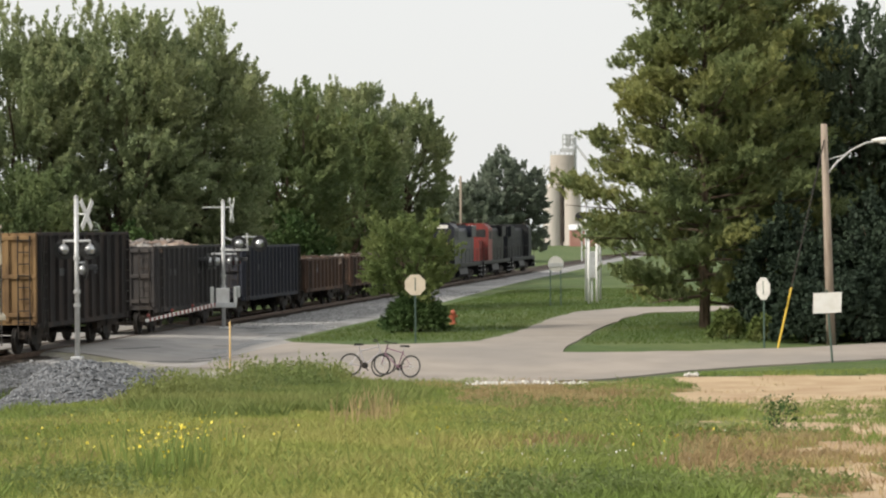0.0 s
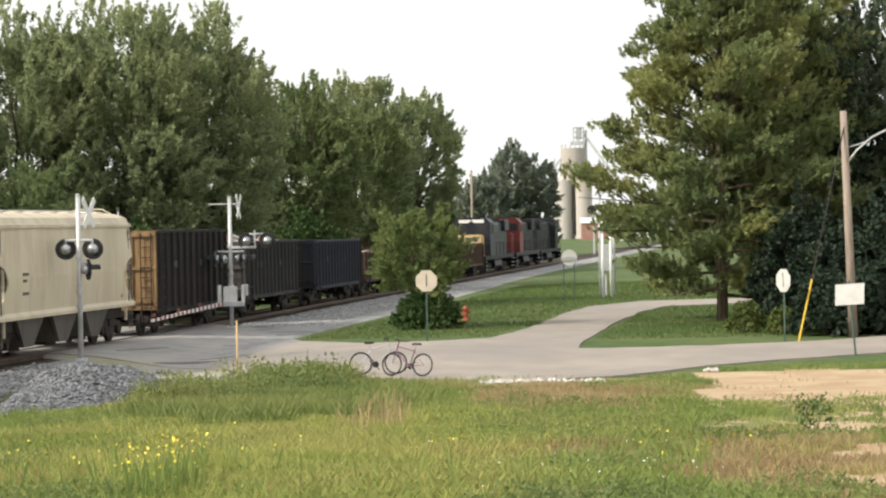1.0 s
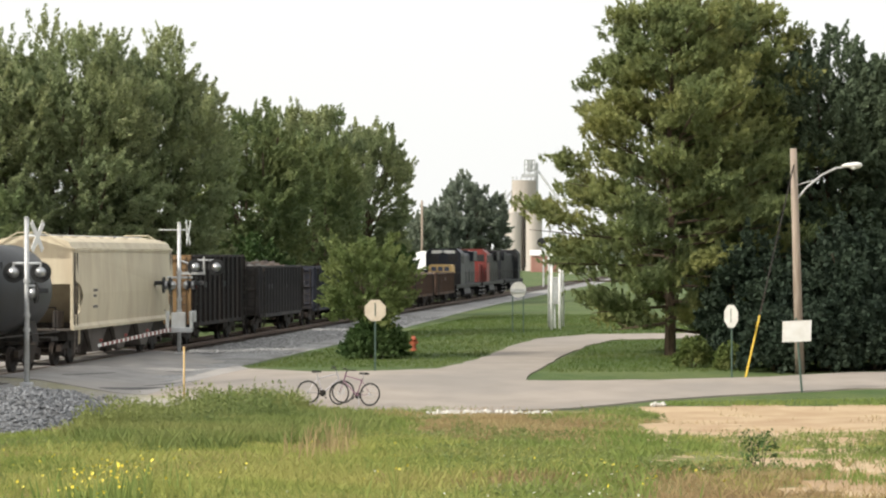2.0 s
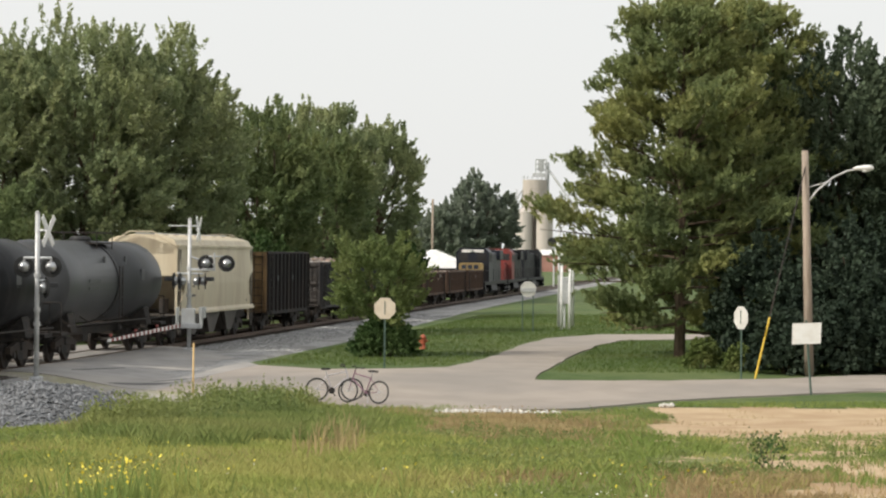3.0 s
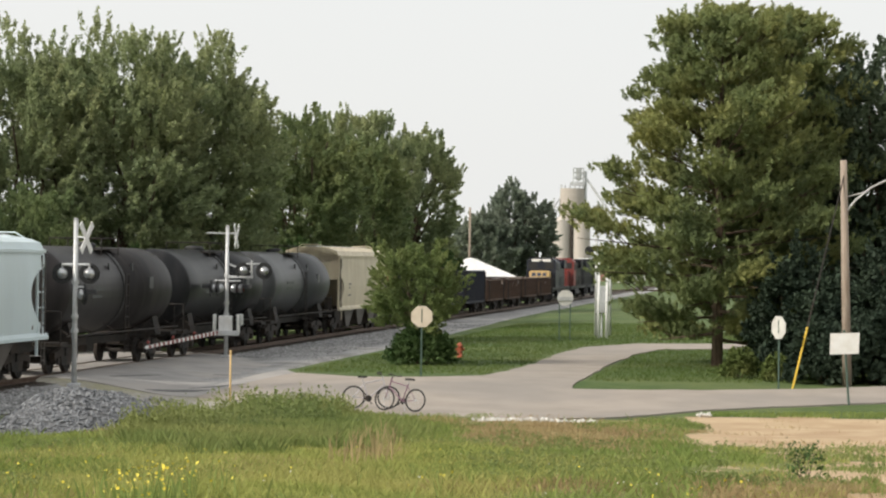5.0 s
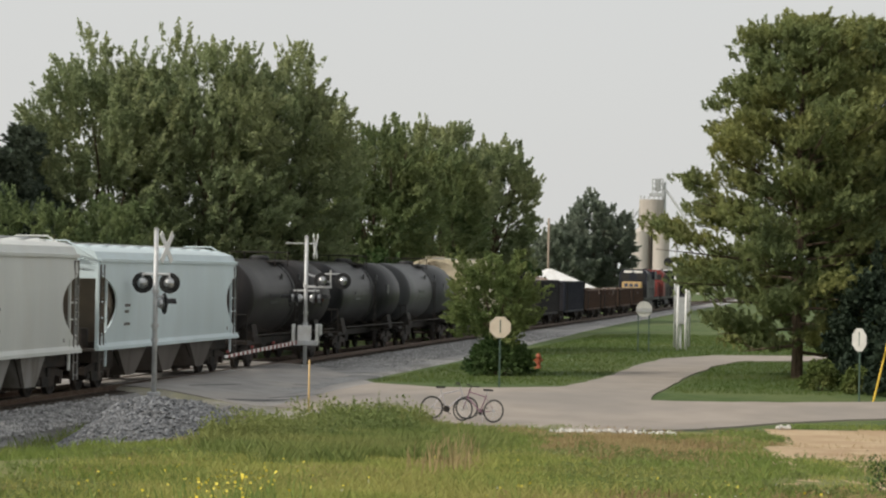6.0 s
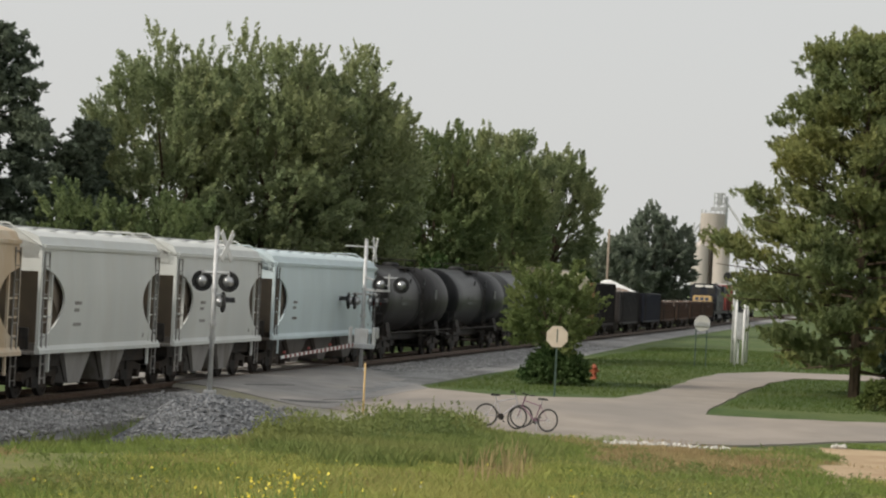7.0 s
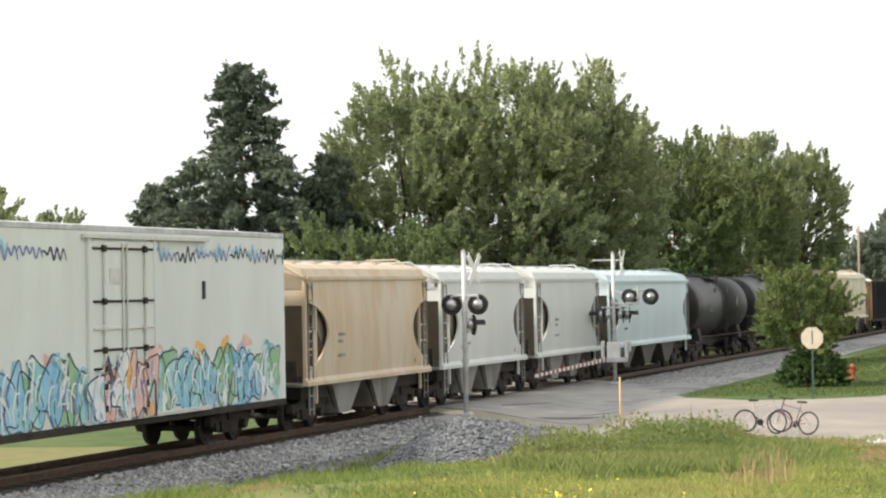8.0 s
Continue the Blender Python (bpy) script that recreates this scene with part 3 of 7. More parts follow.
def wheelset_shape(bm):
    rod(bm, (0, -0.75, 0), (0, 0.75, 0), 0.08, seg=8)
    for y in (-0.75, 0.75):
        sgn = 1 if y > 0 else -1
        lathe(bm, [(y - sgn * 0.07, 0.455), (y - sgn * 0.035, 0.455), (y - sgn * 0.03, 0.43), (y + sgn * 0.065, 0.42), (y + sgn * 0.066, 0.35),
                   (y + sgn * 0.03, 0.33), (y + sgn * 0.03, 0.16), (y + sgn * 0.1, 0.13)], "y", 20)
        for k in range(3):
            a = 2 * math.pi * k / 3
            rod(bm, (0.24 * math.cos(a), y + sgn * 0.02, 0.24 * math.sin(a)), (0.24 * math.cos(a), y + sgn * 0.045, 0.24 * math.sin(a)), 0.05, seg=6)


def frame_shape(bm):
    for y in (-1.0, 1.0):
        out = [(-1.2, 0.5), (-1.2, 0.72), (-0.95, 0.74), (-0.5, 0.86), (0.5, 0.86), (0.95, 0.74), (1.2, 0.72), (1.2, 0.5), (0.98, 0.36), (0.85, 0.55),
               (0.55, 0.6), (0.45, 0.28), (-0.45, 0.28), (-0.55, 0.6), (-0.85, 0.55), (-0.98, 0.36)]
        prism(bm, out, y - 0.09, y + 0.09, "y")
        for x in (-0.25, -0.08, 0.09, 0.26):
            rod(bm, (x, y, 0.34), (x, y, 0.6), 0.07, seg=8)
        for x in (-0.89, 0.89):
            rod(bm, (x, y - 0.14, 0.44), (x, y + 0.14, 0.44), 0.12, seg=10)
    box(bm, -0.2, 0.2, -1.15, 1.15, 0.58, 0.86, 0.03)


def coupler_shape(bm):
    box(bm, 0, 0.75, -0.07, 0.07, 0.78, 0.93)
    box(bm, 0.62, 0.9, -0.13, 0.13, 0.72, 0.99, 0.03)


ME_WHEELSET = mesh_of("wheelset", wheelset_shape, M_DARKSTEEL)
ME_TRUCK = mesh_of("truck", frame_shape, M_DARKSTEEL)
ME_COUPLER = mesh_of("coupler", coupler_shape, M_DARKSTEEL)
TRAIN, WHEELS = [], []


def running_gear(car, half, at=None):
    at = at if at is not None else half - 1.7
    for x in (-at, at):
        tr = shared("truck", ME_TRUCK, car, pose(x, 0, 0))
        for a in (-0.89, 0.89):
            ws = shared("wheelset", ME_WHEELSET, tr, pose(a, 0, 0.42))
            WHEELS.append(ws)
    shared("coupler", ME_COUPLER, car, pose(half - 0.1, 0, 0))
    shared("coupler", ME_COUPLER, car, pose(-half + 0.1, 0, 0, 0, 0, 180))


def ladder(car, x, y, z0, z1, width, material, along="x", name="ladder"):
    bm = bmesh.new()
    for d in (-width / 2, width / 2):
        p = (x + d, y) if along == "x" else (x, y + d)
        rod(bm, (*p, z0), (*p, z1), 0.022, seg=6)
    z = z0 + 0.15
    while z < z1:
        a = (x - width / 2, y, z) if along == "x" else (x, y - width / 2, z)
        b = (x + width / 2, y, z) if along == "x" else (x, y + width / 2, z)
        rod(bm, a, b, 0.018, seg=6)
        z += 0.38
    part(name, bm, material, car)


def start_car(name, lo, hi, label, category="railway car"):
    car = thing(name, Matrix(), label, category, "cars of the freight train")
    TRAIN.append((car, (lo + hi) / 2))
    return car, (hi - lo) / 2


def covered_hopper(lo, hi, body, lower, top, label, bays, bite_hi=3.6, bite=1.4, recess=None):
    car, h = start_car("covered_hopper", lo, hi, label)
    W, zt = 1.5, top - 0.6
    # curved-edged side sheets, bitten out at the ends
    for sgn, nm in ((-1, "side_sheet"), (1, "side_sheet")):
        bm = bmesh.new()
        out = [(-h + 0.35, zt)]
        z_hi, z_lo = bite_hi, 1.62
        for k in range(13):
            t = math.pi * (k / 12) ** 0.84
            out.append((-h + 0.35 + bite * math.sin(t) ** 0.8, z_hi + (z_lo - z_hi) * k / 12))
        out.append((-h + 0.35, 1.38))
        out += [(-x, z) for x, z in out[::-1]]
        prism(bm, out, sgn * W - 0.03, sgn * W + 0.03, "y")
        for v in bm.verts:                      # the sheet bellies outwards
            v.co.y += sgn * 0.09 * math.sin(math.pi * min(max((v.co.z - 1.36) / (zt - 1.36), 0), 1))
        part(nm, bm, body, car)
        bm = bmesh.new()
        prism(bm, [(W - 0.02, 1.26), (W + 0.13, 1.26), (W + 0.13, 1.36), (W + 0.05, 1.48), (W - 0.02, 1.48)] if sgn > 0 else
              [(-W + 0.02, 1.26), (-W - 0.13, 1.26), (-W - 0.13, 1.36), (-W - 0.05, 1.48), (-W + 0.02, 1.48)], -h + 0.1, h - 0.1, "x")
        part("side_sill", bm, body, car)
        bm = bmesh.new()
        prism(bm, [(W - 0.02, zt - 0.02), (W + 0.09, zt - 0.02), (W + 0.09, zt + 0.08), (W - 0.02, zt + 0.1)] if sgn > 0 else
              [(-W + 0.02, zt - 0.02), (-W - 0.09, zt - 0.02), (-W - 0.09, zt + 0.08), (-W + 0.02, zt + 0.1)], -h + 0.3, h - 0.3, "x")
        part("eave_rail", bm, body, car)
    # roof
    bm = bmesh.new()
    arc = [(-W, zt - 0.3), (-W, zt + 0.06)] + [(W * math.cos(math.pi * (1 - k / 8)) * 0.99, zt + 0.08 + 0.44 * math.sin(math.pi * k / 8) ** 0.7) for k in range(1, 8)] + [(W, zt + 0.06), (W, zt - 0.3)]
    prism(bm, arc, -h + 0.25, h - 0.25, "x")
    part("roof", bm, body, car)
    bm = bmesh.new()
    box(bm, -h + 0.3, h - 0.3, -0.28, 0.28, top - 0.07, top - 0.02)
    part("running_board", bm, M_STEEL, car, "grey steel roof walkway")
    n = max(4, int(2 * h / 1.6))
    hatch = mesh_of("hatch", lambda b: (lathe(b, [(0, 0.3), (0.04, 0.31), (0.07, 0.27), (0.09, 0.1)], "z", 12)), body)
    for k in range(n):
        x = -h + 1.2 + (2 * h - 2.4) * k / (n - 1)
        shared("hatch", hatch, car, pose(x, -0.55, top - 0.16))
        shared("hatch", hatch, car, pose(x, 0.55, top - 0.16))
    # sloped inner ends, coloured dark for the shade of the recess, and hopper bays
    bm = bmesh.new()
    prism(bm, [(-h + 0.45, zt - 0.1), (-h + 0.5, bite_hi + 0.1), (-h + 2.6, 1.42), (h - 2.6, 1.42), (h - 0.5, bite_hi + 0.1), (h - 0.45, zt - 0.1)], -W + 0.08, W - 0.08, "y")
    part("slope_sheet", bm, recess or P_RECESS, car, "sloping end sheet, recess shade in its colour")
    span = 2 * h - 4.2
    for k in range(bays):
        c = -span / 2 + span * (k + 0.5) / bays
        w = span / bays / 2 - 0.22
        bm = bmesh.new()
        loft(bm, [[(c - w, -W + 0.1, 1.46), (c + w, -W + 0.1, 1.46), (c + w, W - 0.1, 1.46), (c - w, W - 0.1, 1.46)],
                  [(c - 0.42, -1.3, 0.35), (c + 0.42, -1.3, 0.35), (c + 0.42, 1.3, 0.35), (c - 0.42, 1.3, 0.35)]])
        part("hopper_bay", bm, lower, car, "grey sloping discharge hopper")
        bm = bmesh.new()
        box(bm, c - 0.38, c + 0.38, -0.85, 0.85, 0.24, 0.36, 0.02)
        part("outlet_gate", bm, M_DARKSTEEL, car)
        for sgn in (-1, 1):
            bm = bmesh.new()
            prism(bm, [(c - w, 1.42), (c - w + 0.1, 1.42), (c - 0.36, 0.4), (c - 0.46, 0.4)], sgn * W * 0.8 - 0.02, sgn * W * 0.8 + 0.02, "y")
            part("bay_flange", bm, M_DARKSTEEL, car)
            bm = bmesh.new()
            prism(bm, [(c + w, 1.42), (c + w - 0.1, 1.42), (c + 0.36, 0.4), (c + 0.46, 0.4)], sgn * W * 0.8 - 0.02, sgn * W * 0.8 + 0.02, "y")
            part("bay_flange", bm, M_DARKSTEEL, car)
    for e in (-1, 1):                          # end cage: uprights and rungs round the open corners
        for y in (-W, W):
            bm = bmesh.new()
            box(bm, e * (h - 0.95) - 0.04, e * (h - 0.95) + 0.04, y * 1.02 - 0.04, y * 1.02 + 0.04, 0.75, bite_hi - 0.1, 0.008)
            for z in (1.75, 2.25, 2.75):
                box(bm, e * (h - 0.6) - 0.36, e * (h - 0.6) + 0.36, y * 1.02 - 0.02, y * 1.02 + 0.02, z, z + 0.05)
            part("corner_cage", bm, body, car)
        bm = bmesh.new()
        rod(bm, (e * (h - 0.55), -0.9, 1.35), (e * (h - 0.55), -0.9, 1.95), 0.2, seg=12)
        part("air_reservoir", bm, M_DARKSTEEL, car)
        bm = bmesh.new()
        rod(bm, (e * (h - 0.75), 0.2, 1.6), (e * (h - 0.75), 0.8, 1.6), 0.24, seg=12)
        part("brake_cylinder", bm, M_DARKSTEEL, car)
    bm = bmesh.new()
    box(bm, -h + 0.1, h - 0.1, -0.3, 0.3, 0.72, 1.02)
    part("centre_sill", bm, M_DARKSTEEL, car)
    for e in (-1, 1):
        bm = bmesh.new()
        rod(bm, (e * (h - 2.5) - 0.45, -0.9, 0.75), (e * (h - 2.5) + 0.45, -0.9, 0.75), 0.2, seg=14)
        part("air_reservoir", bm, M_DARKSTEEL, car)
        bm = bmesh.new()
        box(bm, e * (h - 1.5) - 1.0, e * (h - 1.5) + 1.0, -1.25, 1.25, 0.86, 1.24, 0.02)
        part("bolster_plate", bm, M_DARKSTEEL, car)
        for y in (-W, W):
            bm = bmesh.new()
            box(bm, e * (h - 0.25) - 0.06, e * (h - 0.25) + 0.06, y - 0.05, y + 0.05, 1.28, zt - 0.1, 0.01)
            part("corner_post", bm, body, car)
            ladder(car, e * (h - 0.5), y * 1.05, 0.45, zt - 0.1, 0.32, lower)
        bm = bmesh.new()
        prism(bm, [(-W + 0.02, bite_hi - 0.1), (W - 0.02, bite_hi - 0.1), (W - 0.02, zt + 0.04), (0, zt + 0.45), (-W + 0.02, zt + 0.04)], e * (h - 0.28) - 0.03, e * (h - 0.28) + 0.03, "x")
        part("end_panel", bm, body, car)
        ladder(car, e * (h - 0.15), 0.95, 0.5, zt, 0.42, body, "y")
        bm = bmesh.new()
        box(bm, e * (h - 0.5) - 0.5, e * (h - 0.5) + 0.5, -W, W, 1.24, 1.31)
        part("end_platform", bm, lower, car)
        bm = bmesh.new()
        rod(bm, (e * (h - 0.2), -W, zt + 0.05), (e * (h - 0.2), -0.5, top + 0.03), 0.025, seg=6)
        rod(bm, (e * (h - 0.2), W, zt + 0.05), (e * (h - 0.2), 0.5, top + 0.03), 0.025, seg=6)
        rod(bm, (e * (h - 0.2), -0.5, top + 0.03), (e * (h - 0.2), 0.5, top + 0.03), 0.025, seg=6)
        part("end_rail", bm, body, car)
    running_gear(car, h + 0.3, h - 1.45)
    # stencilled data as plain bars
    for k, (x, z, w) in enumerate([(-h + 2.0, 2.6, 0.7), (-h + 2.0, 2.4, 0.5), (-h + 2.0, 2.0, 0.8), (h - 2.0, 1.6, 0.14)]):
        bm = bmesh.new()
        yb = -W - 0.03 - 0.09 * math.sin(math.pi * (z - 1.36) / (zt - 1.36))
        box(bm, x + 0.5, x + 0.5 + w * 0.7, yb - 0.012, yb + 0.03, z, z + (0.09 if k < 3 else 0.35))
        part("stencil_bar", bm, lower, car)
    return car


def tank_car(lo, hi, paint_a, paint_b, label, radius=1.54, zc=2.74):
    car, h = start_car("tank_car", lo, hi, label)
    R, L = radius, h - 0.25

    def barrel(bm, a, b, dome_a, dome_b):
        pr = []
        if dome_a:
            pr += [(a + 0.55 * (1 - math.sin(t)), max(0.02, R * math.cos(t) ** 0.8 if t < 1.57 else 0.02)) for t in (1.565, 1.35, 1.1, 0.85, 0.6, 0.35, 0.15)]
        pr += [(a + (0.55 if dome_a else 0), R), (b - (0.55 if dome_b else 0), R)]
        if dome_b:
            pr += [(b - 0.55 * (1 - math.sin(t)), max(0.02, R * math.cos(t) ** 0.8)) for t in (0.15, 0.35, 0.6, 0.85, 1.1, 1.35, 1.565)]
        lathe(bm, pr, "x", 40, (0, 0, zc))

    bm = bmesh.new()
    barrel(bm, -L, -0.02, True, False)
    part("rear_barrel", bm, paint_a, car, smooth=True)
    bm = bmesh.new()
    barrel(bm, 0.02, L, False, True)
    part("front_barrel", bm, paint_b, car, smooth=True)
    bm = bmesh.new()
    lathe(bm, [(-0.16, R + 0.012), (-0.12, R + 0.035), (0.12, R + 0.035), (0.16, R + 0.012)], "x", 40, (0, 0, zc))
    part("belly_band", bm, M_BLACK, car)
    bm = bmesh.new()
    lathe(bm, [(zc + R - 0.06, 0.42), (zc + R + 0.08, 0.42), (zc + R + 0.12, 0.36), (zc + R + 0.16, 0.34), (zc + R + 0.18, 0.1)], "z", 18)
    part("manway_dome", bm, M_BLACK, car)
    bm = bmesh.new()
    box(bm, -1.0, 1.0, -0.95, 0.95, zc + R - 0.12, zc + R - 0.07)
    for x in (-1.0, 1.0):
        for y in (-0.95, 0.95):
            rod(bm, (x, y, zc + R - 0.3), (x, y, zc + R + 0.3), 0.02, seg=6)
        rod(bm, (x, -0.95, zc + R + 0.3), (x, 0.95, zc + R + 0.3), 0.02, seg=6)
    for y in (-0.95, 0.95):
        rod(bm, (-1, y, zc + R + 0.3), (1, y, zc + R + 0.3), 0.02, seg=6)
    part("platform_rail", bm, M_DARKSTEEL, car)
    for y in (-1.62, 1.62):
        ladder(car, 0, y, 0.5, zc + 0.6, 0.42, M_DARKSTEEL)
        bm = bmesh.new()
        rod(bm, (-h + 0.2, y, 1.28), (h - 0.2, y, 1.28), 0.03, seg=6)
        for k in range(6):
            x = -h + 0.6 + (2 * h - 1.2) * k / 5
            rod(bm, (x, y, 1.28), (x, y * 0.72, 1.55), 0.02, seg=6)
        part("side_handrail", bm, M_DARKSTEEL, car)
    for e in (-1, 1):
        bm = bmesh.new()
        prism(bm, [(-1.35, 1.0), (1.35, 1.0), (1.2, 1.7), (0.9, 1.45), (0, 1.28), (-0.9, 1.45), (-1.2, 1.7)], e * (h - 1.9) - 0.35, e * (h - 1.9) + 0.35, "x")
        part("saddle", bm, M_DARKSTEEL, car)
        bm = bmesh.new()
        box(bm, e * (h - 0.35) - 0.4, e * (h - 0.35) + 0.4, -1.5, 1.5, 0.95, 1.08, 0.01)
        part("end_sill", bm, M_DARKSTEEL, car)
        bm = bmesh.new()
        for y in (-1.45, 1.45):
            rod(bm, (e * (h - 0.1), y, 1.0), (e * (h - 0.1), y, 2.1), 0.025, seg=6)
        rod(bm, (e * (h - 0.1), -1.45, 2.1), (e * (h - 0.1), 1.45, 2.1), 0.025, seg=6)
        part("end_rail", bm, M_DARKSTEEL, car)
    bm = bmesh.new()
    box(bm, -h + 0.1, h - 0.1, -0.28, 0.28, 0.78, 1.05)
    box(bm, -0.35, 0.35, -0.25, 0.25, 0.5, 0.85)
    part("stub_sill", bm, M_DARKSTEEL, car)
    for x, z, w, t in ((-h * 0.55, 2.75, 1.4, 0.12), (-h * 0.55, 2.5, 1.1, 0.1), (h * 0.45, 2.7, 0.5, 0.5), (-h * 0.2, 3.2, 0.1, 0.5), (h * 0.2, 3.2, 0.1, 0.5)):
        y = -math.sqrt(max(R * R - (z + t / 2 - zc) ** 2, 0.1))
        bm = bmesh.new()
        box(bm, x, x + w, y - 0.012, y + 0.06, z, z + t)
        part("stencil_bar", bm, P_TANKGREY, car, "faded grey stencil bar")
    running_gear(car, h + 0.35, h - 1.8)
    return car


def gondola(lo, hi, top, body, end_paint, ribs, label, floor=1.05, load=None):
    car, h = start_car("gondola_car", lo, hi, label)
    W = 1.5
    for sgn in (-1, 1):
        bm = bmesh.new()
        box(bm, -h, h, sgn * W - 0.02, sgn * W + 0.02, floor - 0.1, top - 0.06)
        part("side_wall", bm, body, car)
        bm = bmesh.new()
        box(bm, -h - 0.02, h + 0.02, sgn * W - 0.07, sgn * W + 0.1, top - 0.12, top, 0.02)
        part("top_chord", bm, body, car)
        bm = bmesh.new()
        box(bm, -h - 0.02, h + 0.02, sgn * W - 0.05, sgn * W + 0.09, floor - 0.22, floor - 0.02, 0.02)
        part("side_sill", bm, body, car)
    rib = mesh_of("rib", lambda b: prism(b, [(-0.07, 0.02), (-0.045, 0.13), (0.045, 0.13), (0.07, 0.02)], floor - 0.05, top - 0.1, "z"), body)
    for k in range(ribs):
        x = -h + 0.08 + (2 * h - 0.16) * k / (ribs - 1)
        shared("rib", rib, car, pose(x, W, 0))
        shared("rib", rib, car, pose(x, -W, 0, 0, 0, 180))
    for e in (-1, 1):
        bm = bmesh.new()
        box(bm, e * h - 0.03, e * h + 0.03, -W + 0.02, W - 0.02, floor - 0.1, top - 0.02)
        wall = part("end_wall", bm, end_paint, car, "ribbed end wall, rusted" if end_paint is P_RUST else "")
        for z in np.linspace(floor + 0.15, top - 0.25, 3 if top > 3 else 2):
            bm = bmesh.new()
            box(bm, e * h - 0.12, e * h + 0.12, -W, W, z, z + 0.14, 0.02)
            part("end_beam", bm, end_paint, wall)
        for y in (-1.42, -0.5, 0.5, 1.42):
            bm = bmesh.new()
            box(bm, e * h - 0.1, e * h + 0.1, y - 0.08, y + 0.08, floor, top - 0.02, 0.02)
            part("end_post", bm, end_paint, wall)
        ladder(car, e * (h + 0.14), -1.1, 0.5, top - 0.1, 0.4, M_DARKSTEEL, "y")
        ladder(car, e * (h - 0.4), -W - 0.15, 0.5, top - 0.1, 0.4, M_DARKSTEEL)
        bm = bmesh.new()
        rod(bm, (e * (h + 0.35), 0.6, 1.5), (e * (h + 0.28), 0.6, 1.5), 0.28, seg=12)
        rod(bm, (e * (h + 0.3), 0.6, 0.9), (e * (h + 0.3), 0.6, 1.9), 0.02, seg=6)
        part("brake_wheel", bm, M_DARKSTEEL, car)
    bm = bmesh.new()
    box(bm, -h, h, -W + 0.03, W - 0.03, floor - 0.1, floor)
    part("floor_plate", bm, body, car)
    bm = bmesh.new()
    box(bm, -h - 0.6, h + 0.6, -0.3, 0.3, 0.72, floor - 0.1)
    part("centre_sill", bm, M_DARKSTEEL, car)
    for x, w in ((-h * 0.6, 0.9), (h * 0.2, 0.6)):
        bm = bmesh.new()
        box(bm, x, x + w, -W - 0.03, -W, (top + floor) / 2, (top + floor) / 2 + 0.25)
        part("stencil_bar", bm, P_TANKGREY, car)
    running_gear(car, h + 0.65, h - 1.1)
    if load:
        rng = random.Random(int(lo * 10) + 5)
        bm = bmesh.new()
        for _ in range(260):
            x, y = rng.uniform(-h + 0.4, h - 0.4), rng.uniform(-W + 0.3, W - 0.3)
            crown = load * (1 - (x / h) ** 2) * (1 - 0.6 * (y / W) ** 2)
            z = top - 0.45 + crown * rng.uniform(0.75, 1.05)
            a, b2, c = rng.uniform(0.12, 0.5), rng.uniform(0.1, 0.35), rng.uniform(0.03, 0.16)
            sub = bmesh.new()
            box(sub, -a, a, -b2, b2, -c, c)
            sub.transform(pose(x, y, z, rng.uniform(-35, 35), rng.uniform(-35, 35), rng.uniform(0, 180)))
            tmp = bpy.data.meshes.new("tmp")
            sub.to_mesh(tmp)
            sub.free()
            bm.from_mesh(tmp)
            bpy.data.meshes.remove(tmp)
        mound = [[(x, y, top - 0.75 + load * (1 - (x / h) ** 2) * (1 - 0.6 * (y / W) ** 2)) for x in np.linspace(-h + 0.1, h - 0.1, 12)] for y in np.linspace(-W + 0.05, W - 0.05, 6)]
        vs = [[bm.verts.new(p) for p in r] for r in mound]
        for r0, r1 in zip(vs, vs[1:]):
            for k in range(11):
                bm.faces.new((r0[k], r0[k + 1], r1[k + 1], r1[k]))
        heap = tagged(link_bm("scrap_load", bm, P_SCRAP), "jumbled pale scrap heaped above the gondola's sides", "scrap")
        TRAIN.append((heap, (lo + hi) / 2))
    return car


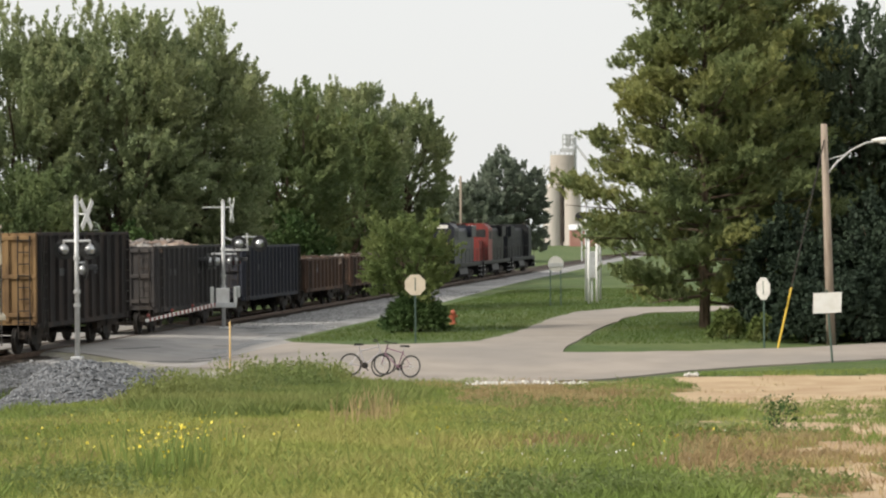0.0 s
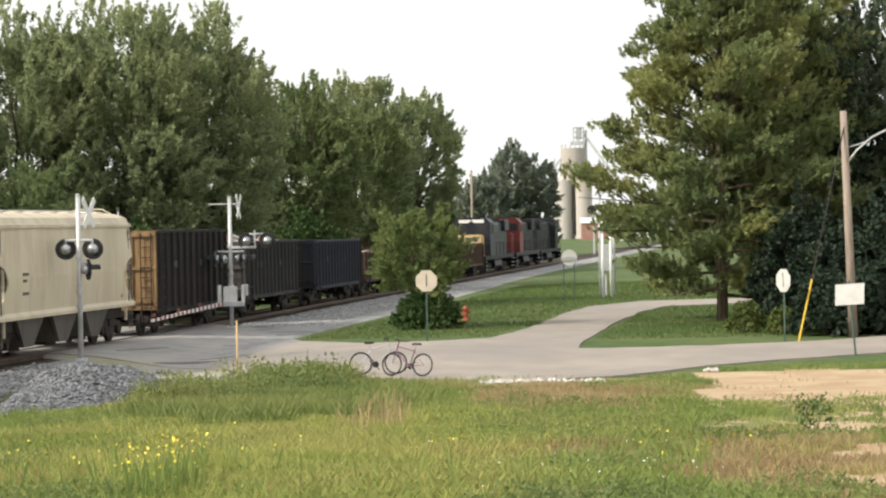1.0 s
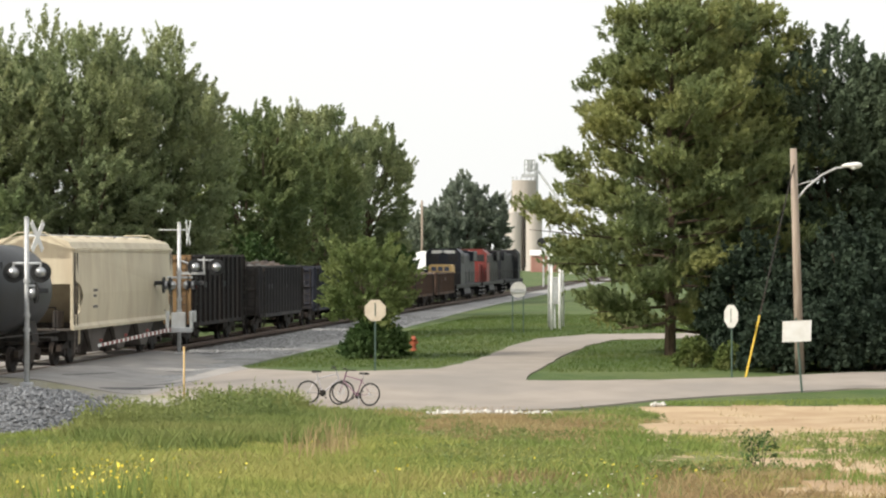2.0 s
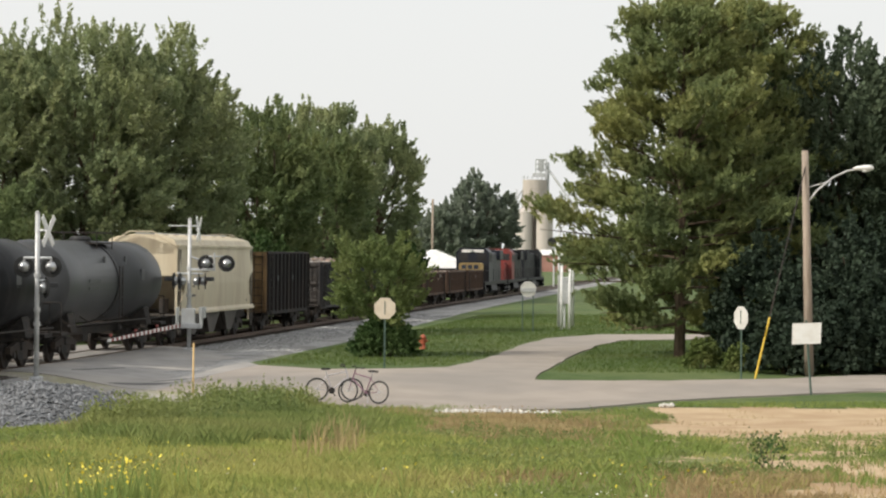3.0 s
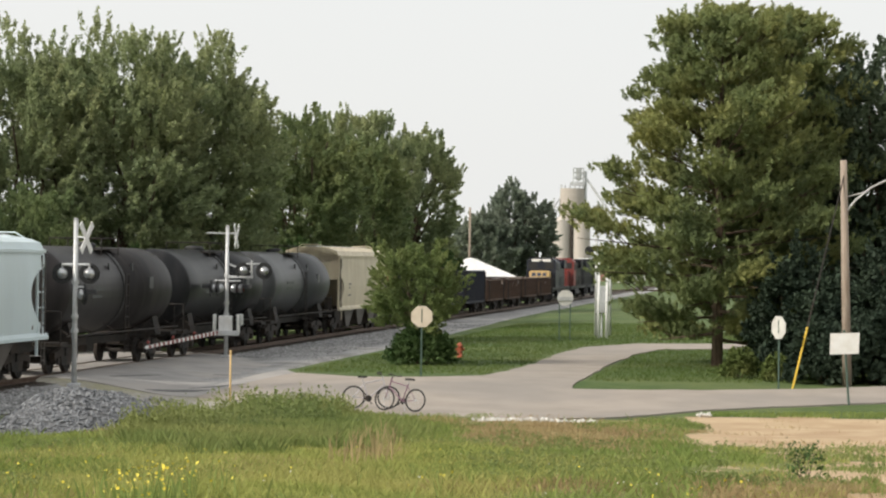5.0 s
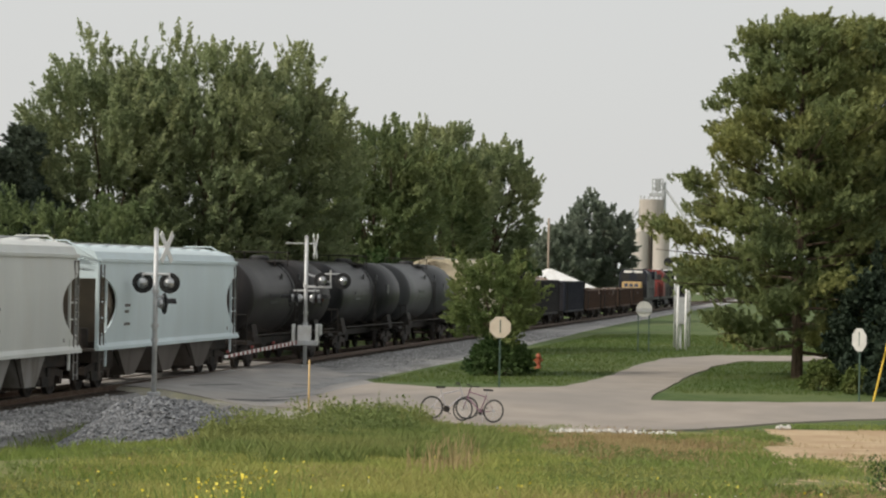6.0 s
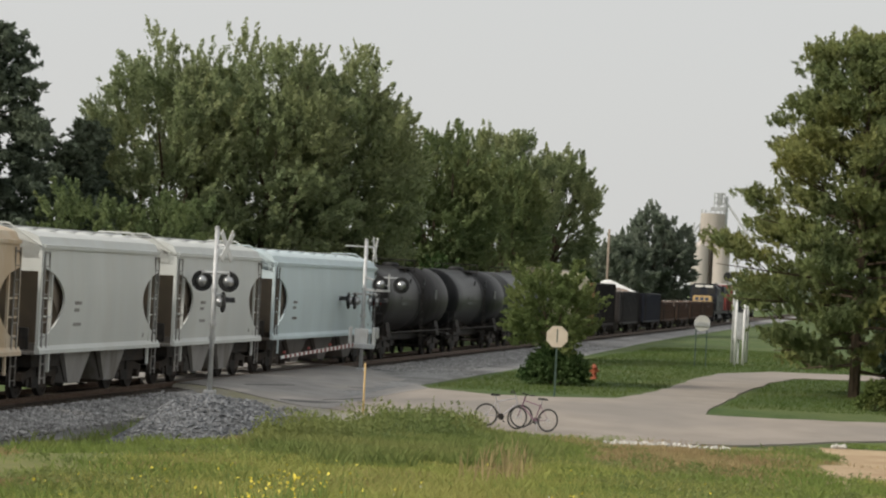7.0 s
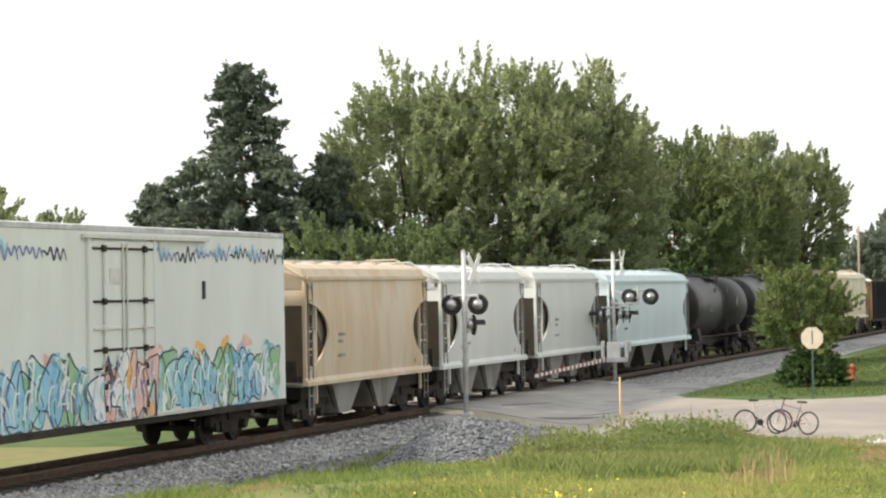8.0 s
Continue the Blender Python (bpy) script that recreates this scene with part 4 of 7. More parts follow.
def boxcar(lo, hi):
    car, h = start_car("boxcar", lo, hi, "tall white boxcar with a sliding door and spray-painted sides")
    W, z0, z1 = 1.53, 1.0, 5.37
    for sgn in (-1, 1):
        bm = bmesh.new()
        box(bm, -h, h, sgn * W - 0.03, sgn * W + 0.03, z0, z1)
        part("side_wall", bm, P_BOXWHITE, car)
        bm = bmesh.new()
        box(bm, -h, h, sgn * W - 0.05, sgn * W + 0.07, z1 - 0.03, z1 + 0.1, 0.02)
        part("eave_rail", bm, M_STEEL, car)
        bm = bmesh.new()
        box(bm, -h, h, sgn * W - 0.05, sgn * W + 0.06, z0 - 0.16, z0 + 0.02, 0.02)
        part("side_sill", bm, M_DARKSTEEL, car)
    bm = bmesh.new()
    prism(bm, [(-W - 0.02, z1 + 0.04), (-W, z1 + 0.1), (0, z1 + 0.22), (W, z1 + 0.1), (W + 0.02, z1 + 0.04)], -h, h, "x")
    part("roof", bm, M_STEEL, car)
    for e in (-1, 1):
        bm = bmesh.new()
        box(bm, e * h - 0.04, e * h + 0.04, -W, W, z0, z1 + 0.05)
        for z in np.linspace(z0 + 0.4, z1 - 0.3, 9):
            box(bm, e * h - 0.09, e * h + 0.09, -W + 0.1, W - 0.1, z, z + 0.18, 0.04)
        part("end_wall", bm, M_DARKSTEEL if e > 0 else P_BOXWHITE, car)
        ladder(car, e * (h + 0.12), -1.2, 0.5, 3.4, 0.42, M_BLACK, "y")
    bm = bmesh.new()
    box(bm, -h - 0.5, h + 0.5, -0.3, 0.3, 0.7, 1.0)
    box(bm, -h, h, -W + 0.03, W - 0.03, z0 - 0.06, z0 + 0.02)
    part("underframe", bm, M_DARKSTEEL, car)
    # sliding plug door on the near side
    y = -W - 0.03
    bm = bmesh.new()
    box(bm, DOOR_X - 1.55, DOOR_X + 1.55, y - 0.07, y, z0 + 0.1, z1 - 0.25, 0.015)
    door = part("sliding_door", bm, P_BOXWHITE, car, "dirty white plug door with locking bars")
    for x in (-1.02, -0.1, 0.1, 1.02):
        bm = bmesh.new()
        rod(bm, (DOOR_X + x, y - 0.11, z0 + 0.2), (DOOR_X + x, y - 0.11, z1 - 0.3), 0.028, seg=8)
        part("locking_bar", bm, M_SIGNBACK, door)
    for z in (z0 + 0.3, z0 + 0.8, z0 + 1.2, 2.62, 3.1, 3.72, z1 - 0.45):
        bm = bmesh.new()
        box(bm, DOOR_X - 1.5, DOOR_X + 1.5, y - 0.1, y - 0.06, z, z + 0.055, 0.01)
        for x in (-1.02, 1.02):
            box(bm, DOOR_X + x - 0.07, DOOR_X + x + 0.07, y - 0.15, y - 0.07, z - 0.05, z + 0.1, 0.015)
        part("hinge_bar", bm, M_DARKSTEEL if abs(z - 3.1) > 0.1 else M_SIGNBACK, door)
    for x in (DOOR_X - 1.62, DOOR_X + 1.62):
        bm = bmesh.new()
        box(bm, x - 0.07, x + 0.07, y - 0.09, y, z0, z1 - 0.1, 0.015)
        part("door_post", bm, P_BOXWHITE, car)
    for zt in (z1 - 0.2, z0):
        bm = bmesh.new()
        box(bm, DOOR_X - 1.9, DOOR_X + 4.6, y - 0.12, y, zt, zt + 0.1, 0.01)
        part("door_track", bm, M_SIGNBACK, car)
    bm = bmesh.new()
    box(bm, DOOR_X + 4.35, DOOR_X + 4.5, y - 0.03, y, 3.75, 4.2)
    part("vent_plate", bm, M_BLACK, car)
    bm = bmesh.new()
    box(bm, DOOR_X - 0.7, DOOR_X - 0.2, y - 0.09, y - 0.06, 4.15, 4.5)
    part("placard_board", bm, M_SIGNBACK, door)
    # spray paint on the near side
    rng = random.Random(21)

    def blot(mat, x, z, rx, rz, wob, name, lift, proud=0.0):
        b = bmesh.new()
        k = 18
        ph = rng.uniform(0, 6)
        out = []
        for i in range(k):
            t = 2 * math.pi * i / k
            r = 1 + wob * math.sin(3 * t + ph) + wob * 0.6 * math.sin(5 * t + 2 * ph)
            out.append((min(max(x + rx * r * math.cos(t), -h + 0.05), h - 0.05), min(max(z + rz * r * math.sin(t), z0 + 0.03), z1 - 0.1)))
        prism(b, out, y - lift - 0.004 - proud, y - lift - proud, "y")
        part(name, b, mat, car)
        return out

    def stroke(mat, pts, w, name, lift, proud=0.0):
        b = bmesh.new()
        fine = []
        for i in range(len(pts) - 1):
            p0, p1, p2, p3 = pts[max(i - 1, 0)], pts[i], pts[i + 1], pts[min(i + 2, len(pts) - 1)]
            for k in range(6):
                t = k / 6
                fine.append(tuple(0.5 * (2 * p1[c] + (p2[c] - p0[c]) * t + (2 * p0[c] - 5 * p1[c] + 4 * p2[c] - p3[c]) * t * t + (3 * p1[c] - p0[c] - 3 * p2[c] + p3[c]) * t ** 3) for c in (0, 1)))
        fine.append(pts[-1])
        left, right = [], []
        for i, p in enumerate(fine):
            q, r = fine[max(i - 1, 0)], fine[min(i + 1, len(fine) - 1)]
            d = Vector((r[0] - q[0], r[1] - q[1]))
            d = d.normalized() if d.length > 1e-6 else Vector((1, 0))
            n = Vector((-d.y, d.x)) * w * (0.6 + 0.4 * math.sin(math.pi * i / (len(fine) - 1)))
            zz = lambda v: min(max(v, z0 + 0.02), z1 - 0.05)
            left.append(b.verts.new((p[0] + n.x, y - lift - 0.004 - proud, zz(p[1] + n.y))))
            right.append(b.verts.new((p[0] - n.x, y - lift - 0.004 - proud, zz(p[1] - n.y))))
        for i in range(len(fine) - 1):
            b.faces.new((left[i], right[i], right[i + 1], left[i + 1]))
        part(name, b, mat, car)

    tint = [G_BLUE, G_BLUE, G_TEAL, G_TEAL, G_BLUE, G_GREEN]
    x = -h + 0.3
    k = 0
    while x < h - 0.4:
        ondoor = abs(x - DOOR_X) < 1.6
        pr = 0.12 if ondoor else 0.0
        zb = z0 + 0.05
        mat = (rng.choice((G_PINK, G_WHITE, G_PINK)) if ondoor else rng.choice(tint))
        ring = blot(mat, x, z0 + rng.uniform(0.55, 0.9), rng.uniform(0.36, 0.55), rng.uniform(0.55, 0.8), 0.22, "paint_letter", 0.006 + 0.004 * (k % 3), pr)
        stroke(G_DARK, ring[::2] + ring[:1], 0.022, "paint_outline", 0.019, pr)
        cz = z0 + rng.uniform(0.5, 0.95)
        stroke(G_WHITE, [(x - 0.12, cz - 0.3), (x - 0.16, cz), (x - 0.05, cz + 0.3), (x + 0.12, cz + 0.34)], 0.03, "paint_outline", 0.024, pr)
        stroke(rng.choice((G_BLUE, G_VIOLET, G_TEAL)), [(x + 0.1, cz - 0.35), (x - 0.02, cz - 0.1), (x + 0.14, cz + 0.1)], 0.05, "paint_outline", 0.0235, pr)
        for _ in range(2):
            blot(rng.choice((G_WHITE, G_BLUE, G_TEAL, G_TEAL, G_BLUE)) if not ondoor else rng.choice((G_ORANGE, G_WHITE, G_PINK)), x + rng.uniform(-0.4, 0.4),
                 z0 + rng.uniform(0.2, 1.1), rng.uniform(0.06, 0.15), rng.uniform(0.1, 0.3), 0.28, "paint_letter", 0.02, pr)
        if rng.random() < 0.45:
            blot(rng.choice((G_PINK, G_ORANGE, G_WHITE, G_PINK)), x + rng.uniform(-0.3, 0.3), z0 + rng.uniform(1.1, 1.7), rng.uniform(0.15, 0.4), rng.uniform(0.1, 0.3), 0.2, "paint_cloud", 0.002, pr)
        for _ in range(1):
            px, pz = x + rng.uniform(-0.4, 0.4), zb + rng.uniform(0.0, 1.3)
            pts = [(px, pz)]
            for _ in range(rng.randint(3, 6)):
                px = min(max(px + rng.uniform(-0.4, 0.42), x - 0.7), min(x + 0.7, h - 0.1))
                pz = min(max(pz + rng.uniform(-0.75, 0.75), zb), zb + 1.45)
                pts.append((px, pz))
            stroke(rng.choice((G_DARK, G_WHITE, G_WHITE, G_BLUE)), pts, rng.uniform(0.025, 0.05), "paint_outline", 0.026 + 0.005 * rng.random(), pr)
        x += rng.uniform(0.42, 0.56)
        k += 1
    x = -h + 0.2
    while x < h - 0.3:
        if abs(x + 0.5 - DOOR_X) < 2.2:
            x = DOOR_X + 1.8
        pts = [(x, 4.84)]
        for i in range(1, 9):
            pts.append((min(x + i * 0.14, h - 0.08), 4.84 + (0.13 if i % 2 else -0.13) * rng.uniform(0.1, 1.5) + (0.3 if rng.random() < 0.06 else 0)))
        stroke(rng.choice((G_VIOLET, G_DARK)), pts, 0.035, "paint_scribble", 0.006)
        if rng.random() < 0.6:
            stroke(G_BLUE, [(a, b2 + 0.12) for a, b2 in pts[1:6]], 0.035, "paint_scribble", 0.012)
        x += 1.05
    running_gear(car, h + 0.45, h - 2.6)
    return car


DOOR_X = 0.0


def locomotive(lo, hi, hood, cab, nose, stripe, label, cab_rear, nose_bars=None):
    car, h = start_car("locomotive", lo, hi, label, "locomotive")
    d = -1 if cab_rear else 1
    bm = bmesh.new()
    box(bm, -h, h, -1.5, 1.5, 1.15, 1.45, 0.03)
    part("frame_deck", bm, stripe, car)
    bm = bmesh.new()
    a, b = sorted((d * (h - 5.0), -d * (h - 0.9)))
    prism(bm, [(-0.95, 1.45), (-0.95, 3.9), (-0.8, 4.12), (0.8, 4.12), (0.95, 3.9), (0.95, 1.45)], a, b, "x")
    part("long_hood", bm, hood, car)
    wd = (b - a) / 20
    leaf = mesh_of("hood_door", lambda m: box(m, -wd, wd, -0.02, 0.02, 1.6, 3.3, 0.01), hood)
    for k in range(9):
        x = a + (b - a) * (k + 0.5) / 9
        for y in (-0.97, 0.97):
            shared("hood_door", leaf, car, pose(x, y, 0))
    bm = bmesh.new()
    x = -d * (h - 2.6)
    box(bm, x - 1.3, x + 1.3, -1.25, 1.25, 3.4, 4.3, 0.05)
    part("radiator", bm, hood, car)
    for k in range(2):
        bm = bmesh.new()
        lathe(bm, [(4.28, 0.5), (4.4, 0.52), (4.42, 0.45), (4.43, 0.1)], "z", 16, (x - 0.6 + 1.2 * k, 0, 0))
        part("radiator_fan", bm, M_DARKSTEEL, car)
    bm = bmesh.new()
    lathe(bm, [(4.05, 0.3), (4.35, 0.28), (4.4, 0.24)], "z", 12, (d * 1.0, 0, 0))
    part("exhaust_stack", bm, M_BLACK, car)
    cx = d * (h - 3.9)
    bm = bmesh.new()
    prism(bm, [(-1.5, 1.45), (-1.5, 4.1), (-1.1, 4.5), (1.1, 4.5), (1.5, 4.1), (1.5, 1.45)], cx - 1.2, cx + 1.2, "x")
    part("cab", bm, cab, car)
    for y in (-0.85, 0.85):
        for e in (-1, 1):
            bm = bmesh.new()
            box(bm, cx + e * 1.2 - 0.02, cx + e * 1.2 + 0.02, y - 0.42, y + 0.42, 3.35, 4.0, 0.01)
            part("cab_window", bm, M_BLACK, car, "dark cab window glass")
    for y in (-1.5, 1.5):
        for x in (cx - 0.5, cx + 0.5):
            bm = bmesh.new()
            box(bm, x - 0.36, x + 0.36, y - 0.02, y + 0.02, 3.2, 3.9, 0.01)
            part("cab_window", bm, M_BLACK, car, "dark cab window glass")
    bm = bmesh.new()
    a, b = sorted((cx + d * 1.2, d * (h - 0.8)))
    prism(bm, [(-1.0, 1.45), (-1.0, 3.0), (-0.85, 3.15), (0.85, 3.15), (1.0, 3.0), (1.0, 1.45)], a, b, "x")
    part("short_hood", bm, nose, car)
    if nose_bars:
        for y in (-0.55, 0.0, 0.55):
            bm = bmesh.new()
            box(bm, d * (h - 0.8) - 0.015, d * (h - 0.8) + 0.015, y - 0.2, y + 0.2, 2.6, 2.95)
            part("nose_bar", bm, nose_bars, car)
        for y in (-0.6, 0.6):
            bm = bmesh.new()
            box(bm, cx + d * 1.2 - 0.03, cx + d * 1.2 + 0.03, y - 0.4, y + 0.4, 4.08, 4.34)
            part("number_board", bm, M_WHITE, car, "pale number board")
    bm = bmesh.new()
    for y in (-0.14, 0.14):
        rod(bm, (cx + d * 1.16, y, 4.25), (cx + d * 1.26, y, 4.25), 0.11, seg=12)
    part("headlight", bm, M_LAMPGLASS, car)
    bm = bmesh.new()
    box(bm, cx - d * 1.0 - 0.9, cx - d * 1.0 + 0.9, -1.2, -1.0, 4.45, 4.6)
    part("air_horn", bm, M_DARKSTEEL, car)
    bm = bmesh.new()
    prism(bm, [(-1.25, 1.1), (-1.35, 0.6), (-1.0, 0.32), (1.0, 0.32), (1.35, 0.6), (1.25, 1.1)], -2.2, 2.2, "x")
    part("fuel_tank", bm, P_LOCOBLACK, car)
    for e in (-1, 1):
        bm = bmesh.new()
        box(bm, e * h - 0.06, e * h + 0.06, -1.5, 1.5, 0.35, 1.4, 0.02)
        part("pilot_plate", bm, P_LOCOBLACK, car)
        for y in (-1.42, 1.42):
            bm = bmesh.new()
            for z in (0.4, 0.72, 1.04):
                box(bm, e * (h - 0.35) - 0.3, e * (h - 0.35) + 0.3, y - 0.12, y + 0.12, z, z + 0.04)
            part("boarding_steps", bm, M_STEEL, car)
    for y in (-1.45, 1.45):
        bm = bmesh.new()
        n = 9
        for k in range(n):
            x = -h + 0.3 + (2 * h - 0.6) * k / (n - 1)
            rod(bm, (x, y, 1.45), (x, y, 2.45), 0.02, seg=6)
        rod(bm, (-h + 0.3, y, 2.45), (h - 0.3, y, 2.45), 0.022, seg=6)
        part("handrail", bm, M_DARKSTEEL, car)
    running_gear(car, h + 0.4, h - 3.2)
    for sgn in (-1, 1):
        mid = shared("truck", ME_TRUCK, car, pose(sgn * (h - 4.6), 0, 0))
        ws = shared("wheelset", ME_WHEELSET, mid, pose(0, 0, 0.42))
        WHEELS.append(ws)
    return car


DOOR_X = -0.2
boxcar(-62.0, -43.3)
covered_hopper(-42.0, -31.4, P_TAN, P_GREYHOPPER, 4.83, "tan covered hopper car, rust-streaked, with curved sides", 2)
covered_hopper(-30.4, -20.7, P_WHITE, P_GREYHOPPER, 4.75, "off-white covered hopper car with grey hopper bays", 2)
covered_hopper(-19.5, -10.0, P_WHITE, P_GREYHOPPER, 4.75, "off-white covered hopper car with grey hopper bays", 2)
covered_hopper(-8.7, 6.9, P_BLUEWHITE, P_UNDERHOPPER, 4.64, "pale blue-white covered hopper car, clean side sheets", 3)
tank_car(8.4, 22.1, P_TANKBROWN, P_TANKBROWN, "faded brown-black tank car with a central band")
tank_car(23.2, 36.9, P_TANKBLACK, P_TANKBLACK, "black tank car with a top platform")
tank_car(38.0, 51.6, P_TANKGREY, P_TANKGREY, "grey tank car with a dark central band")
covered_hopper(53.0, 67.2, P_CREAM, P_UNDERHOPPER, 4.7, "cream covered hopper car with roof hatches", 3, 3.0, 0.9, P_CREAMSHADE)
gondola(70.4, 80.3, 3.95, P_GONBLACK, P_RUST, 12, "tall black ribbed gondola with a rusted end")
gondola(84.0, 94.2, 3.4, P_GONGREY, P_GONGREY, 15, "grey ribbed gondola heaped with scrap", load=0.42)
gondola(98.0, 109.4, 3.3, P_GONNAVY, P_GONNAVY, 16, "dark navy ribbed gondola")
for lo, hi in ((111.2, 120.8), (123.0, 132.8), (135.0, 145.2), (147.4, 157.8)):
    gondola(lo, hi, 2.55, P_GONBROWN, P_GONBROWN, 11, "low rusty brown gondola with pale scrap inside", load=0.12)
locomotive(160.0, 177.6, P_LOCOBLUE, P_LOCOBLUE, M_ORANGE, P_LOCOBLACK, "dark blue diesel locomotive with a yellow nose", True, G_DARK)
locomotive(179.0, 196.6, P_LOCOBLACK, P_LOCORED, P_LOCORED, P_LOCOBLACK, "black and red diesel locomotive", True)
locomotive(198.0, 216.0, P_LOCOGREY, P_LOCOGREY, P_LOCORED, P_LOCOGREY, "dull grey diesel locomotive", False)


# ---- trees and shrubs
def unit(v):
    return v / np.maximum(np.linalg.norm(v, axis=-1, keepdims=True), 1e-9)


def sprays(rng, roots, dirs, lens, per, leaf, width, droop=0.0, slim=0.55, along=0.5, loose=0.7):
    """Leaves along short shoots: one bent diamond each."""
    n = len(roots)
    t = rng.uniform(0, 1, (n, per, 1)) ** 0.8
    p = roots[:, None] + dirs[:, None] * lens[:, None, None] * t
    p = p + rng.normal(0, 1, (n, per, 3)) * width * (1 - 0.75 * t)
    p[..., 2:] -= droop * t ** 2
    p = p.reshape(-1, 3)
    k = len(p)
    u = unit(np.repeat(dirs, per, 0) * along + rng.normal(0, loose, (k, 3)))
    v = unit(np.cross(u, rng.normal(0, 1, (k, 3))))
    s = leaf * rng.uniform(0.6, 1.3, (k, 1))
    return np.stack([p - u * s, p + v * s * slim, p + u * s, p - v * s * slim], 1).reshape(-1, 3)


def limb(bm, a, b, r0, r1, rng, bend=0.15, n=4):
    a, b = Vector(a), Vector(b)
    pts = [a.lerp(b, k / n) + Vector((rng.uniform(-1, 1), rng.uniform(-1, 1), 0)) * bend * (a - b).length * (0 if k in (0, n) else 0.3) for k in range(n + 1)]
    for k in range(n):
        rod(bm, pts[k], pts[k + 1], r0 + (r1 - r0) * k / n, r0 + (r1 - r0) * (k + 1) / n, 7, False)


def lumps(p, f, seed):
    return np.array([noise.noise((v[0] * f + seed, v[1] * f, v[2] * f)) for v in p])


def broad_tree(x, y, h, r, clear, mat, label, seed, shoots=1500, per=36, leaf=0.14, name="maple_tree", up=0.95, reach=1.0, lump=0.32, gaps=0.3):
    """Leafy boughs on a lumpy envelope, each a fan of shoots, spiky above and open in places, over a forked trunk."""
    rng = np.random.default_rng(seed)
    pr = random.Random(seed)
    tree = thing(name, pose(x, y, level(x, y)), label, "tree")
    fan = 4
    boughs = max(shoots // fan, 20)
    d = unit(rng.normal(0, 1, (boughs, 3)) + np.array((0, 0, 0.12)))
    rz = (h - clear) / 2
    n1 = lumps(d, 1.9, seed * 3.7) * lump + lumps(d, 4.5, seed * 1.3) * lump * 0.5
    rho = np.where(rng.random(boughs) < 0.8, rng.uniform(0.68, 0.9, boughs), rng.uniform(0.25, 0.68, boughs)) * (1 + n1)
    body = np.sign(d) * np.abs(d) ** 0.86
    roots = body * rho[:, None] * np.array((r, r, rz)) + np.array((0, 0, clear + rz * 0.98))
    keep = lumps(roots / r, 2.6, seed * 2.1) > -gaps - 0.12
    roots, d = roots[keep], d[keep]
    boughs = len(d)
    rise = up * (0.45 + 0.9 * np.clip(d[:, 2:3], 0, 1))
    base = unit(d * np.array((0.85, 0.85, 0.35)) + rise * np.array((0, 0, 1.0)))
    shoots = boughs * fan
    size = np.repeat(rng.uniform(0.65, 1.25, boughs), fan)
    roots = np.repeat(roots, fan, 0) + rng.normal(0, 0.05 * r + 0.03, (shoots, 3))
    dirs = unit(np.repeat(base, fan, 0) + rng.normal(0, 0.24, (shoots, 3)))
    lens = rng.uniform(0.5, 1.0, shoots) * size * (0.18 * r + 0.42) * reach
    v = sprays(rng, roots, dirs, lens, per, leaf, 0.02 * r + 0.035, slim=0.45, along=0.8, loose=0.55)
    v[:, 2] = np.maximum(v[:, 2], 0.1)
    raw_mesh("crown", v, 4, mat, tree)
    bm = bmesh.new()
    fork = clear + rz * 0.5
    limb(bm, (0, 0, -0.2), (0, 0, fork), 0.026 * h, 0.018 * h, pr, 0.05)
    for k in range(11):
        a = k * 2.4
        e = pr.uniform(0.35, 0.7)
        limb(bm, (0, 0, fork * pr.uniform(0.55, 1.0)), (r * e * math.cos(a), r * e * math.sin(a), clear + rz * pr.uniform(0.8, 1.75)), 0.01 * h, 0.003 * h, pr)
    part("trunk", bm, M_BARK, tree)
    return tree


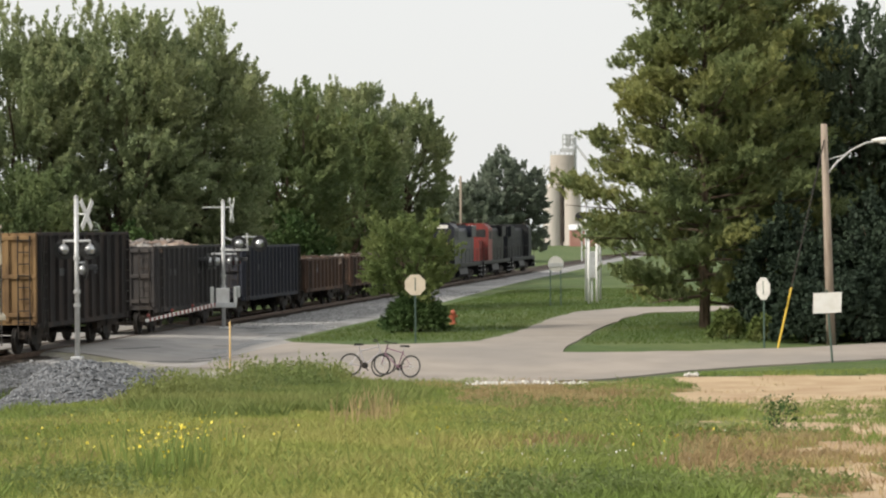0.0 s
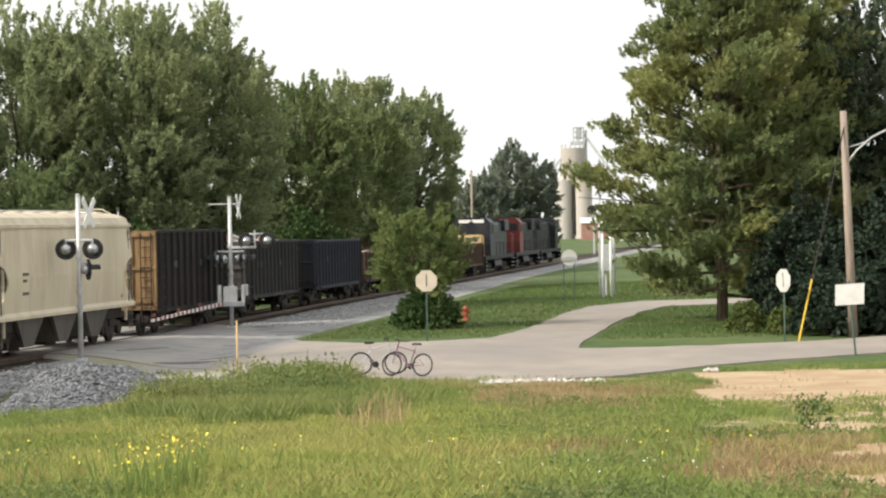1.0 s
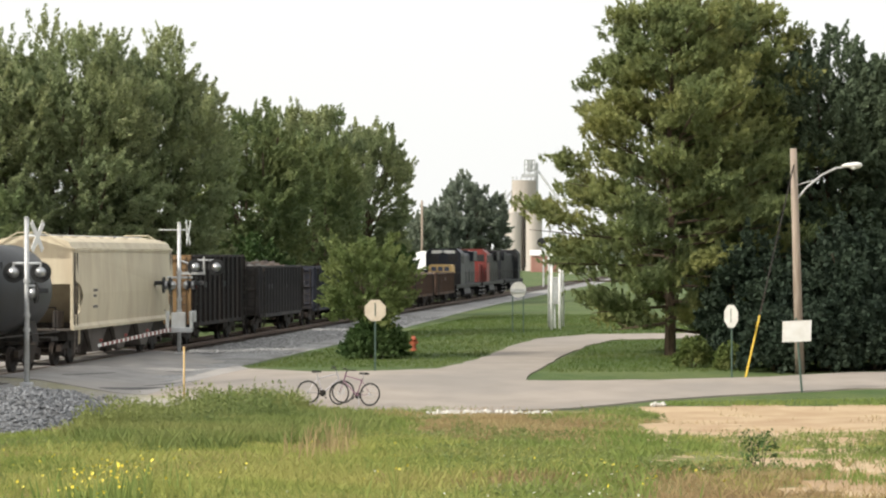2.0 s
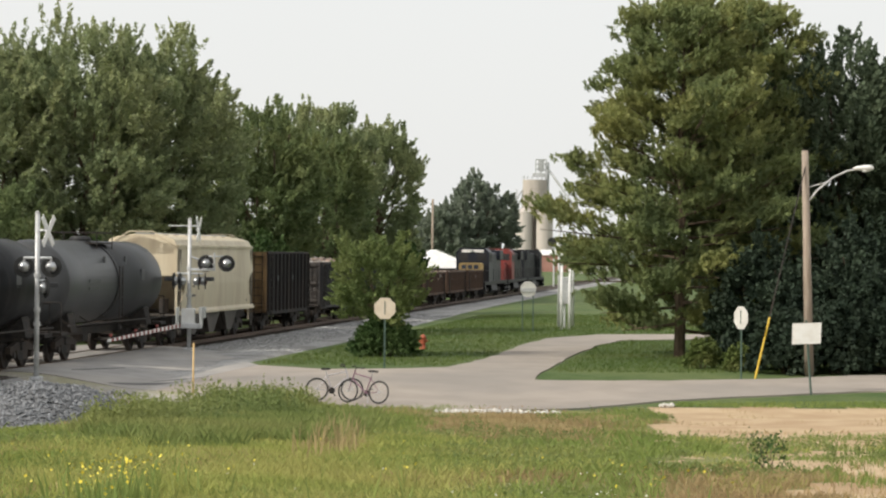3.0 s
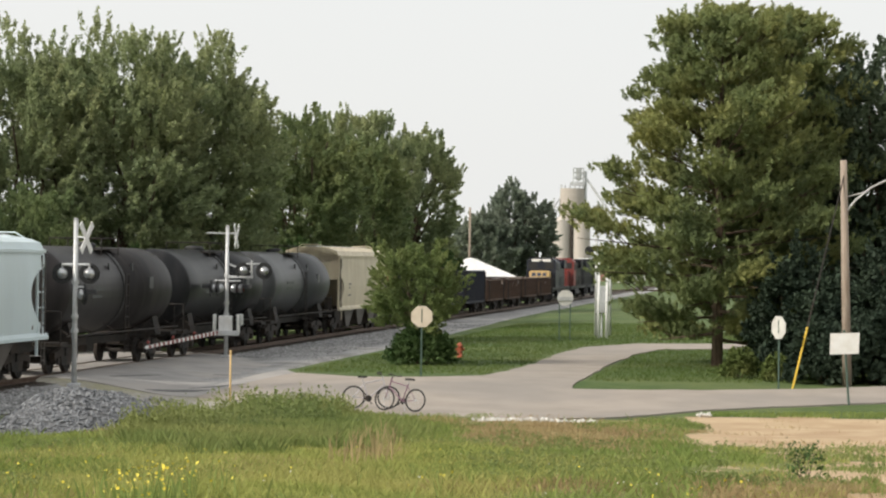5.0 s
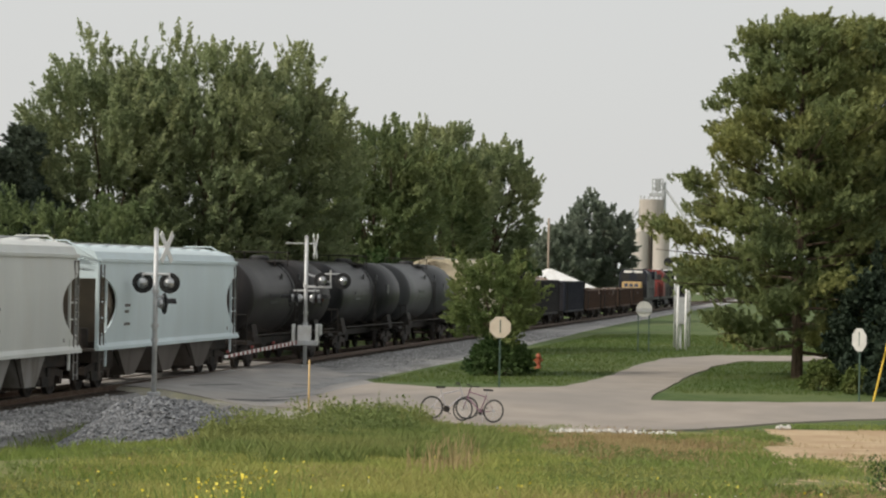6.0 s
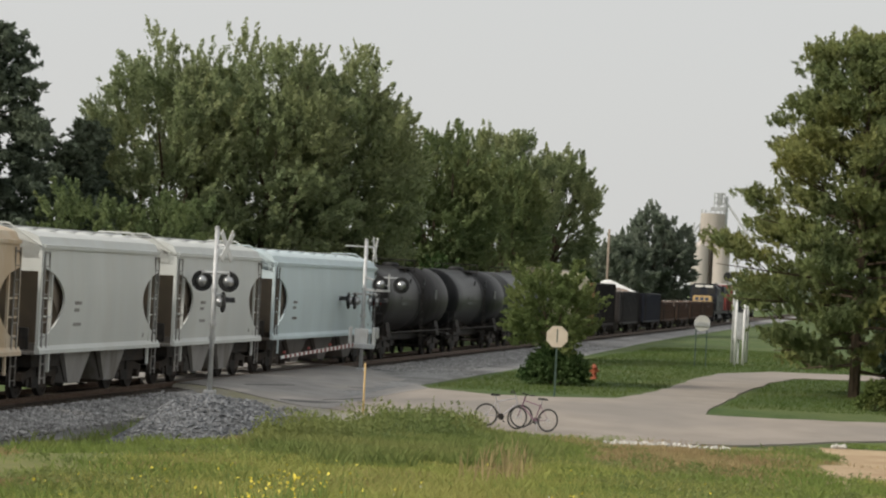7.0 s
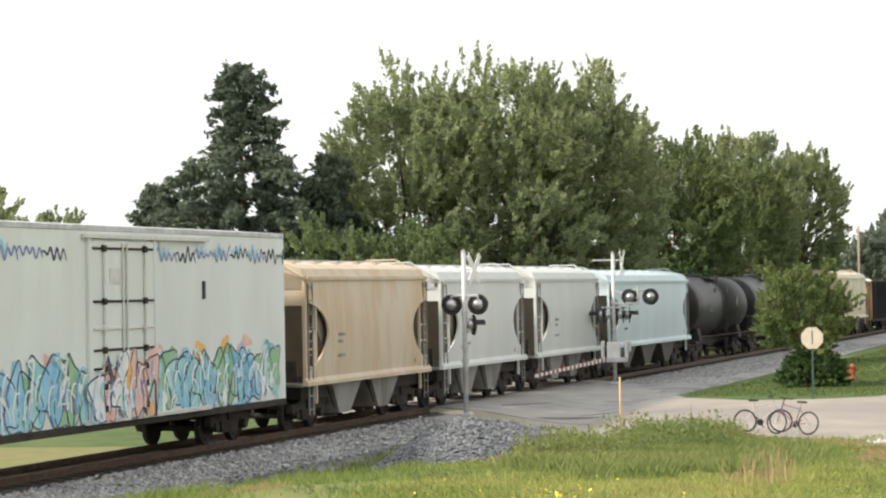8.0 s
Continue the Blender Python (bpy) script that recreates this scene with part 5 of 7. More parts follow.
def pine_tree(x, y, h, r, seed, label, mat, low=1.1, limbs=70):
    """An old pine: a bare trunk with limbs that droop below and rise above, each carrying flat pads of upright tufts."""
    rng = np.random.default_rng(seed)
    pr = random.Random(seed)
    tree = thing("pine_tree", pose(x, y, level(x, y)), label, "tree")
    fs = [0.0, 0.08, 0.14, 0.22, 0.32, 0.42, 0.56, 0.72, 0.84, 0.92, 1.0]
    ws = [0.5, 0.66, 0.78, 0.9, 1.0, 0.98, 0.82, 0.64, 0.46, 0.28, 0.1]
    bm = bmesh.new()
    limb(bm, (0, 0, -0.2), (0.05, 0, h * 0.96), 0.25, 0.04, pr, 0.02, 8)
    pads = []                                # centre, outward way, size
    for k in range(limbs):
        z = low + (h - low - 0.35) * (k / limbs) ** 0.92
        f = z / h
        a = k * 2.399 + pr.uniform(-0.3, 0.3)
        L = r * float(np.interp(f, fs, ws)) * pr.uniform(0.66, 1.06)
        way = Vector((math.cos(a), math.sin(a), 0))
        side = Vector((-way.y, way.x, 0))
        slope = -0.2 + 0.9 * f
        tip = way * L + Vector((0, 0, z + L * slope))
        limb(bm, (0, 0, z), tip, 0.075 * (1.15 - f), 0.012, pr, 0.12, 4)
        for j in range(int(3 + 2.4 * L)):
            q = 0.3 + 0.7 * pr.random() ** 0.7
            off = pr.uniform(-1, 1) * 0.3 * L * (1.15 - 0.75 * q)
            c = way * (L * q) + side * off + Vector((0, 0, z + L * q * slope + 0.16 * L * q * q + pr.uniform(-0.12, 0.2)))
            if j % 3 == 0:
                limb(bm, way * (L * q * 0.75) + Vector((0, 0, z + L * q * 0.75 * slope)), c, 0.022, 0.008, pr, 0.1, 2)
            pads.append((*c, way.x, way.y, pr.uniform(0.26, 0.52) * (0.8 + 0.06 * L)))
    for k in range(10):
        pads.append((pr.uniform(-0.2, 0.2), pr.uniform(-0.2, 0.2), h - 0.12 * k, 0, 0, 0.14 + 0.02 * k))
    part("trunk", bm, M_BARK, tree)
    pads = np.array(pads)
    m = 21                                   # tufts to a pad
    p = (pads[:, None, :3] + rng.normal(0, 1, (len(pads), m, 3)) * pads[:, None, 5:6] * np.array((0.8, 0.8, 0.4))).reshape(-1, 3)
    out = np.repeat(np.concatenate([pads[:, 3:5] * 0.55, np.full((len(pads), 1), 0.65)], 1), m, 0)
    dirs = unit(out + rng.normal(0, 0.33, (len(p), 3)))
    v = sprays(rng, p, dirs, rng.uniform(0.16, 0.36, len(p)), 15, 0.12, 0.05, slim=0.25, along=0.9, loose=0.5)
    v[:, 2] = np.maximum(v[:, 2], 0.5)
    raw_mesh("crown", v, 4, mat, tree)
    return tree


def spruce_tree(x, y, h, r, seed, label, mat, per=20, name="spruce_tree", ragged=0.25):
    rng = np.random.default_rng(seed)
    pr = random.Random(seed)
    tree = thing(name, pose(x, y, level(x, y)), label, "tree")
    bm = bmesh.new()
    limb(bm, (0, 0, -0.2), (0, 0, h * 0.97), 0.02 * h, 0.02, pr, 0.01, 6)
    roots, dirs, lens = [], [], []
    z, k = 0.5, 0
    while z < h - 0.15:
        f = z / h
        reach = r * (1 - f) ** 0.75 + 0.12
        m = 5 if f > 0.7 else 7
        for _ in range(m):
            a = k * 2.399 + pr.uniform(-0.4, 0.4)
            k += 1
            L = reach * pr.uniform(1 - ragged * 1.6, 1 + ragged)
            for _ in range(int(5 + 5 * L)):
                q = pr.uniform(0.25, 1.0)
                roots.append((q * L * math.cos(a) + pr.uniform(-0.2, 0.2), q * L * math.sin(a) + pr.uniform(-0.2, 0.2), z + 0.25 * q * L - 0.3 * q * q * L + pr.uniform(-0.15, 0.2)))
                dirs.append((math.cos(a), math.sin(a), 0.35 + pr.uniform(-0.3, 0.5)))
                lens.append(pr.uniform(0.3, 0.6))
        z += 0.42
    v = sprays(rng, np.array(roots), unit(np.array(dirs)), np.array(lens), per, 0.16, 0.13, 0.08, slim=0.4)
    raw_mesh("crown", v, 4, mat, tree)
    part("trunk", bm, M_BARK, tree)
    return tree


def shrub(x, y, h, r, seed, label, mat, shoots=260, per=30, leaf=0.11, name="shrub", lift=0.0, flat=1.0):
    rng = np.random.default_rng(seed)
    pr = random.Random(seed)
    bush = thing(name, pose(x, y, level(x, y)), label, "shrub")
    d = unit(rng.normal(0, 1, (shoots, 3)))
    d[:, 2] = np.abs(d[:, 2]) * 1.15 - 0.55
    lump = 1 + 0.18 * np.sin(3 * np.arctan2(d[:, 1], d[:, 0]) + seed) + rng.uniform(-0.12, 0.1, shoots)
    roots = d * lump[:, None] * np.array((r, r * flat, (h - lift) * 0.62)) * rng.uniform(0.5, 0.9, (shoots, 1))
    roots[:, 2] += lift + (h - lift) * 0.36
    dirs = unit(d + np.array((0, 0, 0.45)) + rng.normal(0, 0.3, (shoots, 3)))
    v = sprays(rng, roots, dirs, rng.uniform(0.2, 0.4, shoots) * min(r, 1.6), per, leaf, 0.09)
    v[:, 2] = np.maximum(v[:, 2], 0.02)
    raw_mesh("foliage", v, 4, mat, bush)
    bm = bmesh.new()
    for k in range(5):
        a = k * 1.3
        limb(bm, (0.1 * r * math.cos(a), 0.1 * r * math.sin(a), -0.1), (0.45 * r * math.cos(a), 0.45 * r * math.sin(a), lift + (h - lift) * 0.55), min(0.04, 0.03 * r), min(0.012, 0.01 * r), pr)
    part("stem", bm, M_BARK, bush)
    return bush


MAPLE = "tall full-leaved maple behind the railway line"
BRIGHT = "bright green maple behind the railway line"
FAR = "distant broadleaf tree with haze in its leaf colour"
LOW = "distant low maple beyond the line"
broad_tree(-21.4, 104, 14.2, 4.2, 0.6, M_LEAF_MAPLE, MAPLE, 1, 3600, 38, 0.112, reach=1.1, up=1.2, gaps=0.15)
broad_tree(-17.0, 106, 15.0, 4.3, 0.6, M_LEAF_MAPLE, MAPLE, 2, 3600, 38, 0.112, reach=1.1, up=1.2, gaps=0.15)
broad_tree(-13.6, 110, 14.8, 3.9, 0.6, M_LEAF_MAPLE, MAPLE, 3, 3400, 38, 0.112, reach=1.1, up=1.2, gaps=0.2)
broad_tree(-10.9, 137, 13.4, 4.0, 0.4, M_LEAF_MAPLE2, BRIGHT, 4, 2600, 40, 0.12)
broad_tree(-7.4, 150, 12.6, 3.2, 0.4, M_LEAF_MAPLE2, BRIGHT, 31, 1800, 40, 0.12)
broad_tree(-9.6, 182, 17.0, 5.0, 0.6, M_LEAF_MAPLE, MAPLE, 5, 2600, 40, 0.14, up=1.3)
broad_tree(-5.2, 190, 15.8, 4.2, 0.6, M_LEAF_MAPLE, MAPLE, 6, 2200, 40, 0.14, up=1.3)
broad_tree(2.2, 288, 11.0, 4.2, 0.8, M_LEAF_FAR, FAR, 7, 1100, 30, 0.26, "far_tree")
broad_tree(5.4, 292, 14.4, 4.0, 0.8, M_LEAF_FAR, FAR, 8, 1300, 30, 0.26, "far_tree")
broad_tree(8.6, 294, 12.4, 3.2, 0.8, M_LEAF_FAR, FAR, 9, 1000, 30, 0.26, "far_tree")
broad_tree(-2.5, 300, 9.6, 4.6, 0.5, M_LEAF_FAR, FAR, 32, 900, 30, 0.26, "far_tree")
broad_tree(-51, 134, 9.2, 4.2, 0.5, M_LEAF_MAPLE, LOW, 10, 800, 30, 0.18)
broad_tree(-57.5, 136, 12.4, 4.2, 0.5, M_LEAF_MAPLE, LOW, 11, 800, 30, 0.18)
broad_tree(-45, 138, 8.4, 3.8, 0.4, M_LEAF_MAPLE2, LOW, 12, 700, 30, 0.18)
spruce_tree(-27.9, 98, 14.6, 5.3, 13, "ragged dark spruce behind the railway line", M_LEAF_SPRUCE, ragged=0.4)
spruce_tree(-32.2, 99, 9.4, 3.6, 14, "small ragged dark spruce", M_LEAF_SPRUCE, ragged=0.4)
spruce_tree(-24.2, 100, 10.6, 3.2, 15, "small ragged dark spruce", M_LEAF_SPRUCE, ragged=0.4)
broad_tree(-22.2, 92.5, 7.2, 2.7, 0.2, M_LEAF_MAPLE2, "bright green sapling clump", 16, 800, 30, 0.11, "sapling")
broad_tree(-18.6, 94, 7.0, 2.5, 0.2, M_LEAF_MAPLE2, "bright green sapling clump", 17, 700, 30, 0.11, "sapling")
for i, (bx, by, bh, br) in enumerate([(-25.5, 98, 6, 2.6), (-15.6, 101, 6, 2.4), (-12.2, 112, 6.5, 2.6), (-13.5, 124, 7.5, 3), (-9.6, 128, 7, 2.6), (-13, 142, 8, 3.2),
                                      (-7.0, 160, 7.5, 3.0), (-5.4, 170, 7.5, 3.0), (-2.4, 184, 7, 2.8), (-36, 104, 5.0, 3.0), (-42, 110, 4.5, 3.0)]):
    shrub(bx, by, bh, br, 40 + i, "dark undergrowth beneath the maples", M_LEAF_SHRUB, 520, 28, 0.14, name="undergrowth")
pine_tree(9.9, 88.4, 14.1, 5.6, 21, "broad old pine with layered yellow-green tufts", M_LEAF_PINE)
pine_tree(13.3, 92.5, 14.6, 4.4, 26, "tall pine close behind the broad old pine", M_LEAF_PINE, 3.5, 46)
CEDAR = "tall dense dark-green conifer beside the pine"
broad_tree(14.2, 97, 12.6, 3.2, 0.2, M_LEAF_CEDAR, CEDAR, 22, 2400, 34, 0.12, "cedar_tree", 0.9, lump=0.2, gaps=0.6)
broad_tree(17.2, 93, 13.6, 3.4, 0.2, M_LEAF_CEDAR, CEDAR, 23, 2600, 34, 0.12, "cedar_tree", 0.9, lump=0.2, gaps=0.6)
broad_tree(20.8, 93, 12.8, 3.4, 0.2, M_LEAF_CEDAR, CEDAR, 24, 2300, 34, 0.12, "cedar_tree", 0.9, lump=0.2, gaps=0.6)
broad_tree(24.6, 94, 12.4, 3.4, 0.2, M_LEAF_CEDAR, CEDAR, 25, 1600, 30, 0.13, "cedar_tree", 0.9, lump=0.2, gaps=0.6)
HEDGE = "dark overgrown hedge shrub at the lawn's edge"
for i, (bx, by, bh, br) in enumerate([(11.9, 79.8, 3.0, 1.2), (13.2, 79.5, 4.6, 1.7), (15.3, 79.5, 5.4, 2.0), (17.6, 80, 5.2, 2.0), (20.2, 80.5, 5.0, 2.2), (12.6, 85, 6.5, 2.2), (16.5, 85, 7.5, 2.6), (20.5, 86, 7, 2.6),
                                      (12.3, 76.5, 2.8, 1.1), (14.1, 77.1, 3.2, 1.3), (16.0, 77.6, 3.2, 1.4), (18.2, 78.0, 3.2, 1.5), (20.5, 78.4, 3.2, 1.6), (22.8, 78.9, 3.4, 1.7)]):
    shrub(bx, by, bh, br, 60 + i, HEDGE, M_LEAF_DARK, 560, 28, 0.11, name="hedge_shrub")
shrub(9.75, 79.6, 1.4, 0.65, 70, "pale green low shrub at the foot of the hedge", M_LEAF_LIGHT, 140, 26, 0.07)
shrub(10.9, 78.0, 1.2, 0.6, 71, "pale green low shrub at the foot of the hedge", M_LEAF_LIGHT, 120, 26, 0.07)
shrub(-1.9, 87.0, 1.85, 1.3, 72, "clipped dense dark-green shrub on the lawn", M_LEAF_SHRUB, 520, 30, 0.065, name="round_shrub")
broad_tree(-2.15, 87.5, 4.6, 1.8, 1.2, M_LEAF_SHRUBTREE, "small leafy tree growing out of the shrub", 73, 950, 28, 0.075, "small_tree", lump=0.55, reach=0.8)


# ---- crossing signals, signs and posts
def flasher(par, x, y, z, turn, edge=False):
    """A crossing light: black round background, silver housing, hooded lens."""
    m = pose(x, y, z, 0, 0, turn)

    def made(name, build, mat, parent, label="", smooth=True):
        bm = bmesh.new()
        build(bm)
        bm.transform(m)
        return part(name, bm, mat, parent, label, smooth)

    disc = made("light_background", lambda b: lathe(b, [(-0.02, 0.32), (-0.015, 0.335), (0.015, 0.335), (0.02, 0.32)], "y", 28), M_BLACK, par, "round black light background", False)
    made("light_housing", lambda b: lathe(b, [(-0.24, 0.03), (-0.22, 0.1), (-0.15, 0.16), (-0.02, 0.185)], "y", 20), M_HOUSING, disc, "silver lamp housing")
    made("lens", lambda b: lathe(b, [(0.02, 0.15), (0.06, 0.13), (0.08, 0.03)], "y", 16), M_LENS, disc, "dark red lens")

    def hood(b):
        k = 9
        prev = None
        for i in range(k + 1):
            a = math.pi * i / k
            p = [b.verts.new((0.17 * math.cos(a), yy, 0.17 * math.sin(a))) for yy in (0.02, 0.36)]
            if prev:
                b.faces.new((prev[0], p[0], p[1], prev[1]))
            prev = p
    made("hood", hood, M_BLACK, disc)
    return disc


def crossbuck(par, y_off, z, turn, x_off=0.0):
    for a in (48, -48):
        bm = bmesh.new()
        box(bm, -0.61, 0.61, -0.012, 0.012, -0.11, 0.11, 0.006)
        bm.transform(pose(x_off, y_off, z, 0, 0, turn) @ pose(0, 0.02 if a > 0 else -0.01, 0, 0, a, 0))
        part("crossbuck_blade", bm, M_WHITE, par, "white crossbuck blade")


def mast(par, height, base=0.3):
    bm = bmesh.new()
    rod(bm, (0, 0, 0), (0, 0, height), 0.085, 0.075, 14)
    rod(bm, (0, 0, height), (0, 0, height + 0.05), 0.09, 0.04, 14)
    part("mast", bm, M_STEEL, par, "silver steel mast", True)
    for z in (1.9, 2.35, 3.45):
        bm = bmesh.new()
        rod(bm, (0, 0, z), (0, 0, z + 0.12), 0.115, seg=14)
        part("collar", bm, M_STEEL, par)
    bm = bmesh.new()
    box(bm, -0.19, 0.19, -0.19, 0.19, 0, base, 0.04)
    part("junction_base", bm, M_STEEL, par, "grey cast junction base")
    bm = bmesh.new()
    box(bm, -0.26, 0.26, -0.26, 0.26, -0.5, 0.03, 0.02)
    part("footing", bm, M_CONCRETE, par)


def signal_a():
    x, y = -12.56, 70.0
    s = thing("crossing_signal", pose(x, y, -0.4), "silver railway crossing signal with crossbuck and two flashers", "crossing signal", "crossing signals")
    mast(s, 5.5)
    crossbuck(s, -0.1, 4.92, 74, 0.36)
    bm = bmesh.new()
    rod(bm, (-0.02, 0, 4.95), (0.36, -0.1, 4.92), 0.03, seg=8)
    part("crossbuck_bracket", bm, M_STEEL, s)
    bm = bmesh.new()
    rod(bm, (-0.44, 0, 4.06), (0.46, 0, 4.06), 0.045, seg=10)
    for sx in (-0.42, 0.44):
        rod(bm, (sx, 0, 4.06), (sx, 0, 3.8), 0.035, seg=8)
    part("crossarm", bm, M_STEEL, s)
    flasher(s, -0.42, 0.02, 3.78, 8)
    flasher(s, 0.44, 0.02, 3.78, 8)
    flasher(s, 0.28, 0.05, 3.12, -64)
    bm = bmesh.new()
    rod(bm, (0, 0, 3.35), (0.3, 0.05, 3.35), 0.035, seg=8)
    part("side_arm", bm, M_STEEL, s)


def signal_b():
    x, y = -9.83, 89.0
    s = thing("gate_signal", pose(x, y, -0.28), "silver crossing signal with flashers and a lowered striped gate", "crossing signal", "crossing signals")
    mast(s, 5.5)
    crossbuck(s, -0.1, 5.1, 84, 0.38)
    bm = bmesh.new()
    rod(bm, (-0.85, 0, 5.22), (0.4, 0, 5.22), 0.03, seg=8)
    rod(bm, (0.3, 0, 5.0), (0.3, 0, 5.6), 0.025, seg=8)
    part("crossbuck_bracket", bm, M_STEEL, s)
    bm = bmesh.new()
    box(bm, -0.05, 1.05, -0.1, 0.02, 3.42, 3.52, 0.01)
    rod(bm, (0, 0, 4.0), (1.0, 0, 3.65), 0.035, seg=8)
    rod(bm, (1.0, -0.02, 3.45), (1.0, -0.02, 4.15), 0.04, seg=8)
    rod(bm, (0.6, -0.02, 4.0), (1.5, -0.02, 4.0), 0.035, seg=8)
    part("bracket_arm", bm, M_STEEL, s)
    flasher(s, 0.66, -0.05, 3.72, 10)
    flasher(s, 1.5, -0.05, 3.72, 10)
    bm = bmesh.new()
    rod(bm, (-0.5, 0, 3.3), (0.55, 0, 3.3), 0.045, seg=8)
    part("crossarm", bm, M_STEEL, s)
    flasher(s, -0.36, 0.0, 3.0, 84)
    flasher(s, -0.62, 0.0, 3.0, 84)
    flasher(s, 0.38, 0.0, 3.0, -84)
    flasher(s, 0.64, 0.0, 3.0, -84)
    # gate machine and arm
    bm = bmesh.new()
    box(bm, -0.27, 0.27, -0.45, -0.08, 1.25, 1.9, 0.03)
    part("gate_machine", bm, M_WHITE, s, "white gate mechanism box")
    bm = bmesh.new()
    box(bm, -0.5, 0.55, -0.55, -0.1, 1.1, 1.3, 0.03)
    part("machine_bracket", bm, M_STEEL, s)
    for sx in (-0.46, 0.5):
        bm = bmesh.new()
        box(bm, sx - 0.03, sx + 0.03, -0.55, 0.3, 1.2, 1.95, 0.015)
        part("counterweight_arm", bm, M_WHITE, s)
    bm = bmesh.new()
    box(bm, 0.4, 0.62, -0.1, 0.7, 1.5, 1.95, 0.03)
    part("counterweight", bm, M_STEEL, s)
    a, b = Vector((-0.3, -0.5, 1.22)), Vector((-1.6, -11.2, 1.02))
    d = b - a
    n = 34
    for k in range(n):
        p, q = a + d * (k / n), a + d * ((k + 1) / n)
        bm = bmesh.new()
        hgt = 0.08 - 0.03 * k / n
        vs = [bm.verts.new(v + Vector((ox, 0, oz))) for v in (p, q) for ox, oz in ((-0.03, -hgt), (0.03, -hgt), (0.03, hgt), (-0.03, hgt))]
        for f in ((0, 1, 2, 3), (7, 6, 5, 4), (0, 4, 5, 1), (1, 5, 6, 2), (2, 6, 7, 3), (3, 7, 4, 0)):
            bm.faces.new([vs[i] for i in f])
        part("gate_stripe", bm, M_WHITE if k % 2 else P_STRIPE, s)
    for k in (0.35, 0.65, 0.97):
        p = a + d * k
        bm = bmesh.new()
        rod(bm, p + Vector((0, -0.07, 0.17)), p + Vector((0, 0.07, 0.17)), 0.055, seg=12)
        part("gate_lamp", bm, P_STRIPE, s, "small red gate lamp")


signal_a()
signal_b()


def octagon_sign(x, y, centre, size, turn, label, face, back):
    s = thing("stop_sign", pose(x, y, level(x, y), 0, 0, turn), label, "road sign", "stop signs")
    bm = bmesh.new()
    prism(bm, [(-0.03, -0.03), (0.03, -0.03), (0.03, 0.0), (0.012, 0.015), (-0.012, 0.015), (-0.03, 0.0)], -0.3, centre + size * 0.45, "z")
    part("post", bm, M_GREENPOST, s, "dull green steel post")
    r = size / 2 / math.cos(math.pi / 8)
    for nm, mat, y0, y1, k in (("sign_back", back, -0.046, -0.034, 1.0), ("sign_face", face, -0.034, -0.031, 0.97)):
        bm = bmesh.new()
        prism(bm, [(r * k * math.cos(math.pi / 8 + i * math.pi / 4), centre + r * k * math.sin(math.pi / 8 + i * math.pi / 4)) for i in range(8)], y0, y1, "y")
        part(nm, bm, mat, s)
    bm = bmesh.new()
    box(bm, -0.016, 0.016, -0.056, -0.046, centre - 0.2, centre + 0.26)
    part("bolt_strip", bm, M_GREENPOST, s)


octagon_sign(-1.68, 77.4, 2.12, 0.74, 4, "octagonal sign seen from its bare back, on a green post", M_RED, M_SIGNFACE)
octagon_sign(10.35, 73.7, 2.05, 0.76, -61, "octagonal sign turned edgewise beside the hedge", M_RED, M_SIGNBACK)


def board_sign():
    x, y = 11.95, 69.3
    s = thing("board_sign", pose(x, y, level(x, y), 0, 0, -3), "blank white rectangular sign on a leaning steel post", "road sign")
    bm = bmesh.new()
    rod(bm, (0.0, 0, -0.3), (-0.2, 0.0, 2.35), 0.035, seg=8)
    part("post", bm, M_GREENPOST, s)
    bm = bmesh.new()
    prism(bm, [(-0.64, 1.58), (0.26, 1.62), (0.28, 2.28), (-0.63, 2.24)], -0.06, -0.04, "y")
    part("sign_board", bm, M_WHITE, s, "plain white aluminium board")


board_sign()


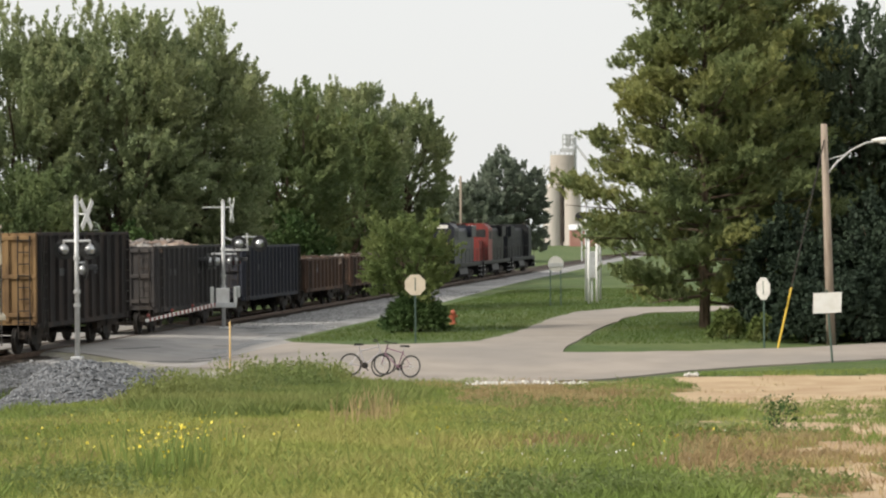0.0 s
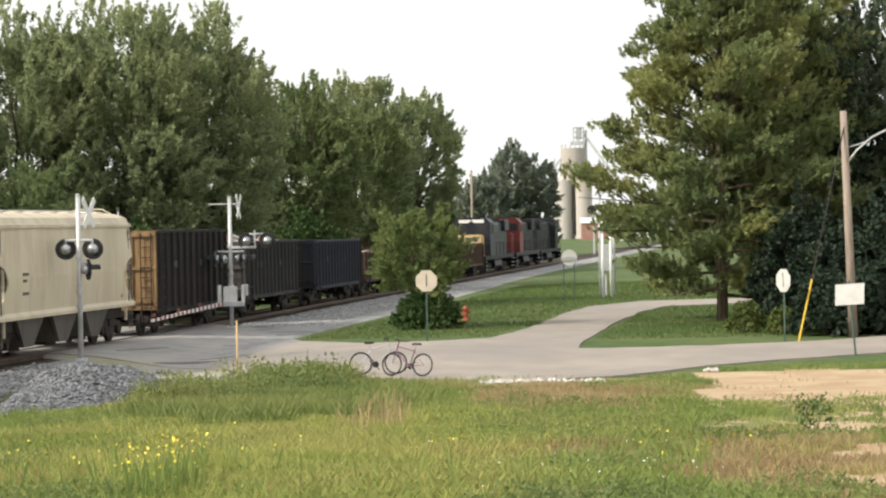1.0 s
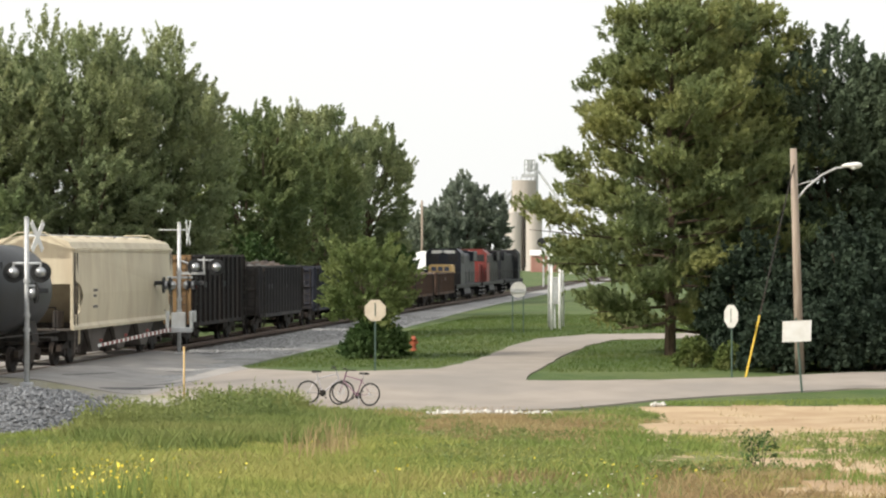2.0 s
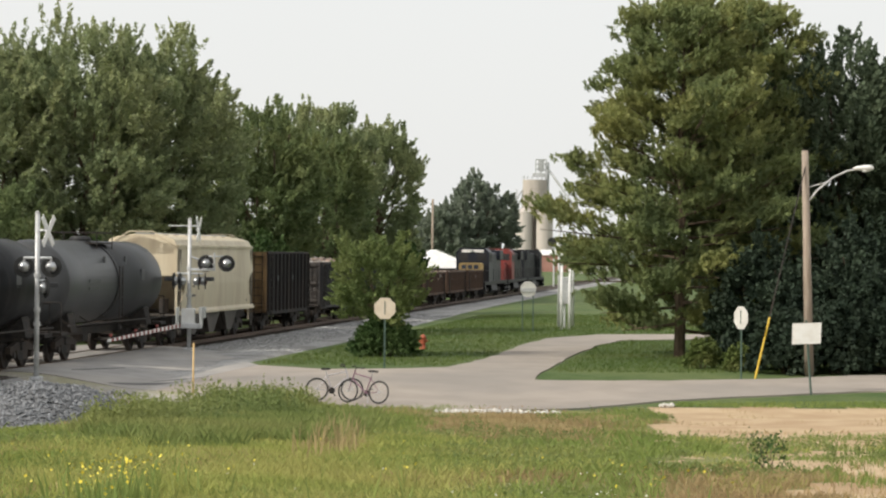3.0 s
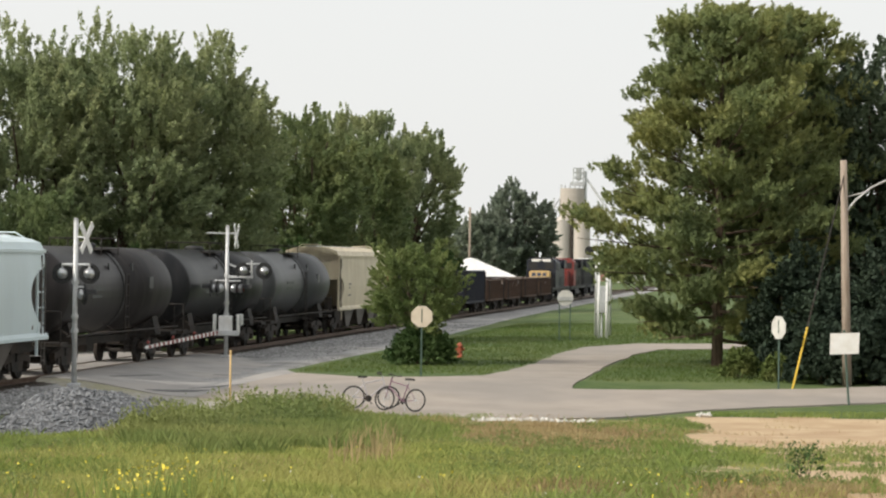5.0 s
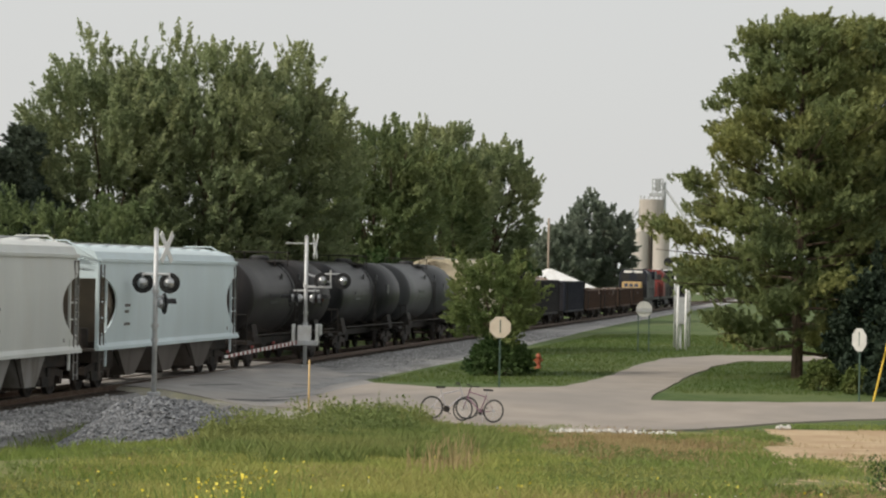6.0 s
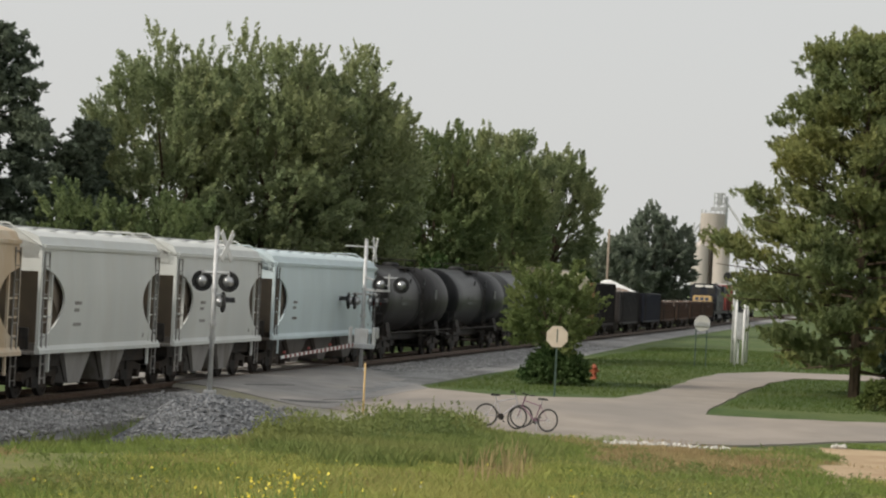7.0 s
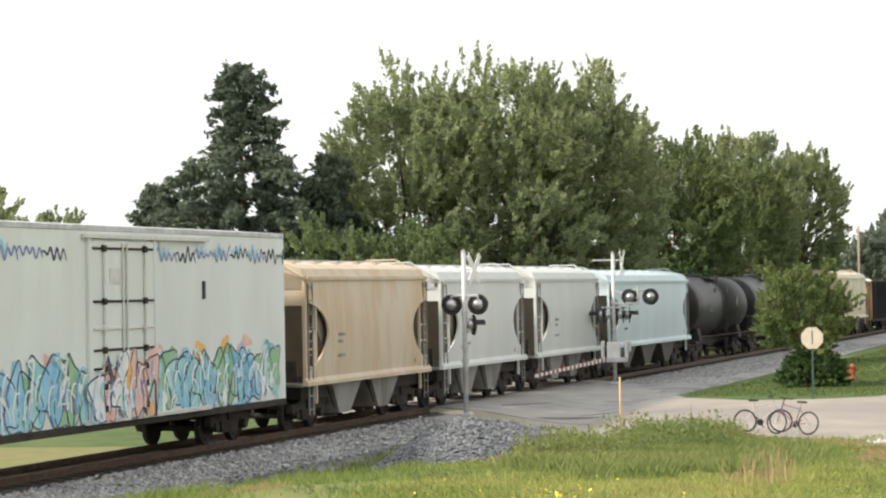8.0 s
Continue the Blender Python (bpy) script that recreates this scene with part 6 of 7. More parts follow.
def lamp_pole():
    x, y = 12.86, 75.1
    s = thing("street_lamp", pose(x, y, level(x, y), 0, -1.6, 0), "weathered wooden pole with a curved street lamp arm", "street lamp")
    bm = bmesh.new()
    rod(bm, (0, 0, -0.4), (0, 0, 7.7), 0.16, 0.115, 14)
    part("pole", bm, M_POLE, s, "weathered timber pole", True)
    bm = bmesh.new()
    pts = [(0.1, -0.03, 6.0), (0.4, -0.05, 6.35), (0.9, -0.1, 6.75), (1.4, -0.14, 6.98), (1.75, -0.18, 7.02)]
    for p, q in zip(pts, pts[1:]):
        rod(bm, p, q, 0.035, seg=8)
    rod(bm, (0.1, 0, 6.45), (0.75, -0.08, 6.62), 0.02, seg=6)
    part("lamp_arm", bm, M_STEEL, s)
    bm = bmesh.new()
    lathe(bm, [(-0.3, 0.05), (-0.2, 0.1), (0.0, 0.15), (0.2, 0.15), (0.3, 0.06)], "x", 14)
    bm.transform(pose(1.95, -0.2, 7.06) @ Matrix.Diagonal((1.15, 1, 0.7, 1)))
    head = part("lamp_head", bm, M_WHITE, s, "pale grey lamp head", True)
    bm = bmesh.new()
    lathe(bm, [(-0.08, 0.03), (-0.05, 0.11), (0, 0.13)], "z", 14, (2.0, -0.2, 6.99))
    part("lamp_globe", bm, M_LAMPGLASS, head, "", True)
    # guy wire with its yellow guard
    g = thing("guy_wire", pose(0, 0, 0), "steel guy wire with a yellow plastic guard", "guy wire")
    foot, top = Vector((10.75, 73.4, level(10.75, 73.4))), Vector((12.7, 75.05, 7.2))
    bm = bmesh.new()
    rod(bm, foot, top, 0.022, seg=6)
    part("wire", bm, M_DARKSTEEL, g)
    bm = bmesh.new()
    d = (top - foot).normalized()
    rod(bm, foot, foot + d * 2.2, 0.036, 0.034, 10)
    part("guard", bm, M_YELLOW, g, "yellow plastic guard")


lamp_pole()


def simple_post(name, x, y, h, r, mat, label, category="post", z=None):
    s = thing(name, pose(x, y, level(x, y) if z is None else z), label, category)
    bm = bmesh.new()
    rod(bm, (0, 0, -0.3), (0, 0, h), r, r * 0.92, 12)
    part("shaft", bm, mat, s, "", True)
    bm = bmesh.new()
    rod(bm, (0, 0, h), (0, 0, h + 0.05), r * 0.95, r * 0.4, 12)
    part("cap", bm, mat, s)
    return s


simple_post("marker_post", -7.32, 67.6, 1.62, 0.032, M_ORANGE, "faded orange marker post in the verge")
simple_post("white_post", 6.95, 119, 3.6, 0.075, M_WHITE, "white painted post beside the lane")
simple_post("white_post", 7.45, 120, 3.3, 0.075, M_WHITE, "white painted post beside the lane")
simple_post("grey_pole", 7.1, 124, 6.2, 0.09, M_STEEL, "thin grey pole beyond the lawn", "pole")
simple_post("grey_pole", 7.95, 125, 5.6, 0.08, M_STEEL, "thin grey pole beyond the lawn", "pole")
cab = thing("equipment_cabinet", pose(7.3, 122, 1.2), "grey metal equipment box on a post", "cabinet")
bm = bmesh.new()
box(bm, -0.28, 0.28, -0.2, 0.2, 0, 1.5, 0.03)
part("case", bm, M_STEEL, cab)
bm = bmesh.new()
rod(bm, (0, 0, -1.6), (0, 0, 0), 0.06, seg=8)
part("stand", bm, M_STEEL, cab)


def back_sign():
    x, y = 5.0, 115.5
    s = thing("two_post_sign", pose(x, y, level(x, y)), "grey sign seen from behind on two thin green posts", "road sign")
    for dx in (-0.3, 0.26):
        bm = bmesh.new()
        rod(bm, (dx, 0, -0.2), (dx, 0, 2.35), 0.03, seg=8)
        part("post", bm, M_GREENPOST, s)
    bm = bmesh.new()
    k = 20
    prism(bm, [(0.42 * math.cos(2 * math.pi * i / k), 2.25 + 0.42 * math.sin(2 * math.pi * i / k)) for i in range(k)], -0.05, -0.03, "y")
    part("sign_back", bm, M_SIGNBACK, s)
    bm = bmesh.new()
    box(bm, -0.4, 0.4, -0.1, -0.05, 2.1, 2.3)
    part("cross_rail", bm, M_STEEL, s)


back_sign()


def hydrant():
    x, y = -0.4, 93.5
    s = thing("fire_hydrant", pose(x, y, level(x, y)), "small red fire hydrant on the lawn", "fire hydrant")
    bm = bmesh.new()
    lathe(bm, [(-0.05, 0.16), (0.06, 0.16), (0.07, 0.11), (0.42, 0.11), (0.44, 0.14), (0.5, 0.14), (0.58, 0.09), (0.64, 0.03)], "z", 16)
    part("barrel", bm, M_HYDRANT, s, "", True)
    for e in (-1, 1):
        bm = bmesh.new()
        rod(bm, (e * 0.08, 0, 0.36), (e * 0.2, 0, 0.36), 0.06, seg=10)
        part("outlet", bm, M_HYDRANT, s)
    bm = bmesh.new()
    rod(bm, (0, -0.08, 0.34), (0, -0.2, 0.34), 0.075, seg=10)
    part("front_outlet", bm, M_HYDRANT, s)


hydrant()


# ---- bicycles
def bicycle(x, y, turn, lean, tint, label, flip=1):
    b = thing("bicycle", pose(x, y, road_level(x, y) + 0.01, lean, 0, turn), label, "bicycle", "parked bicycles")
    R = 0.345
    rear, front = (-0.52 * flip, 0, R), (0.53 * flip, 0, R)
    for nm, c in (("rear_wheel", rear), ("front_wheel", front)):
        bm = bmesh.new()
        seg, sub = 28, 6
        ring = []
        for i in range(seg):
            a = 2 * math.pi * i / seg
            ring.append([bm.verts.new((c[0] + (R - 0.026 + 0.026 * math.cos(t)) * math.cos(a), 0.026 * math.sin(t), c[2] + (R - 0.026 + 0.026 * math.cos(t)) * math.sin(a)))
                         for t in [2 * math.pi * j / sub for j in range(sub)]])
        for i in range(seg):
            for j in range(sub):
                bm.faces.new((ring[i][j], ring[(i + 1) % seg][j], ring[(i + 1) % seg][(j + 1) % sub], ring[i][(j + 1) % sub]))
        wh = part(nm, bm, M_RUBBER, b, "black tyre")
        bm = bmesh.new()
        for i in range(14):
            a = 2 * math.pi * i / 14
            rod(bm, (c[0], 0.025 * (-1) ** i, c[2]), (c[0] + (R - 0.04) * math.cos(a), 0, c[2] + (R - 0.04) * math.sin(a)), 0.003, seg=4, caps=False)
        rod(bm, (c[0], -0.05, c[2]), (c[0], 0.05, c[2]), 0.025, seg=8)
        part("spokes", bm, M_CHROME, wh)
    f = flip
    bb, seat, head, lowh = (-0.08 * f, 0, 0.3), (-0.24 * f, 0, 0.82), (0.36 * f, 0, 0.88), (0.4 * f, 0, 0.72)
    for nm, p, q, r in (("down_tube", bb, lowh, 0.02), ("top_tube", (-0.22 * f, 0, 0.75), head, 0.017), ("seat_tube", bb, seat, 0.018),
                        ("chain_stay", bb, rear, 0.012), ("seat_stay", (-0.22 * f, 0, 0.75), rear, 0.011), ("head_tube", lowh, (0.33 * f, 0, 0.98), 0.022), ("fork", lowh, front, 0.014)):
        bm = bmesh.new()
        rod(bm, p, q, r, seg=8)
        part(nm, bm, tint, b)
    bm = bmesh.new()
    rod(bm, (0.33 * f, 0, 0.98), (0.3 * f, 0, 1.05), 0.014, seg=8)
    rod(bm, (0.3 * f, -0.28, 1.06), (0.3 * f, 0.28, 1.06), 0.013, seg=8)
    for s in (-1, 1):
        rod(bm, (0.3 * f, s * 0.28, 1.06), (0.18 * f, s * 0.3, 1.07), 0.017, seg=8)
    part("handlebar", bm, M_BLACK, b)
    bm = bmesh.new()
    rod(bm, seat, (-0.26 * f, 0, 0.93), 0.013, seg=8)
    part("seat_post", bm, M_CHROME, b)
    bm = bmesh.new()
    prism(bm, [(-0.4 * f, -0.09), (-0.4 * f, 0.09), (-0.25 * f, 0.06), (-0.12 * f, 0.02), (-0.12 * f, -0.02), (-0.25 * f, -0.06)], 0.93, 0.98, "z")
    part("saddle", bm, M_BLACK, b)
    bm = bmesh.new()
    lathe(bm, [(-0.06, 0.1), (-0.05, 0.1)], "y", 18, bb)
    for s in (-1, 1):
        rod(bm, (bb[0], s * 0.07, bb[2]), (bb[0] + 0.1 * s, s * 0.08, bb[2] - 0.13 * s), 0.012, seg=6)
        box(bm, bb[0] + 0.1 * s - 0.04, bb[0] + 0.1 * s + 0.04, s * 0.08, s * 0.17, bb[2] - 0.13 * s - 0.01, bb[2] - 0.13 * s + 0.01)
    part("crankset", bm, M_DARKSTEEL, b)
    bm = bmesh.new()
    rod(bm, (-0.15 * f, 0.03, 0.28), (-0.3 * f, 0.22, 0.0), 0.01, seg=6)
    part("kickstand", bm, M_CHROME, b)


BIKE_GREY = surface("silver_bike_paint", (0.42, 0.4, 0.42), (0.5, 0.47, 0.5), 5, 0.4, 0.3)
BIKE_PURPLE = surface("plum_bike_paint", (0.16, 0.08, 0.12), (0.22, 0.12, 0.17), 5, 0.4, 0.1)
bicycle(-2.92, 66.0, 4, -8, BIKE_GREY, "silver bicycle parked at the edge of the road")
bicycle(-2.05, 65.3, 152, 8, BIKE_PURPLE, "dark plum bicycle parked at the edge of the road")


# ---- distant buildings
def shed():
    s = thing("white_roofed_shed", pose(0.3, 226, -0.2, 0, 0, 10), "low shed with a bright white metal hip roof", "shed")
    w, d, e, r = 3.3, 4.5, 2.7, 4.55
    bm = bmesh.new()
    box(bm, -w, w, -d, d, -0.3, e)
    part("wall", bm, P_TANKGREY, s, "blue-grey wall")
    bm = bmesh.new()
    v = [bm.verts.new(p) for p in ((-w - 0.4, -d - 0.4, e), (w + 0.4, -d - 0.4, e), (w + 0.4, d + 0.4, e), (-w - 0.4, d + 0.4, e), (-0.3, -1.5, r), (-0.3, 1.5, r))]
    for f in ((0, 1, 4), (1, 2, 5, 4), (2, 3, 5), (3, 0, 4, 5), (3, 2, 1, 0)):
        bm.faces.new([v[i] for i in f])
    part("roof", bm, M_WHITE, s, "white metal roof")
    bm = bmesh.new()
    box(bm, -0.8, 0.6, -d - 0.03, -d + 0.05, 0.2, 2.2, 0.02)
    part("door", bm, M_SIGNBACK, s)


shed()


def elevator():
    s = thing("grain_elevator", pose(27.5, 600, -0.3), "tall pale concrete grain silo with a steel headhouse", "grain elevator")

    def cyl(name, x, y, r, z0, z1, mat, label="", cone=0.0):
        bm = bmesh.new()
        lathe(bm, [(z0, r), (z1, r)] + ([(z1 + cone, r * 0.15)] if cone else []), "z", 32, (x, y, 0))
        return part(name, bm, mat, s, label, False)

    def steel(name, a, b, r):
        bm = bmesh.new()
        rod(bm, a, b, r, seg=6)
        part(name, bm, M_STEEL, s)

    cyl("main_silo", 0, 0, 3.3, 0, 24.6, M_CONCRETE, "tall concrete silo")
    cyl("white_bin", -3.0, -5, 2.5, 0, 15.8, M_BIN, "white steel bin", 1.2)
    cyl("white_bin", 2.3, -6, 2.4, 0, 15.2, M_BIN, "white steel bin", 1.2)
    for k in range(9):                         # caged stair tower and roof railing
        steel("stair_flight", (-4.9, -1 + 0.9 * (k % 2), 2.3 * k + 1), (-3.6, -0.1 - 0.9 * (k % 2), 2.3 * k + 3.2), 0.2)
    for dx, dy in ((-5.0, -1), (-3.5, -1), (-5.0, 0.4)):
        steel("tower_post", (dx, dy, 0), (dx, dy, 22.0), 0.16)
    for k in range(14):
        a = 2 * math.pi * k / 14
        steel("roof_rail_post", (3.2 * math.cos(a), 3.2 * math.sin(a), 24.5), (3.2 * math.cos(a), 3.2 * math.sin(a), 25.7), 0.09)
    for k in range(7):
        bm = bmesh.new()
        lathe(bm, [(3 + 3.2 * k, 3.31), (3.1 + 3.2 * k, 3.36), (3.3 + 3.2 * k, 3.36), (3.4 + 3.2 * k, 3.31)], "z", 32)
        part("silo_hoop", bm, M_CONCRETE, s)

    bm = bmesh.new()
    box(bm, -0.6, 3.2, -1.5, 1.5, 25.5, 26.4)
    part("headhouse_base", bm, M_STEEL, s)
    for x in (0.2, 1.6, 3.0):
        for y in (-1.3, 1.3):
            steel("headhouse_post", (x, y, 25.5), (x, y, 30.2), 0.12)
    for z in (27.5, 29.0, 30.2):
        for y in (-1.3, 1.3):
            steel("headhouse_rail", (0.2, y, z), (3.0, y, z), 0.1)
            steel("headhouse_brace", (0.2, y, z - 1.4), (3.0, y, z), 0.08)
    bm = bmesh.new()
    box(bm, 0.9, 2.4, -1.2, 1.2, 27.0, 30.0)
    part("headhouse", bm, M_STEEL, s, "steel headhouse box")
    bm = bmesh.new()
    box(bm, 3.3, 3.9, -0.5, 0.5, 0, 29.5)
    part("elevator_leg", bm, M_STEEL, s)
    bm = bmesh.new()
    rod(bm, (3.0, 0, 28.5), (13, -4, 14), 0.35, seg=8)
    part("grain_spout", bm, M_STEEL, s)
    bm = bmesh.new()
    rod(bm, (-0.2, -7.0, 1), (-0.2, -7.0, 19), 0.35, seg=8)
    part("drain_pipe", bm, M_DARKSTEEL, s)
    b = thing("brick_shed", pose(32.0, 560, -0.3), "low red shed at the foot of the silos", "shed")
    bm = bmesh.new()
    box(bm, -4.5, 3.0, -3, 3, 0, 4.2)
    part("wall", bm, P_DULLRED, b, "faded red wall")
    bm = bmesh.new()
    prism(bm, [(-3.4, 4.2), (3.4, 4.2), (0, 5.6)], -4.8, 3.3, "x")
    part("roof", bm, M_WHITE, b)
    b = thing("white_shed", pose(36.5, 500, -0.3), "low white shed far down the line", "shed")
    bm = bmesh.new()
    box(bm, -3, 3, -3, 3, 0, 2.8)
    part("wall", bm, M_WHITE, b)
    bm = bmesh.new()
    prism(bm, [(-3.4, 2.8), (3.4, 2.8), (0, 4.0)], -3.3, 3.3, "x")
    part("roof", bm, M_STEEL, b)


elevator()
simple_post("utility_pole", -0.1, 250, 10.4, 0.14, M_POLE, "bare wooden utility pole beyond the trees", "utility pole")


def line_signal():
    s = thing("railway_signal", pose(15.6, 285, -0.3), "railway line signal with a round black head on a mast", "railway signal")
    bm = bmesh.new()
    rod(bm, (0, 0, 0), (0, 0, 6.2), 0.12, seg=10)
    part("mast", bm, M_STEEL, s)
    bm = bmesh.new()
    lathe(bm, [(-0.1, 0.6), (0.1, 0.6)], "y", 20, (-0.25, -0.2, 5.9))
    part("signal_head", bm, M_BLACK, s, "round black signal head")
    bm = bmesh.new()
    rod(bm, (-0.25, -0.2, 5.9), (0, 0, 5.9), 0.06, seg=6)
    part("head_bracket", bm, M_STEEL, s)


line_signal()


# ---- far woods along the horizon
def far_woods():
    rng = np.random.default_rng(77)
    c = []
    for k in range(520):
        a = rng.uniform(-1.25, 1.25)
        d = rng.uniform(640, 900)
        x, y = d * math.sin(a), d * math.cos(a)
        s, l = track_coords(x, y)
        if abs(l) < 12 or 0.02 < a < 0.075:
            continue
        h = rng.uniform(7, 13)
        n = 70
        q = unit(rng.normal(0, 1, (n, 3))) * np.array((5, 5, h * 0.5)) * rng.uniform(0.6, 1, (n, 1))
        c.append(q + np.array((x, y, h * 0.5)))
    p = np.concatenate(c)
    k = len(p)
    u = unit(rng.normal(0, 1, (k, 3)))
    v = unit(np.cross(u, rng.normal(0, 1, (k, 3))))
    s = rng.uniform(0.8, 1.8, (k, 1))
    q = np.stack([p - u * s, p + v * s * 0.7, p + u * s, p - v * s * 0.7], 1).reshape(-1, 3)
    q[:, 2] = np.maximum(q[:, 2], -0.1)
    tagged(raw_mesh("far_woods", q, 4, M_LEAF_FAR), "distant woods along the horizon, haze in their leaf colour", "woods", kind="stuff")


far_woods()


# ---- meadow grass, weeds and flowers
def blades(name, spots, height, width, mat, label, seed, lean=0.35):
    """Grass: one bent blade of two triangles' worth at each spot."""
    rng = np.random.default_rng(seed)
    p = np.array(spots)
    n = len(p)
    a = rng.uniform(0, 6.283, n)
    u = np.stack([np.cos(a), np.sin(a), 0 * a], 1)
    h = height * rng.uniform(0.45, 1.25, (n, 1))
    b = rng.uniform(0, 6.283, n)
    tilt = np.stack([np.cos(b), np.sin(b), 0 * b], 1) * rng.uniform(0, lean, (n, 1)) * h
    w = width * rng.uniform(0.6, 1.4, (n, 1))
    up = np.array((0, 0, 1.0))
    q = np.stack([p - u * w, p + u * w, p + u * w * 0.6 + up * h * 0.6 + tilt * 0.4, p + up * h + tilt], 1).reshape(-1, 3)
    return tagged(raw_mesh(name, q, 4, mat), label, "grass", kind="stuff")


def meadow_spots(n, rule, seed, y0=17, y1=64.5):
    rng = random.Random(seed)
    out = []
    tries = 0
    while len(out) < n and tries < n * 30:
        tries += 1
        y = y0 + (y1 - y0) * rng.random() ** 1.15
        x = rng.uniform(-0.47 * y - 1, 0.28 * y + 1.5)
        s, l = track_coords(x, y)
        if l < (3.5 if s < 64 else 6.3) or heap_z(x, y) > 0.08 or (l < 7.2 and rng.random() < 0.7) or not rule(x, y, rng):
            continue
        out.append((x, y, rough_level(x, y) - 0.01))
    return out


def n2(x, y, f, o):
    return noise.noise((x * f, y * f * 0.6, o))


def weeds_zone(x, y):
    """The lush bank of weeds between the meadow and the crossing, thinning out downhill."""
    e1 = ((x + 5.2) / 2.2) ** 2 + ((y - 60.5) / 4.5) ** 2
    e2 = ((x + 6.3) / 1.5) ** 2 + ((y - 47) / 4.0) ** 2
    e3 = ((x + 4.9) / 2.6) ** 2 + ((y - 53) / 8) ** 2
    return max(1 - e1, 0.65 - e2, 0.4 - 0.4 * e3)


def bank_zone(x, y):
    """Rank grass on the slope below the weeds."""
    return 1 - ((x + 4.2) / 3.4) ** 2 - ((y - 50) / 14) ** 2


def dry_zone(x, y):
    brown = 1 - ((x - 2.2) / 2.9) ** 2 - ((y - 53) / 12) ** 2
    stems = 0.8 - ((x + 1.7) / 0.75) ** 2 - ((y - 39) / 10) ** 2
    worn = 1 - ((x - 5.0) / 3.2) ** 2 - ((y - 25) / 8) ** 2
    return max(brown, stems, worn)


def yellow_zone(x, y):
    return 1 - ((x + 2.6) / 3.4) ** 2 - ((y - 31) / 12) ** 2


def green_zone(x, y):
    """The fresh green patch in the middle of the meadow."""
    return 1 - ((x - 1.6) / 2.5) ** 2 - ((y - 33) / 10) ** 2


blades("meadow_grass", meadow_spots(80000, lambda x, y, r: not dirt_here(x, y) and n2(x, y, 0.35, 1) + 0.6 * yellow_zone(x, y) - 0.9 * max(dry_zone(x, y), 0) > r.uniform(-0.7, 0.35), 1), 0.15, 0.006, M_BLADE, "yellow-green meadow grass", 1, 0.8)
blades("green_grass", meadow_spots(75000, lambda x, y, r: not dirt_here(x, y) and n2(x, y, 0.4, 5) + 0.5 * max(green_zone(x, y), 0) - 0.6 * max(dry_zone(x, y), 0) - 0.25 * max(yellow_zone(x, y), 0) > r.uniform(-0.25, 0.25), 2), 0.15, 0.007, M_BLADE_GREEN, "lush green grass tufts", 2, 0.9)
blades("dry_grass", meadow_spots(60000, lambda x, y, r: (dry_zone(x, y) + 0.5 * n2(x, y, 0.9, 4) > r.uniform(0.0, 0.8) or n2(x, y, 0.5, 9) > r.uniform(0.15, 0.6)) and (not dirt_here(x, y) or r.random() < 0.12), 3), 0.12, 0.006, M_BLADE_DRY, "dry straw-coloured grass stems", 3, 0.8)
blades("bank_grass", meadow_spots(34000, lambda x, y, r: bank_zone(x, y) + 0.7 * n2(x, y, 0.8, 7) > r.uniform(0.05, 0.9), 32, 32, 65), 0.32, 0.009, M_BLADE_BANK, "rank green grass on the slope below the weeds", 32, 0.8)
blades("tall_stems", meadow_spots(900, lambda x, y, r: 0.8 - ((x + 1.7) / 0.75) ** 2 - ((y - 39) / 10) ** 2 > r.uniform(0, 0.8), 31), 0.5, 0.006, M_BLADE_DRY, "tall reddish dry seed stems in the meadow", 31, 0.25)
blades("verge_grass", meadow_spots(14000, lambda x, y, r: x > 3.6 and y < 46 and not dirt_here(x, y) and n2(x, y, 0.6, 8) > r.uniform(-0.2, 0.4), 8), 0.1, 0.008, M_BLADE, "short grass round the bare earth", 8)
blades("patch_grass", meadow_spots(9000, lambda x, y, r: dirt_here(x, y) and y < 46 and n2(x, y, 0.5, 3) > r.uniform(0.0, 0.4), 5), 0.1, 0.008, M_BLADE_GREEN, "sparse grass on the bare earth", 5)
blades("roadside_grass", [(x, y, level(x, y)) for x, y in [(r.uniform(7.2, 20), r.uniform(65.6, 69)) for r in [random.Random(k) for k in range(9000)]] if y < 66.6 + 0.12 * (x - 7)],
       0.1, 0.014, M_BLADE_GREEN, "green grass along the road's verge", 6)


def lawn_spots(n, seed):
    """Mown lawn on both sides of the lane, clear of the paving and the track."""
    rng = random.Random(seed)
    out = []
    while len(out) < n:
        y = rng.uniform(75, 150)
        x = rng.uniform(-8, 15)
        lane_l = np.interp(y, [78, 81.9, 88.2, 97.7, 106.5, 112], [0.4, 1.36, 2.59, 3.9, 5.6, 8.5]) - 0.2
        lane_r = np.interp(y, [72.3, 80, 89, 98, 104.5], [3.3, 4.4, 5.8, 7.2, 9.0]) + 0.2
        if track_coords(x, y)[1] < 6.9 or lane_l < x < (lane_r if y < 105 else 20 if y < 113.5 else lane_l):
            continue
        if (x <= lane_l and y < 79.5 - 0.35 * min(x + 3.8, 0.0) * 2) or (x >= lane_r and y < 76.2 + 0.15 * max(x - 9, 0)):
            continue
        out.append((x, y, level(x, y)))
    return out


blades("lawn_grass", lawn_spots(50000, 41), 0.1, 0.014, M_BLADE_LAWN, "short mown lawn grass", 41, 0.8)


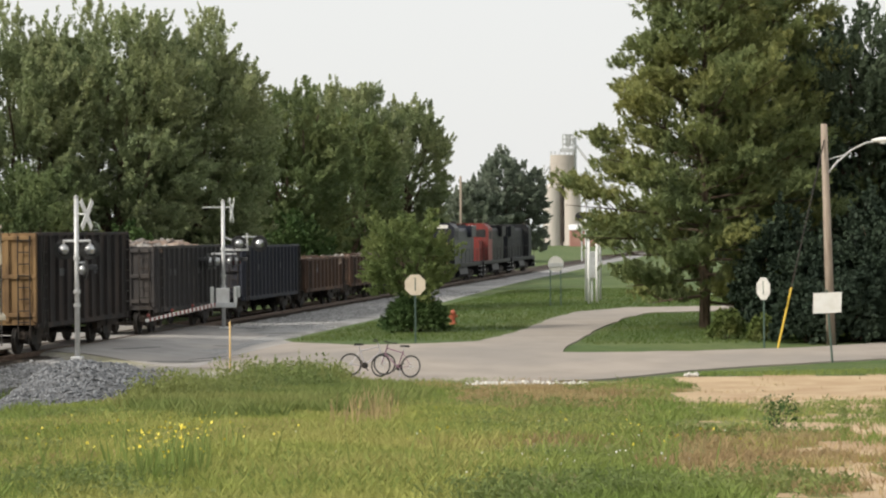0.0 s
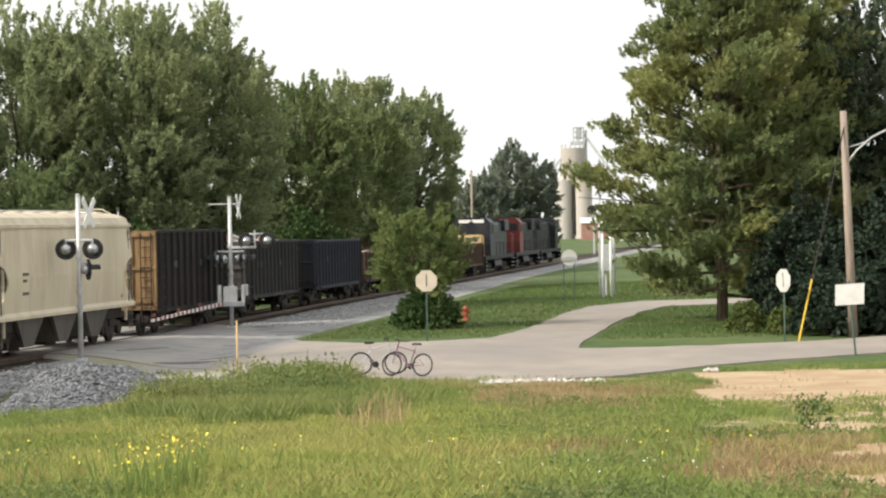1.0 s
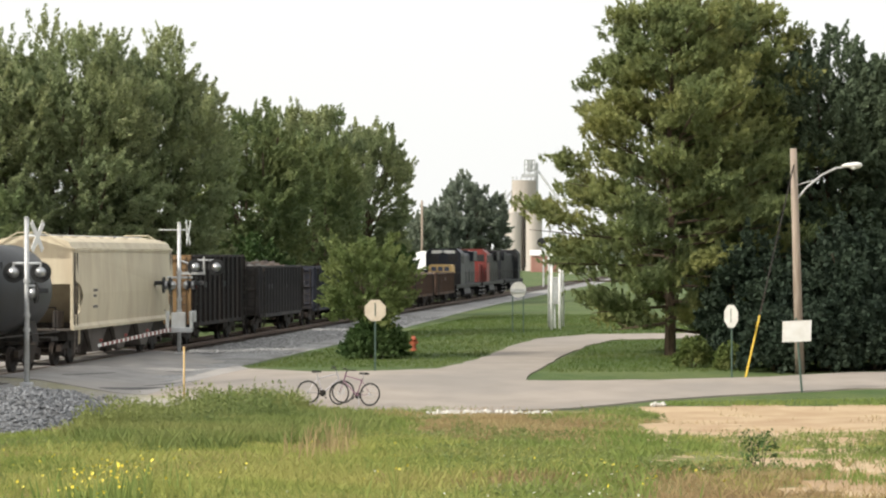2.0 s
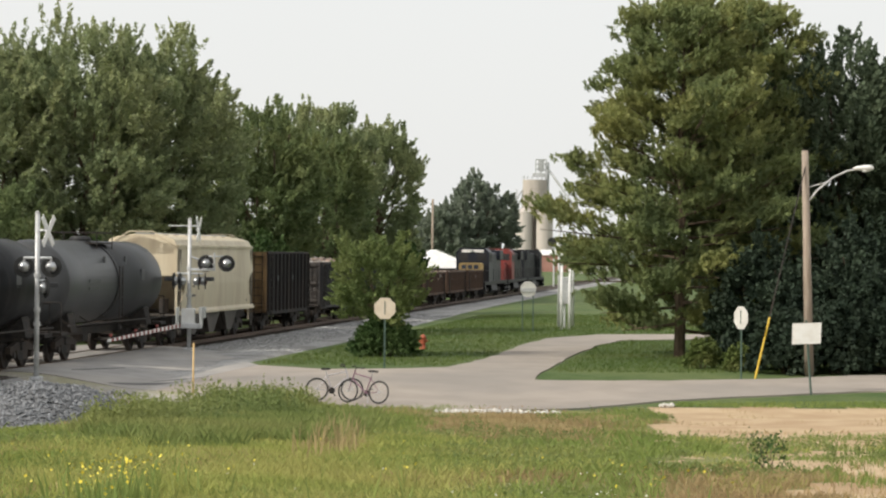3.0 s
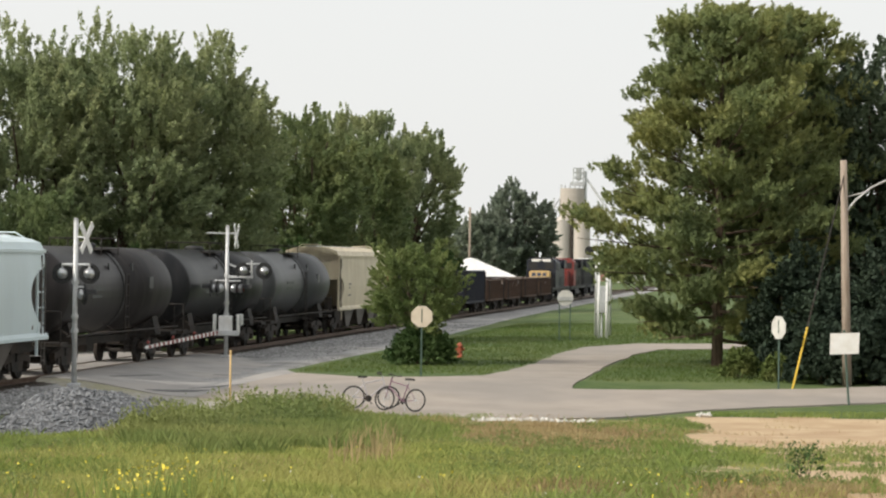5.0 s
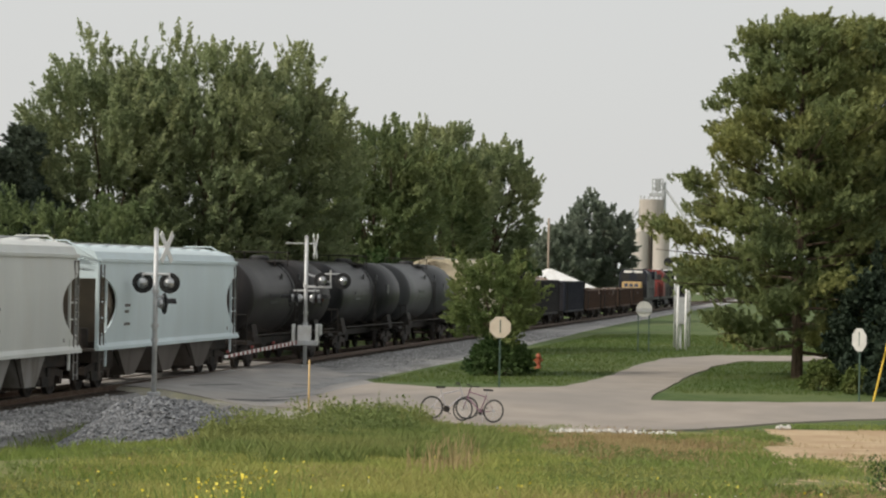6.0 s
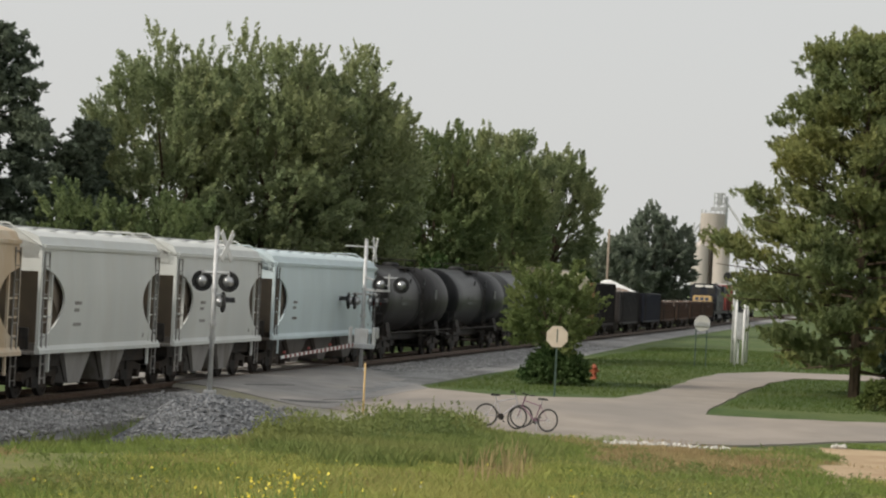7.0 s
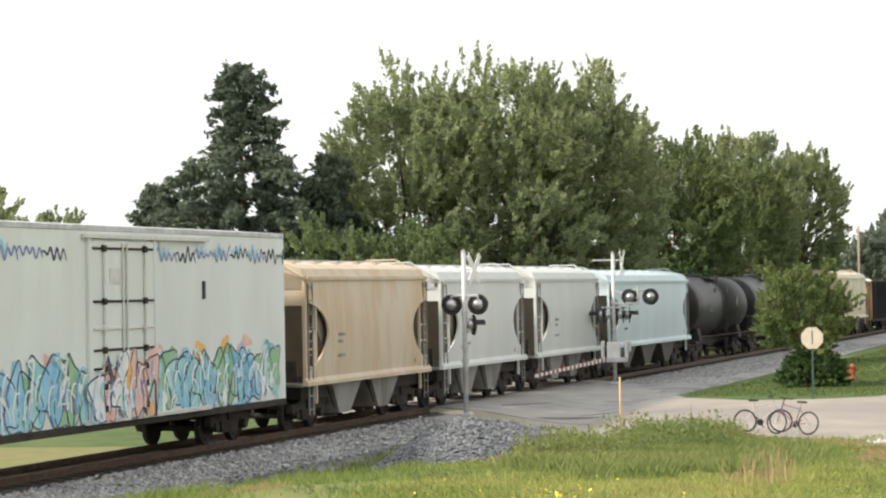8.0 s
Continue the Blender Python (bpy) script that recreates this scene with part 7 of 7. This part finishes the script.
def weed_stuff(name, spots, height, mat, label, seed, per=12, leaf=0.045, grade=None):
    rng = np.random.default_rng(seed)
    p = np.array(spots)
    n = len(p)
    d = unit(np.array((0, 0, 1.0)) + rng.normal(0, 0.38, (n, 3)))
    tall = 1.0 if grade is None else np.clip(np.array([grade(a, b) for a, b, _ in spots]), 0.15, 1.0)
    v = sprays(rng, p, d, height * tall * rng.uniform(0.4, 1.2, n), per, leaf, 0.05, slim=0.4)
    return tagged(raw_mesh(name, v, 4, mat), label, "weeds", kind="stuff")


weed_stuff("verge_weeds", meadow_spots(9000, lambda x, y, r: weeds_zone(x, y) > r.uniform(0, 0.5) and n2(x, y, 0.8, 2) > r.uniform(-0.5, 0.3), 4, 40, 66), 0.75, M_WEED, "tall lush weeds by the crossing", 4, grade=lambda x, y: 0.2 + 1.1 * weeds_zone(x, y) + 0.9 * n2(x, y, 0.7, 6))
weed_stuff("tall_verge_weeds", meadow_spots(900, lambda x, y, r: weeds_zone(x, y) > 0.25 and n2(x, y, 0.55, 8) > r.uniform(0.12, 0.3), 14, 44, 66), 0.95, M_WEED, "tallest weeds in clumps by the crossing", 14, 18, 0.05)
blades("heap_foot_grass", [p for p in meadow_spots(16000, lambda x, y, r: track_coords(x, y)[1] < 9.5 and (y < 47 or x < -11.5) and n2(x, y, 0.7, 3) > r.uniform(-0.3, 0.4), 33, 30, 66)], 0.3, 0.009, M_BLADE_GREEN, "rough grass round the foot of the gravel heap", 33, 0.7)
weed_stuff("meadow_weeds", meadow_spots(5200, lambda x, y, r: not dirt_here(x, y) and yellow_zone(x, y) < 0.3 and n2(x, y, 0.4, 12) > r.uniform(0.05, 0.35), 9, 18, 60), 0.2, M_WEED, "leafy green weeds in the meadow", 9, 12, 0.03)
weed_stuff("patch_weeds", meadow_spots(700, lambda x, y, r: dirt_here(x, y) and 34 < y < 44 and n2(x, y, 0.6, 12) > r.uniform(-0.2, 0.35), 10, 30, 46), 0.25, M_WEED, "scrubby weeds along the bare earth", 10, 12, 0.03)


def flowers(name, spots, mat, size, label, seed, z=(0.3, 0.6)):
    rng = np.random.default_rng(seed)
    p = np.array(spots)
    n = len(p)
    p[:, 2] += rng.uniform(*z, n)
    u = unit(rng.normal(0, 1, (n, 3)) * np.array((1, 1, 0.4)))
    v = unit(np.cross(u, rng.normal(0, 1, (n, 3))))
    s = size * rng.uniform(0.6, 1.3, (n, 1))
    q = np.stack([p - u * s, p + v * s, p + u * s, p - v * s], 1).reshape(-1, 3)
    return tagged(raw_mesh(name, q, 4, mat), label, "flowers", kind="stuff")


def clustered(cx, cy, rx, ry, n, seed):
    r = random.Random(seed)
    return [(x, y, level(x, y)) for x, y in [(cx + r.gauss(0, rx), cy + r.gauss(0, ry)) for _ in range(n)]]


yel = clustered(-3.15, 21.6, 0.22, 0.8, 110, 1) + clustered(-2.9, 25, 0.3, 1.6, 26, 2) + clustered(-4.4, 23.5, 0.6, 2, 26, 3) + clustered(2.2, 22.5, 0.5, 0.8, 16, 4) + clustered(-1.0, 24, 1.5, 2.0, 20, 6)
flowers("yellow_flowers", yel, M_FLOWER, 0.017, "small yellow wildflowers in the meadow", 1)
blades("flower_stems", [(x, y, z) for x, y, z in yel for _ in range(3)], 0.42, 0.004, M_BLADE_GREEN, "thin green flower stems", 7, 0.3)
flowers("white_flowers", clustered(1.4, 22.5, 0.8, 1.2, 30, 7) + clustered(0.3, 26, 2.5, 3, 14, 8), M_FLOWER_W, 0.014, "small white clover heads in the grass", 2, (0.1, 0.25))
shrub(4.75, 31.2, 0.75, 0.33, 80, "spindly brown-green weed on the bare earth", M_LEAF_SHRUB, 26, 12, 0.03, name="tall_weed")


# ---- what moves: the train, slowing slightly, and its wheels
def gone(t):
    return 13.2 * t - 0.055 * t * t


def motions():
    for car, s in TRAIN:
        rows = []
        for k in range(17):
            p = on_track(s + gone(k / 2))
            rows.append((k / 2, pose(p.x, p.y, 0, 0, 0, TRACK_TURN)))
        walk(car, rows)
    for ws in WHEELS:
        base = ws.matrix_basis.translation.copy()
        walk(ws, [(k / 30, Matrix.Translation(base) @ pose(0, 0, 0, 0, math.degrees(gone(k / 30) / 0.43) % 360, 0)) for k in range(241)])


motions()
